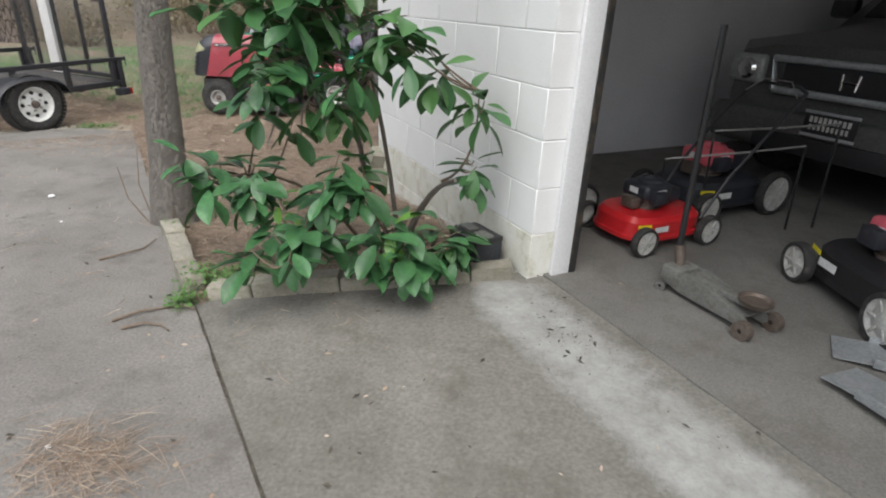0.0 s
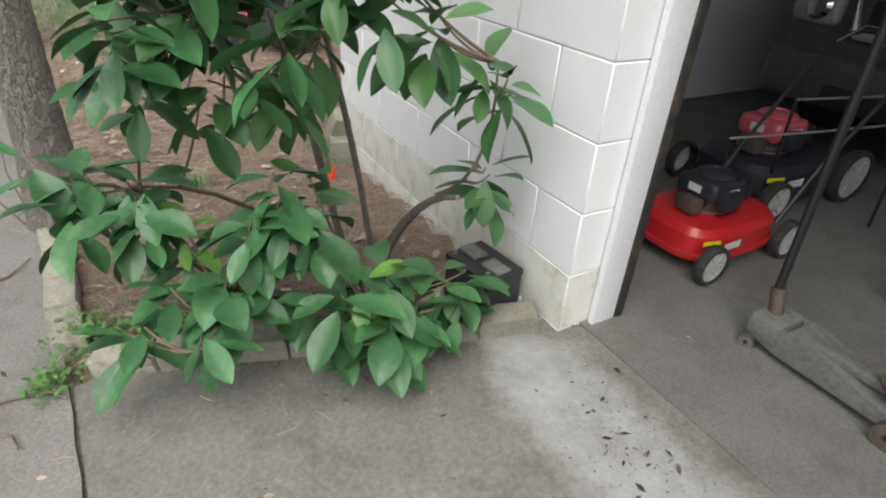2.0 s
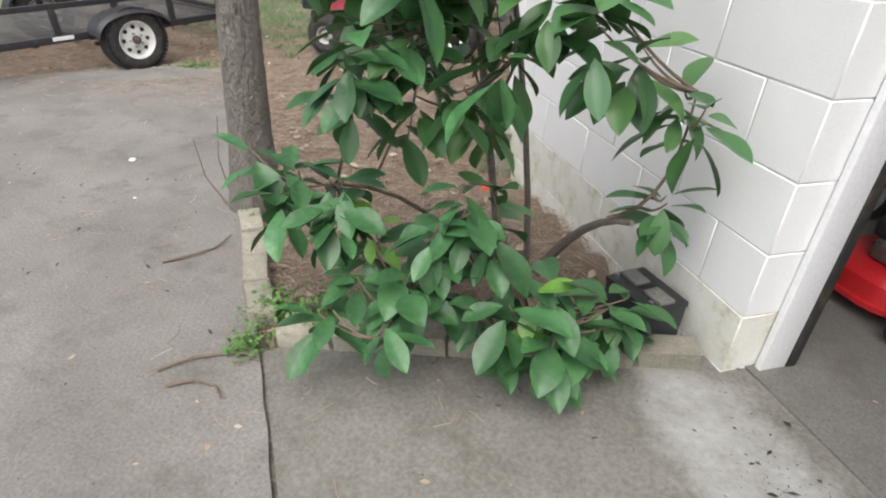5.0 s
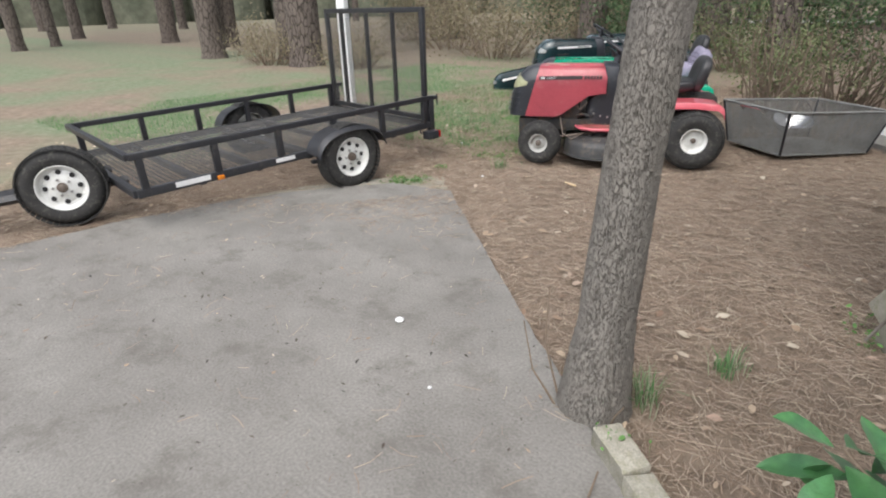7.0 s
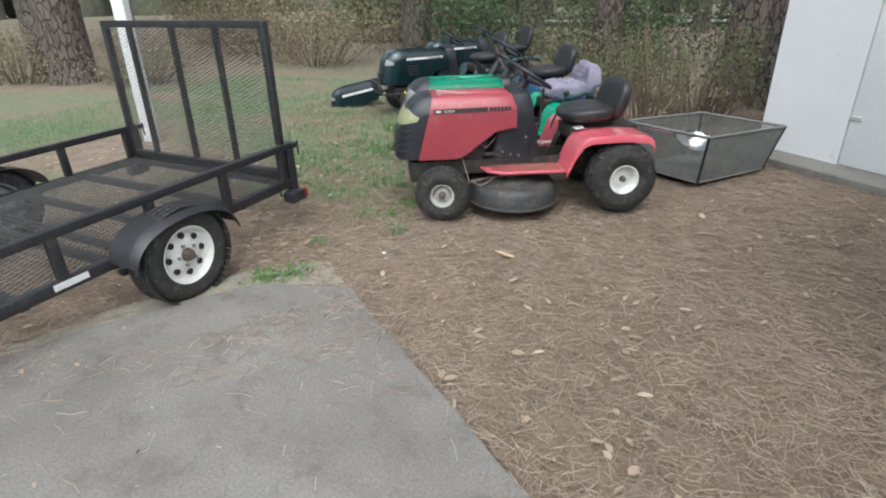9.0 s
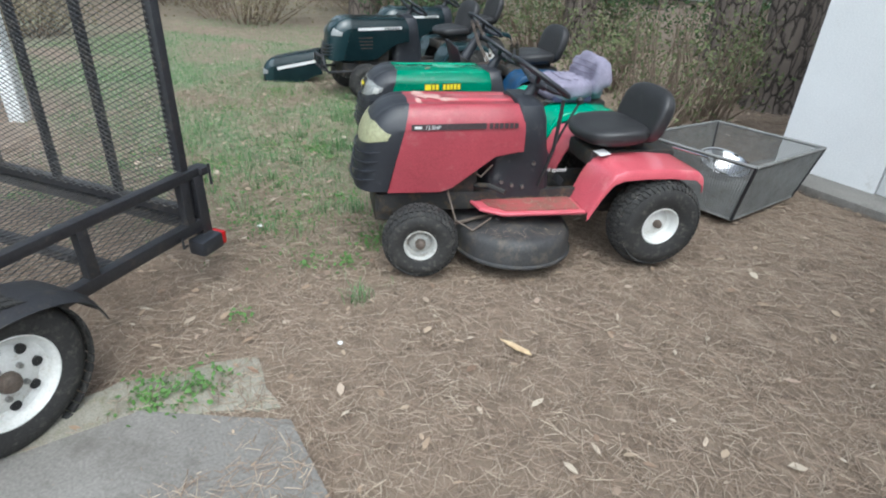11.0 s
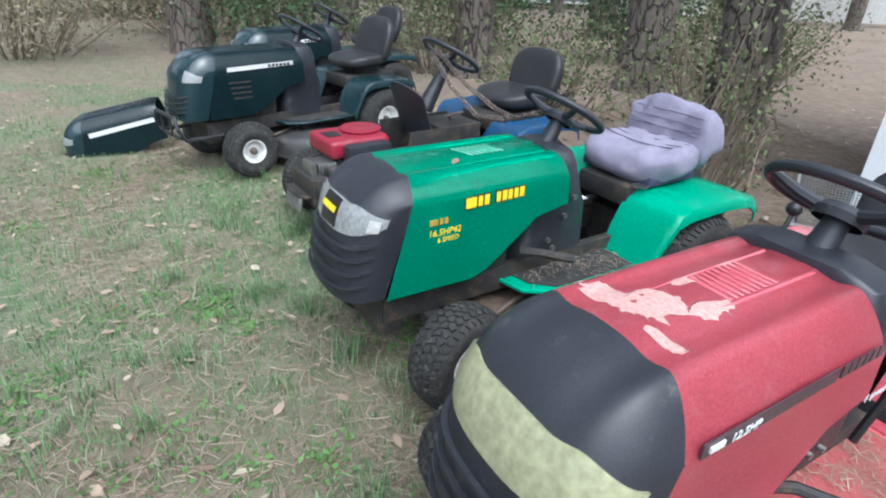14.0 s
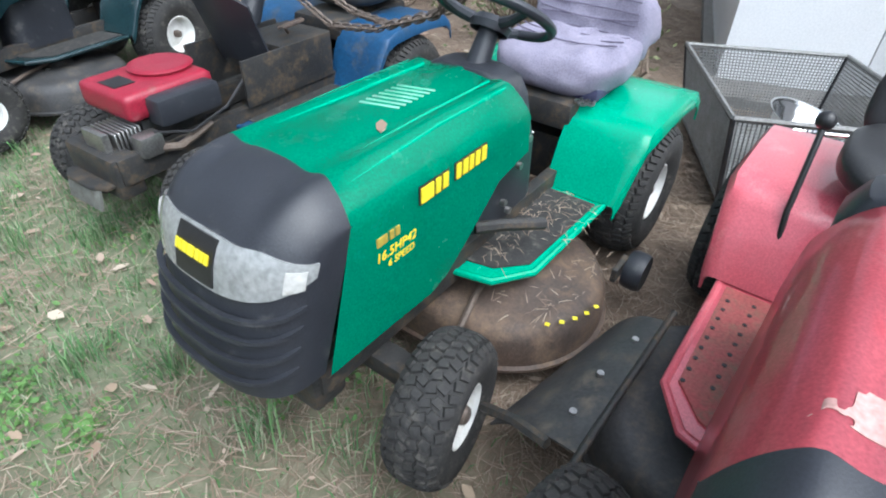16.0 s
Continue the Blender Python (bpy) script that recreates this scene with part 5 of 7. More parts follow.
# ---- dump cart of steel mesh, with a bowl in it ----
def build_cart():
    ct = thing("mesh_cart", pose(-0.22, 9.38, 0.03, 0, 3, 53.6), "grey perforated steel cart box lying on the ground", "cart")
    l, w, h = 0.56, 0.40, 0.38
    lb, wb = 0.48, 0.33
    top = [V(l, w, h), V(-l, w, h), V(-l, -w, h), V(l, -w, h)]
    bot = [V(lb, wb, 0), V(-lb, wb, 0), V(-lb, -wb, 0), V(lb, -wb, 0)]
    for k in range(4):
        a, b, c, d = bot[k], bot[(k + 1) % 4], top[(k + 1) % 4], top[k]
        bm = bmesh.new()
        n = int((b - a).length / 0.0145)
        for j in range(1, n):
            f = j / n
            tube([a + (b - a) * f, d + (c - d) * f], 0.0032, bm, 3)
        for j in range(1, 26):
            f = j / 26
            tube([a + (d - a) * f, b + (c - b) * f], 0.0032, bm, 3)
        part("wire_panel", bm, "cart", ct, smooth=False)["kind"] = "stuff"
        part("top_bar", tube([d, c], 0.011, seg=6), "cart", ct)
        part("bottom_bar", tube([a, b], 0.009, seg=6), "cart", ct)
        part("corner_bar", tube([a, d], 0.011, seg=6), "frame", ct)
    part("bottom_panel", box((2 * lb, 2 * wb, 0.006), (0, 0, 0.006)), "cart", ct)
    part("handle", tube([(-l - 0.005, 0.12, h - 0.04), (-l - 0.05, 0.12, h - 0.01), (-l - 0.05, -0.12, h - 0.01), (-l - 0.005, -0.12, h - 0.04)], 0.008), "stainless", ct)
    bowl = part("steel_bowl", lathe([(0.0005, 0.0), (0.06, 0.0), (0.11, 0.03), (0.155, 0.085), (0.172, 0.12), (0.18, 0.122), (0.172, 0.116), (0.15, 0.085), (0.10, 0.035), (0.055, 0.008), (0.0005, 0.008)], seg=36), "stainless")
    bowl.matrix_world = pose(-0.28, 9.28, 0.18, 14, 8, 0)
    tagged(bowl, "shiny stainless steel bowl lying in the cart", "bowl")


build_cart()


# ---- trees ----
def trunk_mesh(path, radii, seg=40, deep=0.012, vs=9.0, rows=60, seed=0):
    """A tapered trunk with furrowed bark along a bent line."""
    secs = []
    for i in range(rows + 1):
        f = i / rows * (len(path) - 1)
        j = min(int(f), len(path) - 2)
        p = Vector(path[j]).lerp(Vector(path[j + 1]), f - j)
        r = radii[j] + (radii[j + 1] - radii[j]) * (f - j)
        ring = []
        for k in range(seg):
            a = 2 * math.pi * k / seg
            n = noise.noise(V(math.cos(a) * vs * r * 4, math.sin(a) * vs * r * 4, p.z * vs * 0.55 + seed))
            m = noise.noise(V(math.cos(a) * 1.5, math.sin(a) * 1.5, p.z * 1.2 + seed))
            rr = r * (1 + 0.08 * m) + deep * (1 - 2.2 * abs(n))
            ring.append(p + V(rr * math.cos(a), rr * math.sin(a), 0))
        secs.append(ring)
    return loft(secs)


yard = thing("yard_tree", pose(-0.07, 4.81, 0), "young hardwood tree with furrowed grey-brown bark", "tree")
part("trunk", trunk_mesh([(0, 0, -0.1), (0, 0, 0.05), (0.01, 0.01, 0.35), (0.03, 0.02, 0.9), (0.06, 0.03, 1.4), (0.10, 0.02, 2.2), (0.15, 0.05, 3.6)], [0.15, 0.125, 0.092, 0.082, 0.079, 0.076, 0.07], 72, 0.005, 26, 210), "bark_plates", yard)
for k, (a, b, c) in enumerate((((-0.1, -0.09, -0.02), (-0.19, -0.13, 0.14), (-0.24, -0.12, 0.32)), ((-0.12, -0.05, 0), (-0.2, -0.03, 0.2), (-0.22, 0.02, 0.4)), ((0.1, -0.1, 0), (0.13, -0.14, 0.10), (0.16, -0.15, 0.16)))):
    part("sucker", tube([a, b, c], 0.005, seg=5, r2=0.002), "twig", yard)
for k in range(3):
    a = 2.1 * k + 0.4
    part("branch", tube([(0.15, 0.04, 2.5 + 0.3 * k), (0.15 + 0.5 * math.cos(a), 0.5 * math.sin(a), 3.1 + 0.3 * k), (0.15 + 1.0 * math.cos(a), 1.0 * math.sin(a), 3.4 + 0.3 * k)], 0.04, seg=8, r2=0.012), "bark", yard)


# ---- broad-leaved bush by the wall ----
def leaf_mesh(l, w, droop, fold, seed, nu=13):
    """One pointed leaf with a midrib fold, along +x from its stalk, with shallow ribs and thickness."""
    bm = bmesh.new()
    rows = []
    for i in range(nu + 1):
        u = i / nu
        half = w / 2 * math.sin(math.pi * u ** 0.95) ** 0.85 if 0 < u < 1 else 0.001
        x, z = l * u * (1 - 0.12 * droop * u), -droop * l * 0.38 * u * u
        row = []
        for t in (-1, -0.5, 0, 0.5, 1):
            wave = 0.008 * l * math.sin(u * 9 + seed) * abs(t) + 0.009 * l * (0.5 if i % 2 else -0.5) * (1 if abs(t) == 0.5 else 0.35 * abs(t))
            row.append(bm.verts.new((x + 0.07 * l * abs(t) * math.sin(math.pi * u), t * half, z + fold * abs(t) * half + wave + (0.005 * l if t == 0 else 0) * -1)))
        rows.append(row)
    skin(bm, rows, False)
    return bm


def build_bush():
    random.seed(11)
    base = V(1.215, 4.96, 0.05)
    bush = thing("broadleaf_bush", pose(*base), "leafy green bush with large drooping pointed leaves", "bush")
    meshes = []
    for k in range(7):
        ob = part("leaf", leaf_mesh(0.172 + 0.012 * (k % 3), 0.074 + 0.006 * (k % 4), 0.3 + 0.18 * (k % 4), 0.22, k), "leaf_young" if k == 6 else "leaf", bush, sharp=80)
        meshes.append(ob)
    used = set()
    inward = G.to_3x3() @ V(1, 0, 0)

    def limb(a, b, c, r, name="stem"):
        pts = []
        for i in range(8):
            f = i / 7
            pts.append(a * (1 - f) ** 2 + 2 * b * f * (1 - f) + c * f * f)
        part(name, tube(pts, r, seg=7, r2=r * 0.4), "bark" if r > 0.012 else "twig", bush)
        return pts

    # main stems, then side shoots that leave the nearest of them
    spine = []
    for a, b, c, r in ((V(0, 0, -0.1), V(0.03, -0.32, 0.7), V(-0.12, -0.60, 2.2), 0.017), (V(0.12, -0.02, -0.1), V(0.18, -0.25, 0.7), V(0.0, -0.6, 1.8), 0.014), (V(-0.04, -0.05, -0.1), V(-0.15, -0.45, 0.55), V(-0.45, -0.66, 0.46), 0.011),
                       (V(0.16, -0.06, -0.02), V(0.34, -0.20, 0.42), V(0.53, -0.37, 0.50), 0.022), (V(-0.02, -0.08, -0.1), V(-0.06, -0.55, 0.35), V(0.0, -0.92, 0.22), 0.010), (V(0.06, -0.08, -0.1), V(0.22, -0.45, 0.30), V(0.46, -0.74, 0.22), 0.010),
                       (V(0.45, -0.32, 0.47), V(0.62, -0.32, 0.55), V(0.60, -0.33, 0.88), 0.007)):
        spine += limb(a, b, c, r)
    goals = []
    for at, n, spread in (((-0.04, -0.64, 0.96), 15, 0.22), ((-0.14, -0.60, 1.24), 17, 0.27), ((-0.13, -0.64, 1.5), 14, 0.29), ((-0.14, -0.55, 2.0), 10, 0.38), ((0.06, -0.62, 1.12), 8, 0.18), ((0.12, -0.58, 1.36), 5, 0.17), ((0.04, -0.62, 0.78), 6, 0.14), ((-0.34, -0.58, 1.2), 4, 0.15),
                          ((-0.56, -0.68, 0.50), 3, 0.08), ((-0.42, -0.70, 0.52), 3, 0.09), ((-0.21, -0.71, 0.54), 4, 0.11), ((0.18, -0.67, 0.60), 4, 0.10), ((0.0, -0.70, 0.48), 3, 0.11), ((-0.12, -0.72, 0.36), 2, 0.08),
                          ((-0.12, -0.90, 0.27), 3, 0.05), ((0.07, -0.87, 0.32), 3, 0.06), ((0.10, -0.72, 0.34), 2, 0.09), ((0.36, -0.66, 0.40), 3, 0.06), ((0.26, -0.70, 0.28), 3, 0.08), ((0.48, -0.68, 0.22), 2, 0.06), ((0.40, -0.62, 0.26), 2, 0.07),
                          ((0.32, -0.54, 1.18), 4, 0.11), ((0.46, -0.46, 1.0), 2, 0.06), ((0.50, -0.62, 0.24), 3, 0.07), ((0.52, -0.46, 0.30), 3, 0.07), ((0.56, -0.54, 0.24), 2, 0.05), ((0.60, -0.30, 0.57), 2, 0.04), ((0.59, -0.33, 0.87), 2, 0.05)):
        for k in range(n):
            d = V(random.gauss(0, 1), random.gauss(0, 1), random.gauss(0, 0.8)) * spread * 0.62
            goals.append(V(*at) + d)
    extra_v, extra_f = [], []
    count = 0
    tips = []
    for g in goals:
        gx = (GI @ (base + g)).x
        if gx > -0.10:
            g = g - inward * (gx + 0.10)
        g.z = max(0.10 + 0.05 * max(0, g.x), g.z)
        near = min((p for p in spine if p.z < g.z + 0.1), key=lambda p: (p - g).length + 0.3 * max(0, p.z - g.z + 0.15), default=spine[0])
        limb(near, near.lerp(g, 0.55) + V(0, 0, -0.04), g, 0.0055, "shoot")
        tips.append(g)
    for g in sorted(tips, key=lambda t: t.y + 0.3 * t.z):
        n = random.randint(5, 8)
        tilt = random.uniform(0, 6.28)
        young = random.random() < 0.05 and g.z < 0.7 or (g - V(0.36, -0.71, 0.38)).length < 0.05
        for j in range(n):
            a = tilt + j * 2.4
            el = random.uniform(-58, 4) + (34 if j < 2 else 0)
            size = random.uniform(0.55, 0.98) * (0.75 if young else 1)
            m = Matrix.Translation(g + V(0, 0, -0.012 * j)) @ pose(0, 0, 0, random.uniform(-25, 25), -el, math.degrees(a))
            m = m @ Matrix.Translation((0.015, 0, 0)) @ Matrix.Diagonal((size, size, size, 1))
            tip = base + m @ V(0.18, 0, -0.04)
            if (GI @ tip).x > -0.015 and (GI @ tip).y > -0.05 or tip.z < 0.02 + ramp_z(tip.x, tip.y):
                continue
            src = meshes[6] if young else meshes[random.randrange(6)]
            if count < 330:
                if src.name in used:
                    ob = new("leaf", src.data)
                    ob.parent = bush
                else:
                    ob = src
                    used.add(src.name)
                ob.matrix_local = m
                count += 1
            else:
                o = len(extra_v)
                extra_v += [tuple(m @ v.co) for v in src.data.vertices]
                extra_f += [tuple(o + i for i in p.vertices) for p in src.data.polygons]
    me = bpy.data.meshes.new("foliage")
    me.from_pydata(extra_v, [], extra_f)
    me.shade_smooth()
    me.materials.append(M["leaf_isle"])
    ob = new("foliage", me)
    ob.parent = bush
    ob["kind"] = "stuff"
    for pts in (((-0.5, -0.45, 0.16), (-0.32, -0.5, 0.10), (-0.18, -0.40, 0.0)), ((-0.30, -0.1, 0.95), (-0.50, -0.1, 0.72), (-0.60, -0.12, 0.48)), ((-0.2, -0.15, 0.9), (-0.32, -0.2, 0.7), (-0.34, -0.22, 0.5))):
        part("bare_branch", tube(pts, 0.007, seg=6, r2=0.004), "bark", bush)


M["leaf_isle"] = spectrum("leaf_varied", [(0.034, 0.10, 0.036), (0.06, 0.16, 0.05), (0.043, 0.125, 0.048), (0.08, 0.185, 0.055), (0.054, 0.145, 0.045)], 0.42)
build_bush()

# car battery by the wall
bat = thing("car_battery", G @ pose(-0.125, 0.27, -0.06, 0, 0, 8) @ Matrix.Scale(0.82, 4), "black car battery standing beside the painted wall", "battery")
part("case", box((0.19, 0.26, 0.20), (0, 0, 0.12), bevel=0.012), "plastic", bat)
part("lid", box((0.195, 0.265, 0.03), (0, 0, 0.232), bevel=0.008), "black", bat)
for y in (-0.07, 0.07):
    part("cell_cap", box((0.07, 0.10, 0.015), (0, y, 0.253), bevel=0.004), "jack", bat)
for y in (-0.10, 0.10):
    part("terminal", rod((-0.07, y, 0.24), (-0.07, y, 0.268), 0.009), "steel", bat)

# leaning kerb blocks and a small orange marker behind the bush
for at, r in (((0.82, 6.02, 0.16), (24, 10, 40)), ((0.86, 5.94, 0.05), (4, 0, 30))):
    ob = part("concrete_block", box((0.36, 0.12, 0.19), bevel=0.012), "stone")
    ob.matrix_world = pose(*at, *r)
    tagged(ob, "loose grey concrete block leaning in the straw", "block", "loose blocks")
cone = part("orange_flag", loft([[V(0.05 * math.cos(a), 0.03 * math.sin(a), 0) for a in np.linspace(0, 6.28, 10)[:-1]], [V(0.02 * math.cos(a) + 0.02, 0.012 * math.sin(a), 0.07) for a in np.linspace(0, 6.28, 10)[:-1]], [V(0.005 * math.cos(a) + 0.045, 0.004 * math.sin(a), 0.13) for a in np.linspace(0, 6.28, 10)[:-1]]]), "orange")
cone.matrix_world = pose(0.825, 5.58, -0.01)
tagged(cone, "small orange plastic marker in the straw", "marker")

# posts
post = part("fence_post", box((0.07, 0.07, 2.2), (0, 0, 1.05), bevel=0.006), "rim_grey")
post.matrix_world = pose(-4.28, 3.94, 0, 0, -2.5, 30)
tagged(post, "weathered grey square post beside the drive", "post")
post = part("white_post", box((0.13, 0.13, 2.6), (0, 0, 1.25), bevel=0.008), "white_paint")
post.matrix_world = pose(-6.1, 8.95, 0, 0, 0, 20)
tagged(post, "white painted post standing in the grass", "post")


# ---- things in the garage ----
def push_mower(m, paint, label, top="plastic", bar=True, big=0.0):
    pm = thing("push_mower", m, label, "push mower", "push mowers in the garage")
    rings = []
    for g, z in ((0.01, 0.075), (0.012, 0.10), (0, 0.105), (-0.004, 0.185), (-0.03, 0.215), (-0.10, 0.225)):
        ring = []
        for k in range(36):
            a = 2 * math.pi * k / 36
            c, s = math.cos(a), math.sin(a)
            ring.append(V(math.copysign(abs(c) ** 0.6, c) * (0.32 + g), math.copysign(abs(s) ** 0.6, s) * (0.235 + g), z))
        rings.append(ring)
    dk = part("deck", loft(rings), paint, pm)
    part("deck_label", box((0.11, 0.003, 0.035), (0.12, 0.243, 0.15)), "white", dk)
    part("warning_label", box((0.09, 0.003, 0.02), (0.24, 0.22, 0.175), (0, 0, -14)), "yellow", dk)
    part("crankcase", lathe([(0.0005, 0.21), (0.10, 0.21), (0.098, 0.235), (0.085, 0.24), (0.085, 0.28), (0.0005, 0.282)], pose(0.04, 0, 0), 22), "rusty", pm)
    for k in range(4):
        part("cooling_fin", box((0.10, 0.11, 0.006), (0.15, 0, 0.245 + 0.016 * k), bevel=0.002, seg=1), "steel", pm)
    en = part("engine", box((0.23, 0.22, 0.10), (0.045, 0, 0.335), bevel=0.035, seg=3), top, pm)
    part("starter_cover", lathe([(0.085, 0.375), (0.088, 0.392), (0.075, 0.404), (0.05, 0.408), (0.048, 0.40), (0.0005, 0.40)], pose(0.03, 0, 0), 24), "plastic" if top == "plastic" else top, en)
    part("air_box", box((0.11, 0.06, 0.085), (0.07, 0.13, 0.31), bevel=0.015), "plastic", en)
    part("engine_label", box((0.003, 0.07, 0.035), (0.160, 0.0, 0.34)), "white", en)
    part("engine_label", box((0.07, 0.003, 0.03), (0.04, 0.120, 0.34)), "white", en)
    part("fuel_tank", box((0.10, 0.18, 0.09), (-0.12, 0, 0.30), bevel=0.02), "plastic", pm)
    part("muffler", box((0.07, 0.10, 0.07), (0.19, 0.02, 0.27), bevel=0.012), "rusty", pm)
    for x, r in ((0.27, 0.095), (-0.28, 0.10 + big)):
        for s in (1, -1):
            w = new("wheel")
            w.parent = pm
            w.matrix_local = pose(x, s * 0.265, r, -90 * s, 0, 0)
            part("tyre", lathe([(r * 0.78, -0.022), (r * 0.96, -0.024), (r, -0.012), (r, 0.012), (r * 0.96, 0.024), (r * 0.78, 0.022)], seg=30), "rubber", w)
            hub = part("disc", lathe([(r * 0.80, 0.018), (r * 0.6, 0.008), (r * 0.25, 0.02), (0.0005, 0.022)], seg=30), "rim_grey", w)
            for k in range(6):
                a = math.pi * k / 3
                part("disc_rib", box((r * 0.42, 0.012, 0.008), (r * 0.5 * math.cos(a), r * 0.5 * math.sin(a), 0.018), (0, 0, math.degrees(a)), bevel=0.003, seg=1), "rim_grey", hub)
    if bar:
        for s in (1, -1):
            part("handle_tube", tube([(-0.26, 0.20 * s, 0.16), (-0.45, 0.20 * s, 0.42), (-0.75, 0.21 * s, 0.72), (-1.0, 0.2 * s, 0.93)], 0.011), "frame", pm)
        part("handle_bar", tube([(-1.0, 0.2, 0.93), (-1.03, 0.12, 0.96), (-1.03, -0.12, 0.96), (-1.0, -0.2, 0.93)], 0.012), "frame", pm)
        part("control_bail", tube([(-0.93, 0.19, 0.90), (-0.97, 0.1, 0.99), (-0.97, -0.1, 0.99), (-0.93, -0.19, 0.90)], 0.005), "steel", pm)
    return pm


push_mower(G @ pose(0.90, 0.20, 0, 0, 0, 180) @ Matrix.Scale(0.82, 4), "new_red", "red push mower with black engine by the garage wall")
push_mower(G @ pose(1.66, 0.46, 0, 0, 0, 178), "plastic", "black push mower with red engine cover and large wheels", "red", bar=False, big=0.035)
push_mower(G @ pose(0.72, 0.95, 0, 0, 0, 150) @ Matrix.Scale(0.9, 4), "black", "black push mower with red engine cover by the wall", "new_red", bar=False)
push_mower(G @ pose(1.29, -0.84, 0, 0, 0, 64), "black", "black push mower with red engine near the ramps", "red", big=0.01)


def floor_jack():
    jk = thing("floor_jack", pose(2.725, 4.80, SILL, 0, 0, -46) @ Matrix.Diagonal((0.84, 0.84, 0.84, 1)), "greasy grey trolley jack with upright black handle", "floor jack")
    for s in (1, -1):
        part("side_plate", plate([(0, 0.05), (0.10, 0.03), (0.48, 0.035), (0.50, 0.06), (0.48, 0.085), (0.14, 0.15), (0.0, 0.13)], -0.006, 0.006, m=Matrix.Translation((0, 0.075 * s * 0.9, 0)) @ Matrix.Rotation(radians(90), 4, "X"), bevel=0.003), "jack", jk)
    part("cover_plate", box((0.36, 0.12, 0.008), (0.28, 0, 0.105), (0, 8, 0), bevel=0.003), "jack", jk)
    part("rear_yoke", box((0.12, 0.17, 0.09), (0.03, 0, 0.10), bevel=0.025), "jack", jk)
    part("saddle", lathe([(0.0005, 0.13), (0.055, 0.13), (0.075, 0.15), (0.08, 0.165), (0.07, 0.165), (0.06, 0.15), (0.0005, 0.148)], pose(0.46, 0, 0), 24), "rusty", jk)
    part("lift_arm", box((0.34, 0.05, 0.035), (0.32, 0, 0.12), (0, -4, 0), bevel=0.01), "jack", jk)
    for x, y, r in ((0.50, 0.105, 0.045), (0.50, -0.105, 0.045)):
        part("front_wheel", lathe([(0.012, -0.02), (r, -0.02), (r, 0.02), (0.012, 0.02), (0.012, -0.02)], pose(x, y, r, 90, 0, 0), 20), "rusty", jk)
    for y in (0.09, -0.09):
        part("caster", lathe([(0.008, -0.012), (0.028, -0.012), (0.028, 0.012), (0.008, 0.012), (0.008, -0.012)], pose(0.0, y, 0.028, 90, 0, 20), 16), "steel", jk)
    part("handle_socket", rod((0.02, 0, 0.12), (-0.01, 0, 0.24), 0.026), "rusty", jk)
    part("handle", tube([(-0.01, 0, 0.22), (-0.03, 0.0, 0.70), (-0.05, 0.0, 1.30)], 0.016), "black", jk)


floor_jack()
rails = thing("handle_rails", pose(2.645, 5.66, 0.4), "two thin bright steel handle rails of the mowers", "handle")
for a, b in (((2.646, 5.658, 0.506), (3.353, 5.834, 0.622)), ((2.884, 5.809, 0.661), (3.517, 5.945, 0.740))):
    o = Vector((2.645, 5.66, 0.4))
    part("rail", tube([Vector(a) - o, (Vector(a) + Vector(b)) / 2 - o + V(0, 0, -0.004), Vector(b) - o], 0.006, seg=8), "steel", rails)
    for p in (a, b):
        part("stay", rod(Vector(p) - o, Vector((p[0] + 0.03, p[1] + 0.02, SILL)) - o, 0.007), "black", rails)
rampm = pose(3.29, 4.40, SILL, 0, 0, -52) @ Matrix.Scale(0.78, 4)
for k in range(2):
    rp = thing("loading_ramp", rampm @ pose(0.22 * k, 0.16 - 0.30 * k, 0.012 + 0.02 * k, 0, 0, 40 * (1 - k)), "grey galvanised steel loading ramp on the floor", "ramp", "loading ramps")
    part("bed", box((0.9, 0.22, 0.008), (0.45, 0, 0.02), bevel=0.002), "ramp", rp)
    for s in (1, -1):
        part("side_flange", box((0.9, 0.010, 0.045), (0.45, 0.112 * s, 0.03), bevel=0.002), "ramp", rp)
    for j in range(15):
        part("tread_bar", tube([(0.10 + 0.052 * j, -0.09, 0.030), (0.12 + 0.052 * j, 0, 0.034), (0.10 + 0.052 * j, 0.09, 0.030)], 0.008, seg=6), "ramp", rp)
    part("lip", box((0.16, 0.22, 0.006), (-0.07, 0, 0.012), (0, -6, 0)), "ramp", rp)

# dark wall cord
cord = part("cord", tube([G @ V(1.6 + 0.06 * math.sin(k), 1.735, 0.5 + 0.2 * k) + V(0.03 * math.sin(k * 2.3), 0, 0) for k in range(9)], 0.006, seg=6), "black")
tagged(cord, "dark extension cord hanging on the garage wall", "cord")


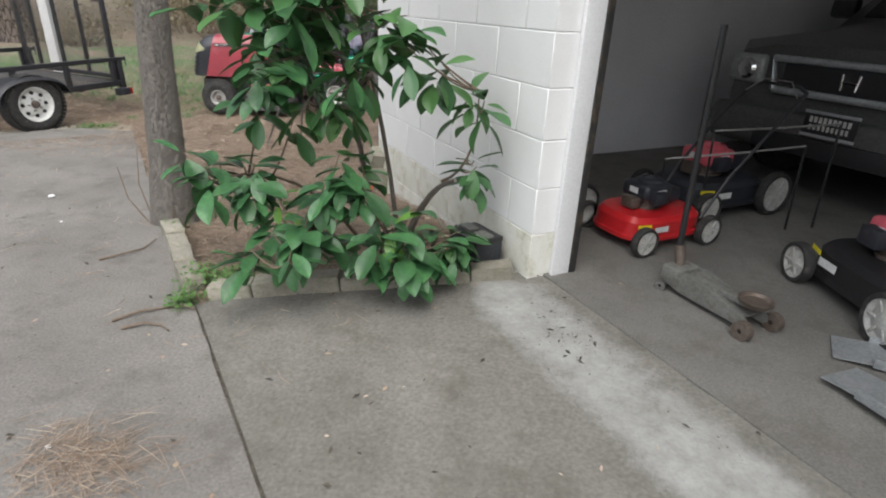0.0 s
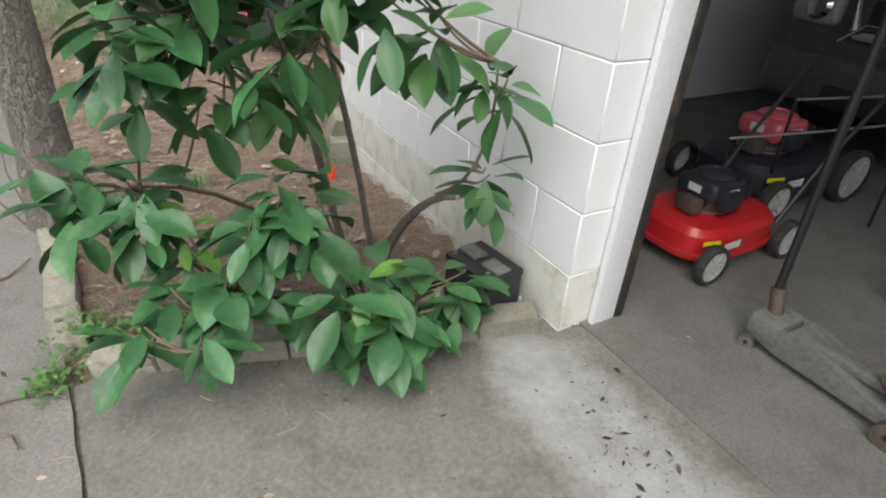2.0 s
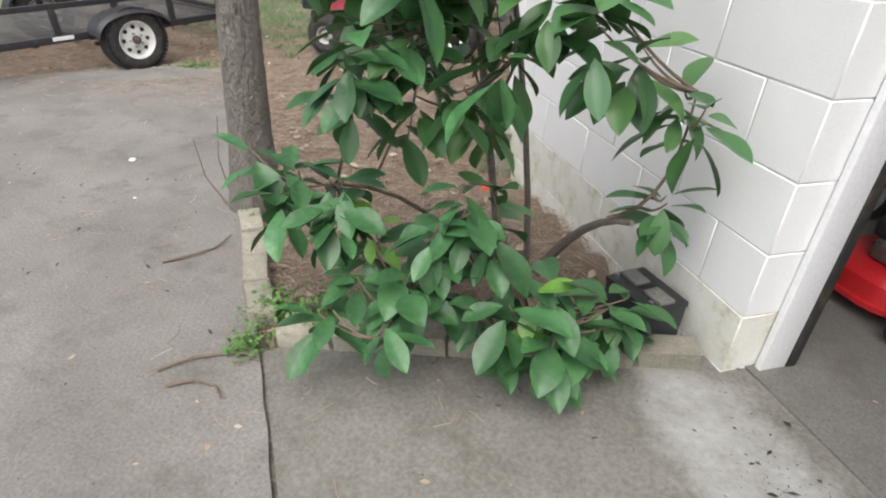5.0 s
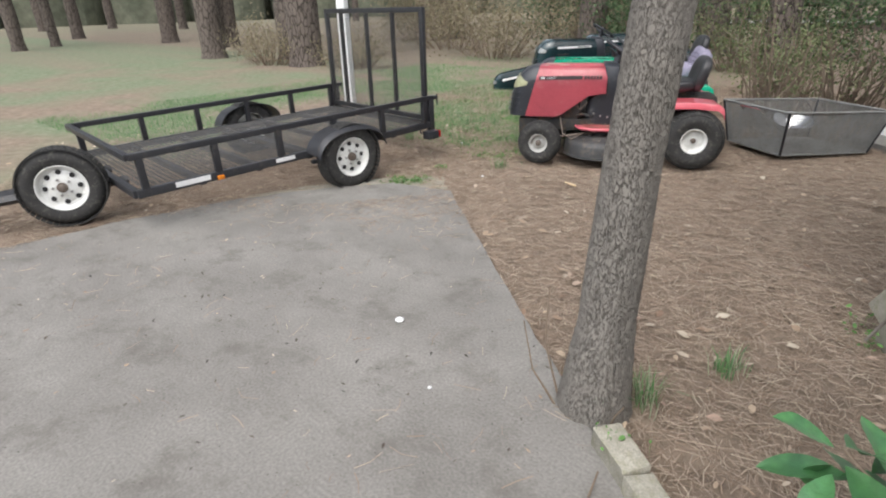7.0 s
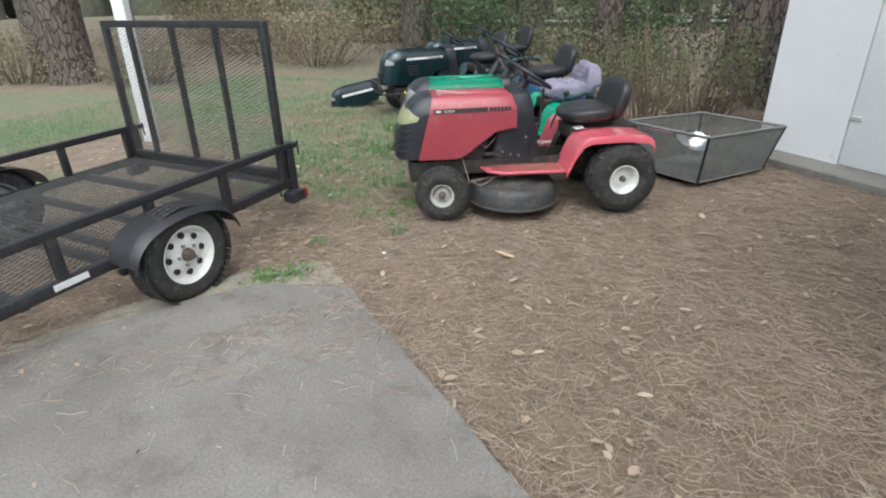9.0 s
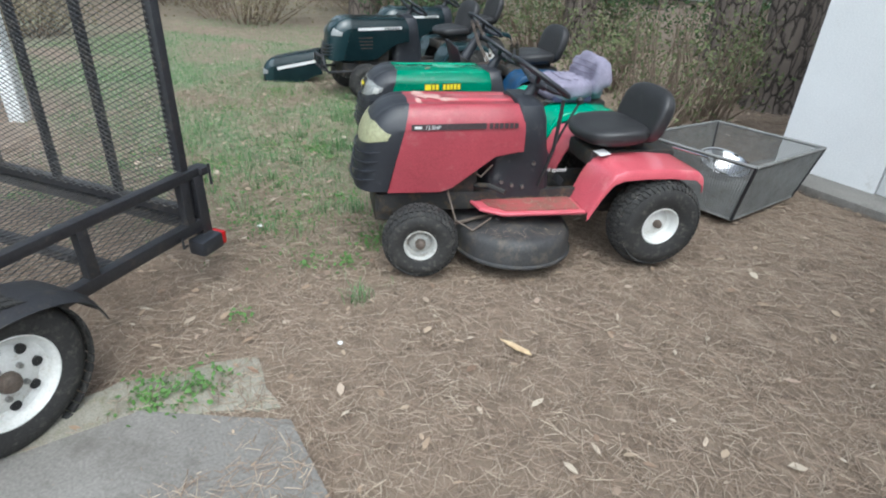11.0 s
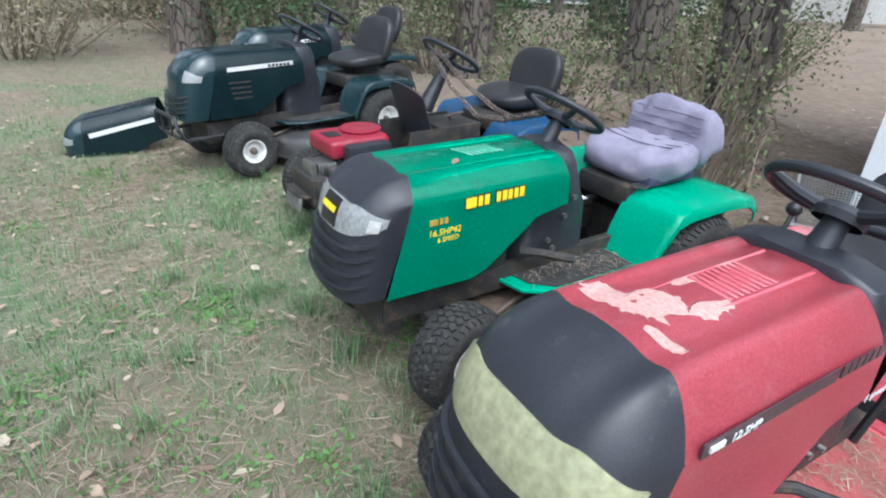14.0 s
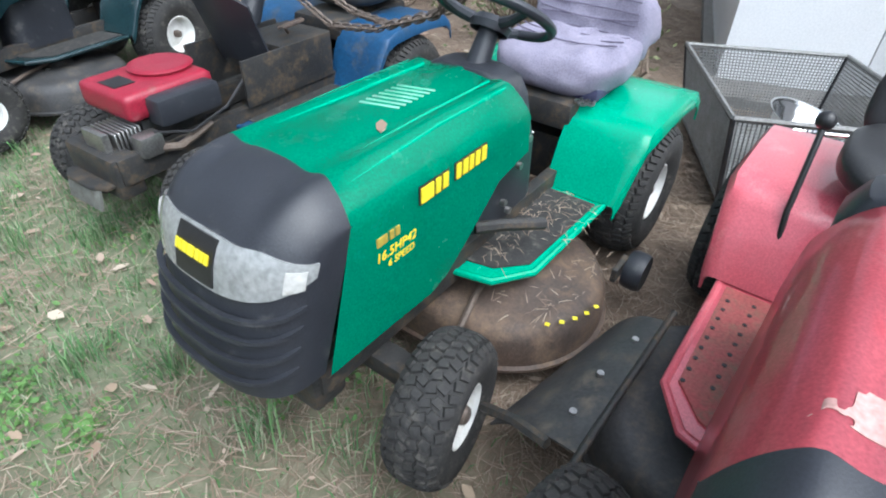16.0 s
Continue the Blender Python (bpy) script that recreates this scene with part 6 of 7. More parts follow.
def parked_suv():
    car = thing("parked_suv", G @ pose(2.28, 1.02, 0), "dark grey sport utility vehicle parked nose out in the garage", "car")
    # x runs to the tail, y from 0 (near flank) to minus its width
    W = 1.82

    def ring(x, pts):
        half = [V(x, -W / 2 + W / 2 * y, z) for y, z in pts]
        return half + [V(x, -W / 2 - W / 2 * y, z) for y, z in pts[::-1]]
    secs = [ring(0.0, ((0.80, 0.35), (0.86, 0.55), (0.88, 0.80), (0.84, 0.92), (0.6, 0.97), (0.2, 0.98))), ring(0.12, ((0.92, 0.32), (0.97, 0.55), (0.97, 0.84), (0.92, 0.98), (0.6, 1.03), (0.2, 1.04))),
            ring(0.9, ((0.97, 0.30), (1, 0.55), (1, 0.88), (0.94, 1.05), (0.6, 1.10), (0.2, 1.12))), ring(1.15, ((0.97, 0.30), (1, 0.55), (1, 0.9), (0.95, 1.08), (0.6, 1.14), (0.2, 1.15))),
            ring(1.75, ((0.97, 0.30), (1, 0.55), (1, 0.95), (0.93, 1.15), (0.80, 1.60), (0.2, 1.70))), ring(4.2, ((0.97, 0.32), (1, 0.55), (1, 0.95), (0.93, 1.15), (0.82, 1.65), (0.2, 1.74))), ring(4.5, ((0.9, 0.4), (0.95, 0.55), (0.95, 0.95), (0.9, 1.1), (0.76, 1.55), (0.2, 1.62)))]
    body = part("body", loft(secs), "suv", car, sharp=25)
    part("windscreen", sheet(lambda u, v: (1.14 + 0.58 * u, -W / 2 + (0.76 - 0.06 * u) * W / 2 * (1 - 2 * v), 1.155 + 0.50 * u), 4, 8, 0.01), "glass_dark", car)
    part("bumper", box((0.22, 1.70, 0.26), (0.0, -W / 2, 0.46), bevel=0.07, seg=3), "suv", car)
    part("lower_intake", box((0.03, 0.95, 0.12), (-0.11, -W / 2, 0.40), bevel=0.02), "black", car)
    gr = part("grille", box((0.05, 0.86, 0.16), (-0.02, -W / 2, 0.79), bevel=0.02), "black", car)
    part("grille_frame", tube([(-0.045, -W / 2 + 0.46, 0.70), (-0.045, -W / 2 + 0.50, 0.89), (-0.045, -W / 2 - 0.50, 0.89), (-0.045, -W / 2 - 0.46, 0.70), (-0.045, -W / 2 + 0.46, 0.70)], 0.022), "ramp", gr)
    part("emblem", tube([(-0.055, -W / 2 + 0.05, 0.84), (-0.055, -W / 2 + 0.04, 0.75), (-0.055, -W / 2 + 0.04, 0.795), (-0.055, -W / 2 - 0.04, 0.795), (-0.055, -W / 2 - 0.04, 0.75), (-0.055, -W / 2 - 0.05, 0.84)], 0.009), "chrome", gr)
    for s in (1, -1):
        hl = part("headlamp", box((0.16, 0.26, 0.19), (0.03, -W / 2 + s * 0.70, 0.81), bevel=0.05, seg=3), "lens_clear", car)
        part("reflector", lathe([(0.07, 0.0), (0.05, 0.02), (0.0005, 0.025)], pose(-0.055, -W / 2 + s * 0.68, 0.81, 0, -90, 0), 20), "chrome", hl)
        part("mirror", box((0.10, 0.20, 0.15), (1.45, -W / 2 + s * 1.02, 1.22), bevel=0.04), "black", car)
        for x in (0.85, 3.55):
            wheel(car, (x, -W / 2 + s * 0.80, 0.34), 0.34, 0.21, 0.20, tread="road", rim_mat="rim_grey", out=s, cap=0.04)
    np_ = part("number_plate", box((0.008, 0.31, 0.155), (-0.125, -W / 2, 0.55), bevel=0.003), "black", car)
    for z in (0.618, 0.482):
        part("plate_frame", box((0.012, 0.32, 0.018), (-0.127, -W / 2, z), bevel=0.003), "ramp", np_)
    for k in range(9):
        part("plate_bar", box((0.004, 0.017, 0.034), (-0.131, -W / 2 + 0.112 - 0.028 * k, 0.575)), "rim_grey", np_)
        part("plate_bar", box((0.004, 0.015, 0.030), (-0.131, -W / 2 + 0.108 - 0.027 * k, 0.53)), "rim_grey", np_)


parked_suv()


# ---- woods and distance ----
def pine(at, r, h, seed):
    t = thing("pine_tree", pose(at[0], at[1], rise(*at) - 0.1), "tall pine with dark furrowed bark", "tree", "pines behind the yard")
    random.seed(seed)
    lx, ly = random.uniform(-0.25, 0.25), random.uniform(-0.25, 0.25)
    part("trunk", trunk_mesh([(0, 0, 0), (0, 0, 0.3), (lx * 0.2, ly * 0.2, h * 0.3), (lx, ly, h)], [r * 1.35, r * 1.08, r, r * 0.55], 20, 0.02, 5, 26, seed), "pine_plates", t)
    v, f = [], []
    for k in range(160):
        z = random.uniform(h * 0.72, h * 1.08)
        a, d = random.uniform(0, 6.28), random.uniform(0.2, 2.4)
        c = V(lx + d * math.cos(a), ly + d * math.sin(a), z)
        for j in range(5):
            q = V(random.uniform(-1, 1), random.uniform(-1, 1), random.uniform(-0.5, 0.7)) * 0.4
            o = len(v)
            n = V(random.uniform(-1, 1), random.uniform(-1, 1), random.uniform(-1, 1)) * 0.12
            v += [tuple(c), tuple(c + q + n), tuple(c + q - n)]
            f.append((o, o + 1, o + 2))
    me = bpy.data.meshes.new("crown")
    me.from_pydata(v, [], f)
    me.materials.append(M["shrub_mix"])
    ob = new("crown", me)
    ob.parent = t
    ob["kind"] = "stuff"


PINES = [((-6.0, 16.8), 0.30), ((-3.9, 19.4), 0.34), ((0.6, 14.6), 0.28), ((1.9, 20.5), 0.30), ((-1.6, 15.4), 0.24), ((-13.2, 13.2), 0.42), ((-11.4, 12.2), 0.36), ((-15.5, 12.0), 0.30), ((-9.0, 22), 0.26),
         ((3.6, 17.5), 0.26), ((5.5, 22), 0.3), ((0.9, 12.8), 0.26)]
for k, (at, r) in enumerate(PINES):
    pine(at, r, 11 + (k * 7) % 5, k)
random.seed(21)
for k in range(52):
    a, d = math.radians(random.uniform(58, 178)), random.uniform(20, 46)
    pine((-1 + d * math.cos(a), 5 + d * math.sin(a)), random.uniform(0.14, 0.30), random.uniform(11, 16), 100 + k)


def thicket(at, size, n, material, leaf, label, seed, twigs=60, kind="shrub"):
    """A loose shrub: bent twigs and many small leaves with gaps between them."""
    rng = np.random.default_rng(seed)
    sh = thing("shrub", pose(at[0], at[1], rise(*at)), label, kind, "shrubs at the wood's edge")
    bm = bmesh.new()
    tips = []
    for k in range(twigs):
        a = rng.uniform(0, 6.28)
        d = rng.uniform(0.1, 1) ** 0.6
        tip = V(size[0] * d * math.cos(a), size[1] * d * math.sin(a), size[2] * rng.uniform(0.35, 1.0) * (1.1 - 0.5 * d * d))
        root = V(tip.x * 0.35 + rng.normal() * 0.05, tip.y * 0.35, -0.05)
        mid = (root + tip) / 2 + V(rng.normal() * 0.1, rng.normal() * 0.1, 0.1)
        tube([root, mid, tip], 0.011, bm, 4, 0.003)
        tips += [mid, tip, (mid + tip) / 2]
    part("twig_mass", bm, "twig", sh, smooth=False)["kind"] = "stuff"
    c = np.array([tips[i] for i in rng.integers(0, len(tips), n)]) + rng.normal(0, 1, (n, 3)) * np.array(size) * 0.13
    c[:, 2] = np.maximum(c[:, 2], 0.03)
    d1 = rng.normal(0, 1, (n, 3))
    d1 /= np.linalg.norm(d1, axis=1)[:, None]
    d2 = np.cross(d1, rng.normal(0, 1, (n, 3)))
    d2 /= np.linalg.norm(d2, axis=1)[:, None]
    s = leaf * rng.uniform(0.6, 1.3, (n, 1))
    q = np.stack([c - d1 * s, c + d2 * s * 0.45, c + d1 * s, c - d2 * s * 0.45], 1).reshape(-1, 3)
    me = bpy.data.meshes.new("leaves")
    me.from_pydata(q.tolist(), [], np.arange(4 * n).reshape(-1, 4).tolist())
    me.materials.append(M[material])
    ob = new("leaves", me)
    ob.parent = sh
    ob["kind"] = "stuff"


for k, (at, size, n, mt, lf, lab) in enumerate((
    ((-0.68, 10.40), (0.42, 0.40, 1.35), 650, "shrub_mix", 0.022, "twiggy evergreen shrub behind the mowers"),
    ((-0.15, 11.6), (0.75, 0.65, 1.35), 1000, "shrub_mix", 0.026, "twiggy evergreen shrub behind the mowers"),
    ((-1.0, 13.0), (0.9, 0.9, 1.1), 2200, "shrub_mix", 0.028, "low green shrub under the pines"),
    ((0.9, 13.2), (1.0, 0.8, 1.3), 2200, "shrub_mix", 0.03, "low green shrub under the pines"),
    ((-2.2, 15.6), (1.2, 0.9, 1.5), 2600, "shrub_mix", 0.032, "low green shrub under the pines"),
    ((-5.0, 19.0), (1.4, 1.2, 1.9), 2600, "shrub_mix", 0.035, "low green shrub under the pines"),
    ((-8.4, 16.0), (2.2, 1.4, 2.0), 5200, "dry_mix", 0.035, "pale leafless brushy thicket"),
    ((-11.0, 17.5), (2.4, 1.5, 2.2), 5200, "dry_mix", 0.035, "pale leafless brushy thicket"),
    ((-6.6, 18.8), (1.9, 1.4, 2.0), 4200, "dry_mix", 0.035, "pale leafless brushy thicket"),
    ((-12.6, 11.9), (1.5, 1.0, 1.2), 3000, "dry_mix", 0.03, "dry brown brush round the pines"),
    ((-9.8, 12.4), (1.2, 0.8, 1.0), 2400, "dry_mix", 0.03, "dry brown brush round the pines"),
    ((-4.6, 16.6), (1.5, 1.1, 2.6), 5200, "evergreen", 0.045, "dense dark evergreen shrub under the pines"),
    ((-1.6, 18.2), (1.8, 1.2, 2.8), 5200, "evergreen", 0.05, "dense dark evergreen shrub under the pines"),
    ((1.6, 17.0), (1.6, 1.2, 2.4), 5200, "evergreen", 0.045, "dense dark evergreen shrub under the pines"),
    ((-14.5, 20.0), (2.4, 1.4, 2.6), 5200, "dry_mix", 0.045, "pale leafless brushy thicket"),
    ((-9.0, 22.0), (2.4, 1.4, 3.0), 5200, "evergreen", 0.055, "dense dark evergreen shrub under the pines"),
    ((2.6, 15.5), (1.4, 1.0, 1.6), 2600, "shrub_mix", 0.032, "low green shrub under the pines"),
)):
    thicket(at, size, n, mt, lf, lab, k)

# pale far woods behind all, and a road with a fence
bm = bmesh.new()
for k in range(90):
    a = math.radians(40 + 170 * k / 90)
    d = 62 + 4 * math.sin(k * 1.7)
    c = V(-1 + d * math.cos(a), 5 + d * math.sin(a), 0)
    h = 8.0 + 5 * abs(noise.noise(V(k * 0.4, 0, 0))) * 2
    secs = []
    for z, r in ((-0.5, 2.6), (h * 0.5, 2.9), (h * 0.85, 2.0), (h, 0.5)):
        secs.append([c + V(r * math.cos(q) * (1 + 0.25 * noise.noise(V(q, z, k))), r * math.sin(q), z) for q in np.linspace(0, 6.28, 12)[:-1]])
    loft(secs, bm)
tagged(part("backdrop", bm, "distance"), "hazy far line of woods", "backdrop", kind="stuff")
road = part("road", sheet(lambda u, v: (-20 + 70 * u, 33 - 6 * u + 4 * v, 0.36), 20, 2, 0.03), "road", smooth=False)
tagged(road, "grey asphalt road beyond the trees", "road", kind="structure")
kerb = part("road_verge", sheet(lambda u, v: (-20 + 70 * u, 31.4 - 6 * u + 1.0 * v, 0.42), 20, 2, 0.06), "chalk", smooth=False)
tagged(kerb, "pale concrete verge along the road", "road", kind="structure")
fence = thing("far_fence", pose(4.0, 26.0, 0.3, 0, 0, -8), "grey wooden board fence beyond the trees", "fence")
for k in range(60):
    part("board", box((0.14, 0.02, 1.5), (0.15 * k, 0, 0.75)), "rim_grey", fence, smooth=False) if k == 0 else None
first = fence.children[0]
for k in range(1, 60):
    ob = new("board", first.data)
    ob.parent = fence
    ob.location = (0.15 * k, 0, 0)


# ---- straw, grass and litter ----
def scatter(n, x0, x1, y0, y1, keep, seed):
    rng = np.random.default_rng(seed)
    x, y = rng.uniform(x0, x1, n), rng.uniform(y0, y1, n)
    ok = np.array([keep(a, b, rng) for a, b in zip(x, y)])
    return x[ok], y[ok], rng


def near_things(x, y):
    q = GI @ V(x, y, 0)
    return q.x > -0.02 and q.y < 2.0


def needles():
    def keep(x, y, rng):
        if on_slab(x, y):
            return rng.random() < 0.012 + 0.5 * max(0.0, min(1.0, (y - 5.2 + 0.35 * (-2.0 - x)) / 0.9)) ** 2
        if near_things(x, y):
            return False
        g = grassy(x, y)
        far = min(1, 7 / max(1, math.hypot(x + 1.2, y - 6)) ** 1.2)
        return rng.random() < (1 - 0.75 * g) * far
    x, y, rng = scatter(270000, -5.6, 1.6, 3.7, 13.5, keep, 3)
    n = len(x)
    z = np.array([0.001 + ramp_z(a, b) if on_slab(a, b) else rise(a, b) for a, b in zip(x, y)]) + rng.uniform(0.001, 0.022, n) * np.array([0.15 if on_slab(a, b) else 1 for a, b in zip(x, y)])
    a = rng.uniform(0, 2 * math.pi, n)
    l = rng.uniform(0.035, 0.12, n)
    bend = rng.normal(0, 0.35, n)
    w = rng.uniform(0.0006, 0.0014, n)
    dz = rng.normal(0, 0.006, n)
    pts = []
    for f, off in ((-0.5, 0.0), (0.0, 1.0), (0.5, 0.0)):
        cx = x + l * f * np.cos(a) - bend * l * 0.3 * off * np.sin(a)
        cy = y + l * f * np.sin(a) + bend * l * 0.3 * off * np.cos(a)
        cz = z + dz * f * 2
        pts.append(np.stack([cx - w * np.sin(a), cy + w * np.cos(a), cz], 1))
        pts.append(np.stack([cx + w * np.sin(a), cy - w * np.cos(a), cz + 0.0012], 1))
    v = np.stack(pts, 1).reshape(-1, 3)
    b = np.arange(n)[:, None] * 6
    f = np.concatenate([b + np.array([0, 1, 3, 2]), b + np.array([2, 3, 5, 4])])
    strands("pine_straw", v.tolist(), f.tolist(), "straw", "loose brown pine needles lying over the yard", "pine straw")


def blades():
    def keep(x, y, rng):
        if on_slab(x, y) or near_things(x, y):
            return False
        return rng.random() < grassy(x, y) ** 0.9 * min(1, 5 / max(1, math.hypot(x + 2.5, y - 8)))
    x, y, rng = scatter(200000, -9, -1.6, 5.5, 16, keep, 4)
    tufts = []
    tr = np.random.default_rng(8)
    for k in range(130):
        tx, ty = tr.uniform(-4.6, -2.3), tr.uniform(7.6, 11)
        tufts.append((tx, ty, 26, tr.uniform(0.06, 0.13)))
    for tx, ty, hh in ((-3.15, 10.0, 0.14), (-2.85, 9.45, 0.17), (-2.95, 9.2, 0.15), (-3.2, 9.3, 0.14), (-3.35, 8.85, 0.13), (-2.75, 8.85, 0.15), (-0.05, 4.82, 0.22), (0.05, 4.95, 0.16), (-2.6, 8.2, 0.12), (-2.15, 7.25, 0.10), (0.25, 5.3, 0.12)):
        tufts.append((tx, ty, 60, hh))
    tx = np.concatenate([tr.normal(t[0], 0.035, t[2]) for t in tufts])
    ty = np.concatenate([tr.normal(t[1], 0.035, t[2]) for t in tufts])
    th = np.concatenate([np.full(t[2], t[3]) for t in tufts]) * tr.uniform(0.6, 1.2, len(tx))
    h = np.concatenate([rng.uniform(0.015, 0.055, len(x)), th])
    x, y = np.concatenate([x, tx]), np.concatenate([y, ty])
    n = len(x)
    z = np.array([rise(a, b) for a, b in zip(x, y)])
    a, lean = rng.uniform(0, 6.28, n), rng.uniform(0.1, 0.9, n)
    w = rng.uniform(0.0012, 0.0028, n)
    dx, dy = np.cos(a), np.sin(a)
    p = [np.stack([x - w * dy, y + w * dx, z - 0.005], 1), np.stack([x + w * dy, y - w * dx, z - 0.005], 1),
         np.stack([x + 0.35 * lean * h * dx + w * 0.8 * dy, y + 0.35 * lean * h * dy - w * 0.8 * dx, z + h * 0.6], 1), np.stack([x + 0.35 * lean * h * dx - w * 0.8 * dy, y + 0.35 * lean * h * dy + w * 0.8 * dx, z + h * 0.6], 1),
         np.stack([x + lean * h * dx, y + lean * h * dy, z + h * (1.05 - 0.35 * lean)], 1)]
    v = np.stack(p, 1).reshape(-1, 3)
    b = np.arange(n)[:, None] * 5
    f = (b + np.array([0, 1, 2, 3])).tolist() + (b + np.array([3, 2, 4])).tolist()
    strands("grass", v.tolist(), f, "grass", "thin green and dry grass blades and tufts", "grass")


def flakes():
    def keep(x, y, rng):
        if near_things(x, y) and not on_slab(x, y):
            return False
        return rng.random() < (0.16 if on_slab(x, y) else 0.8)
    x, y, rng = scatter(5200, -7, 3.0, 2.2, 14, keep, 6)
    n = len(x)
    v, f = [], []
    for k in range(n):
        slab = on_slab(x[k], y[k])
        s = rng.uniform(0.006, 0.016) if slab else rng.uniform(0.008, 0.034)
        z = 0.004 + ramp_z(x[k], y[k]) if slab else rise(x[k], y[k]) + rng.uniform(0.012, 0.028)
        m = pose(x[k], y[k], z, rng.uniform(-14, 14), rng.uniform(-14, 14), rng.uniform(0, 360))
        asp = rng.uniform(0.3, 0.8)
        o = len(v)
        for px, py, pz in ((-1, 0, 0), (-0.35, asp * 0.8, 0.1), (0.4, asp * 0.7, 0.12), (1, 0.1, 0.05), (0.3, -asp * 0.8, 0.15), (-0.5, -asp * 0.6, 0.05)):
            v.append(tuple(m @ V(px * s, py * s, pz * s)))
        f.append(tuple(range(o, o + 6)))
    strands("leaf_litter", v, f, "litter", "small dead leaves, bark chips and twigs lying about", "litter")


def weeds():
    rng = np.random.default_rng(12)
    spots = [(0.66, 4.18, 0.10, 260, 0.10), (0.71, 4.01, 0.07, 140, 0.06), (0.82, 4.25, 0.16, 300, 0.10), (-2.62, 6.42, 0.12, 260, 0.05), (-2.50, 6.52, 0.10, 160, 0.05), (0.74, 5.91, 0.14, 220, 0.09), (-2.35, 7.55, 0.09, 90, 0.06),
             (-2.3, 7.85, 0.12, 120, 0.05), (-2.55, 7.5, 0.10, 70, 0.04), (-2.75, 8.35, 0.10, 90, 0.04), (-2.6, 6.95, 0.08, 50, 0.04), (0.10, 4.62, 0.05, 90, 0.10), (-3.3, 8.3, 0.3, 160, 0.03), (-3.5, 9.2, 0.4, 200, 0.03), (-2.55, 9.0, 0.15, 120, 0.05)]
    for k in range(70):
        spots.append((rng.uniform(-4.8, -2.45), rng.uniform(7.6, 11.2), rng.uniform(0.08, 0.3), int(rng.uniform(30, 110)), 0.022))
    v, f = [], []
    for cx, cy, sp, n, h in spots:
        for k in range(n):
            x, y = rng.normal(cx, sp * 0.5), rng.normal(cy, sp * 0.5)
            z = max(rise(x, y), ramp_z(x, y) if on_slab(x, y) else -1) + rng.uniform(0.004, h)
            s = rng.uniform(0.006, 0.014)
            m = pose(x, y, z, rng.uniform(-40, 40), rng.uniform(-40, 40), rng.uniform(0, 360))
            o = len(v)
            v += [tuple(m @ V(px * s, py * s, 0)) for px, py in ((-1, 0), (-0.2, 0.6), (0.7, 0.45), (1, 0), (0.7, -0.45), (-0.2, -0.6))]
            f.append(tuple(range(o, o + 6)))
            if k % 4 == 0:
                o = len(v)
                v += [(x - 0.001, y, z), (x + 0.001, y, z), (x + 0.001 + rng.normal(0, 0.01), y + rng.normal(0, 0.01), z - h)]
                f.append((o, o + 1, o + 2))
    strands("weeds", v, f, "weed", "small bright green weeds in the cracks and straw", "weeds")


def dry_heap():
    """A loose heap of dry grass stalks on the concrete."""
    rng = np.random.default_rng(41)
    v, f = [], []
    for k in range(420):
        c = V(rng.normal(HEAP[0], 0.11), rng.normal(HEAP[1], 0.07), 0.004 + rng.uniform(0, 0.02))
        a, l = rng.normal(0.6, 0.9), rng.uniform(0.05, 0.16)
        d, w = V(math.cos(a), math.sin(a), rng.normal(0, 0.05)) * l, V(-math.sin(a), math.cos(a), 0) * 0.0012
        o = len(v)
        v += [tuple(p) for p in (c - w, c + w, c + d * 0.5 + w + V(0, 0, 0.004), c + d * 0.5 - w + V(0, 0, 0.004), c + d)]
        f += [(o, o + 1, o + 2, o + 3), (o + 3, o + 2, o + 4)]
    strands("dry_stalks", v, f, "straw", "loose heap of dry grass stalks on the concrete", "dry grass")


HEAP = (1.08, 3.18)
dry_heap()
needles()
blades()
flakes()
weeds()
for k, pts in enumerate((((0.55, 3.79), (0.60, 3.88), (0.66, 3.95), (0.73, 3.99), (0.79, 3.99)), ((0.02, 4.20), (0.08, 4.28), (0.11, 4.39), (0.09, 4.50)), ((0.63, 3.76), (0.69, 3.82), (0.76, 3.84), (0.82, 3.81)))):
    ob = part("fallen_twig", tube([(x, y, 0.008 + 0.008 * (i % 2)) for i, (x, y) in enumerate(pts)], 0.006, seg=6, r2=0.003), "twig")
    tagged(ob, "thin dry twig lying on the concrete", "twig", "fallen twigs")
chip = part("wood_chip", plate([(0, 0), (0.05, 0.018), (0.14, 0.022), (0.17, 0.005), (0.10, -0.01)], 0, 0.008, bevel=0.002), mat("fresh_wood", (0.62, 0.48, 0.31), (0.5, 0.37, 0.22), 0.8))
chip.matrix_world = pose(-1.46, 7.14, 0.008, 2, -3, -30)
tagged(chip, "pale split wood chip on the straw", "wood chip")
for k, (x, y, s) in enumerate(((-1.035, 4.785, 0.022), (-3.0, 7.76, 0.014), (-2.1, 6.9, 0.012), (0.95, 3.2, 0.010), (-0.6, 4.5, 0.009))):
    ob = part("white_pebble", lathe([(0.0005, 0), (s * 0.8, 0), (s, s * 0.35), (s * 0.6, s * 0.7), (0.0005, s * 0.75)], pose(0, 0, 0, 0, 0, 30 * k), 9), "white")
    ob.matrix_world = pose(x, y, 0.001 if on_slab(x, y) else 0.006)
    tagged(ob, "small white pebble on the ground", "pebble", "white pebbles")


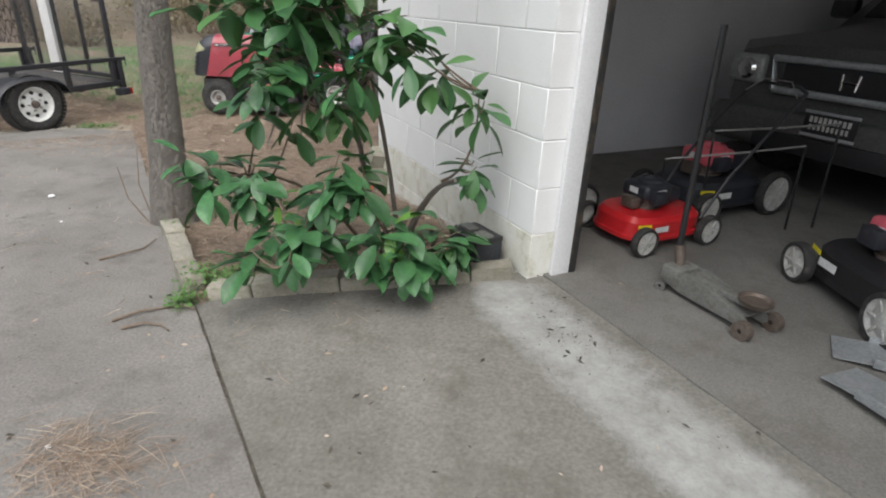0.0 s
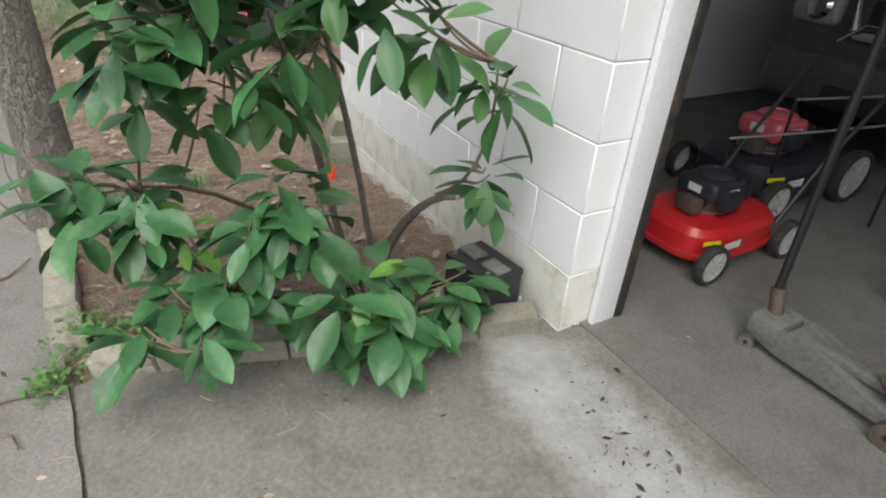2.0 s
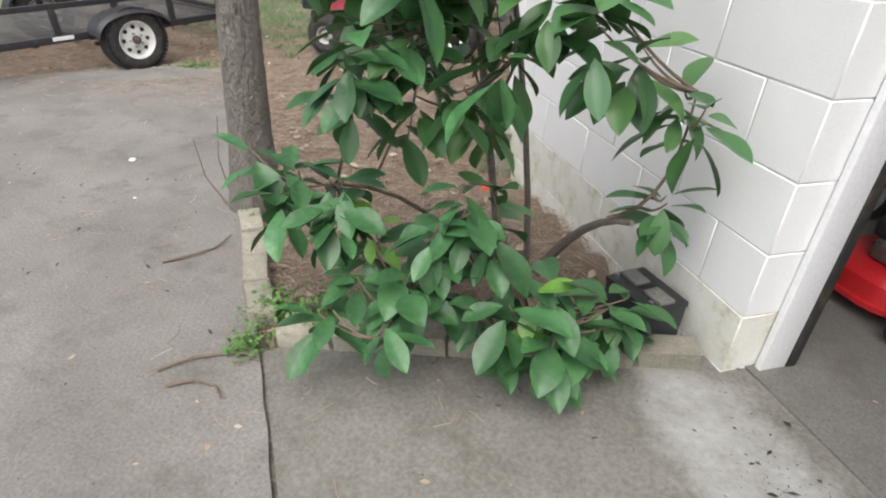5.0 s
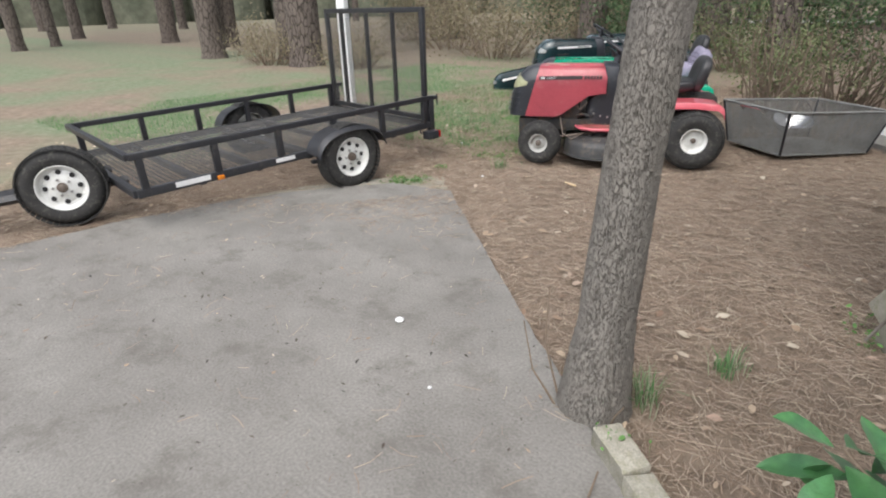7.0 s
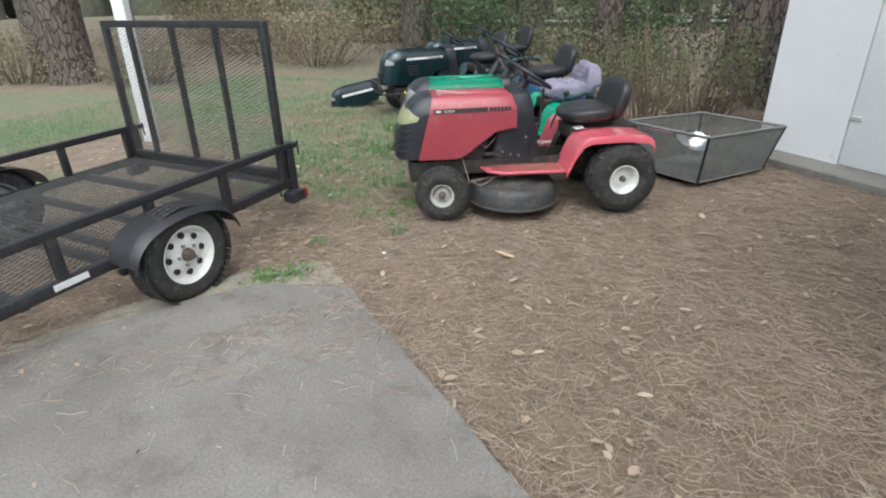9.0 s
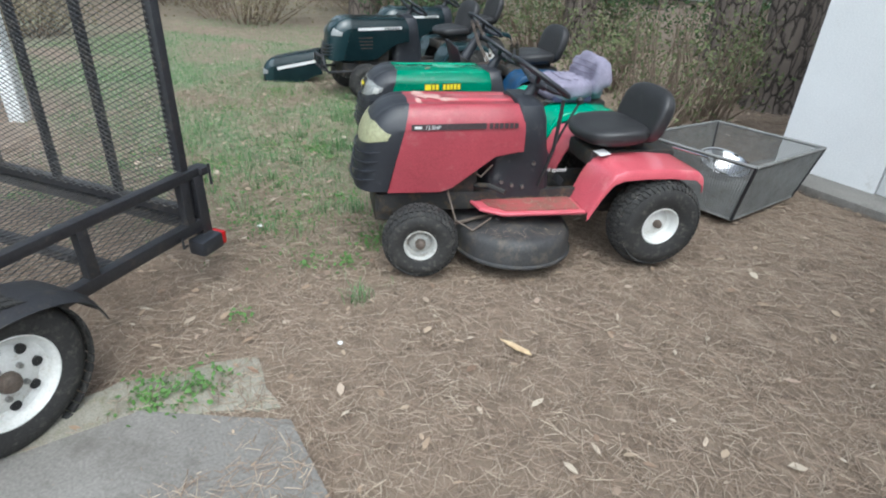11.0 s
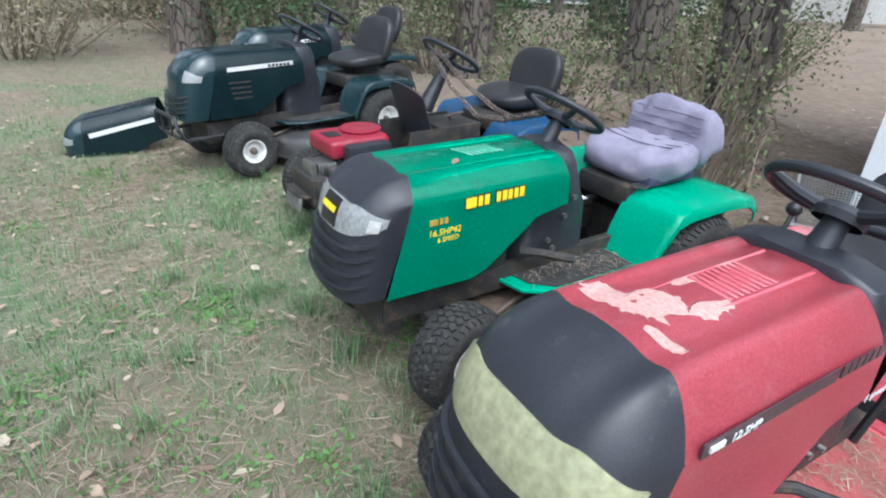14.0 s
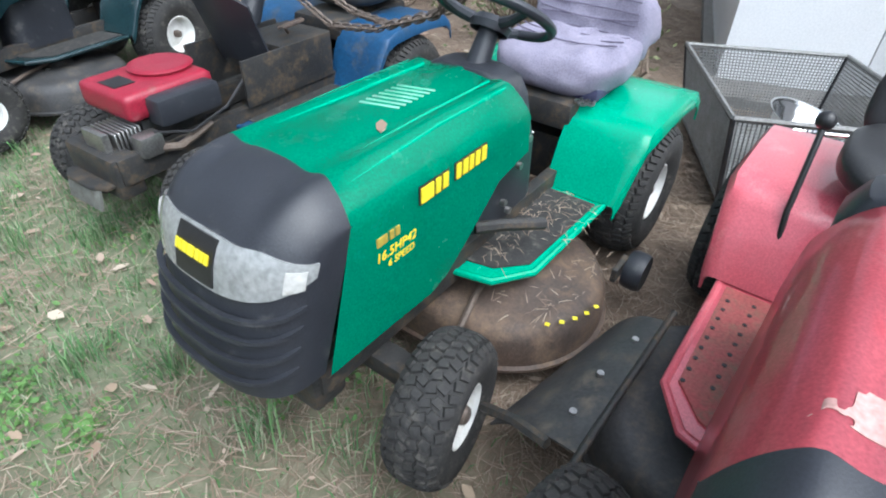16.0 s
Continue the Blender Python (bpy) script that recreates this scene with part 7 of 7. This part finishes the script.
def clippings():
    """Dry cuttings caught on the footrests and decks."""
    rng = np.random.default_rng(21)
    v, f = [], []
    for at, deg, n in (((-1.066, 8.425), 206.7, 1.2), ((-1.451, 9.485), 208.4, 1.3)):
        mm = turned(at, deg)
        for x0, x1, y0, y1, z, count in ((0.32, 0.80, 0.15, 0.26, 0.318, 90), (0.34, 0.60, 0.24, 0.36, 0.318, 40), (0.45, 0.80, 0.36, 0.46, 0.226, 30), (0.70, 0.86, 0.25, 0.42, 0.226, 14)):
            for k in range(int(count * n)):
                a, l, w = rng.uniform(0, 6.28), rng.uniform(0.015, 0.055), 0.0011
                c = V(rng.uniform(x0, x1), rng.uniform(y0, y1), z + rng.uniform(0, 0.012))
                d, s = V(math.cos(a), math.sin(a), rng.normal(0, 0.06)) * l, V(-math.sin(a), math.cos(a), 0) * w
                o = len(v)
                v += [tuple(mm @ p) for p in (c - s, c + s, c + d * 0.5 + s + V(0, 0, 0.003), c + d * 0.5 - s + V(0, 0, 0.003), c + d)]
                f += [(o, o + 1, o + 2, o + 3), (o + 3, o + 2, o + 4)]
    strands("grass_clippings", v, f, "straw", "dry grass cuttings caught on footrests and decks", "clippings")


clippings()


def debris():
    """Dark bits swept together before the door, along the wall's foot and strewn thinly over the slabs."""
    rng = np.random.default_rng(31)
    v, f = [], []
    for k in range(1900):
        if k < 150:
            p = G @ V(rng.normal(-0.10, 0.07), rng.normal(-0.46, 0.12), 0)
        elif k < 240:
            p = G @ V(rng.normal(-0.05, 0.05), rng.uniform(-1.9, 0.1), 0)
        else:
            p = V(rng.uniform(-3.0, 2.4), rng.uniform(2.2, 5.2), 0)
        if not on_slab(p.x, p.y):
            continue
        m = pose(p.x, p.y, ramp_z(p.x, p.y) + 0.004, rng.uniform(-20, 20), rng.uniform(-20, 20), rng.uniform(0, 360))
        s = rng.uniform(0.002, 0.005) * (1 + 2.2 * (rng.random() < 0.12))
        o = len(v)
        v += [tuple(m @ V(px * s, py * s, pz * s)) for px, py, pz in ((-1, 0, 0), (0, 0.45, 0.1), (1.3, 0.1, 0), (0.2, -0.4, 0.2))]
        f.append(tuple(range(o, o + 4)))
    strands("door_debris", v, f, "debris", "dark crumbs and bits of leaf strewn over the concrete", "litter")


debris()
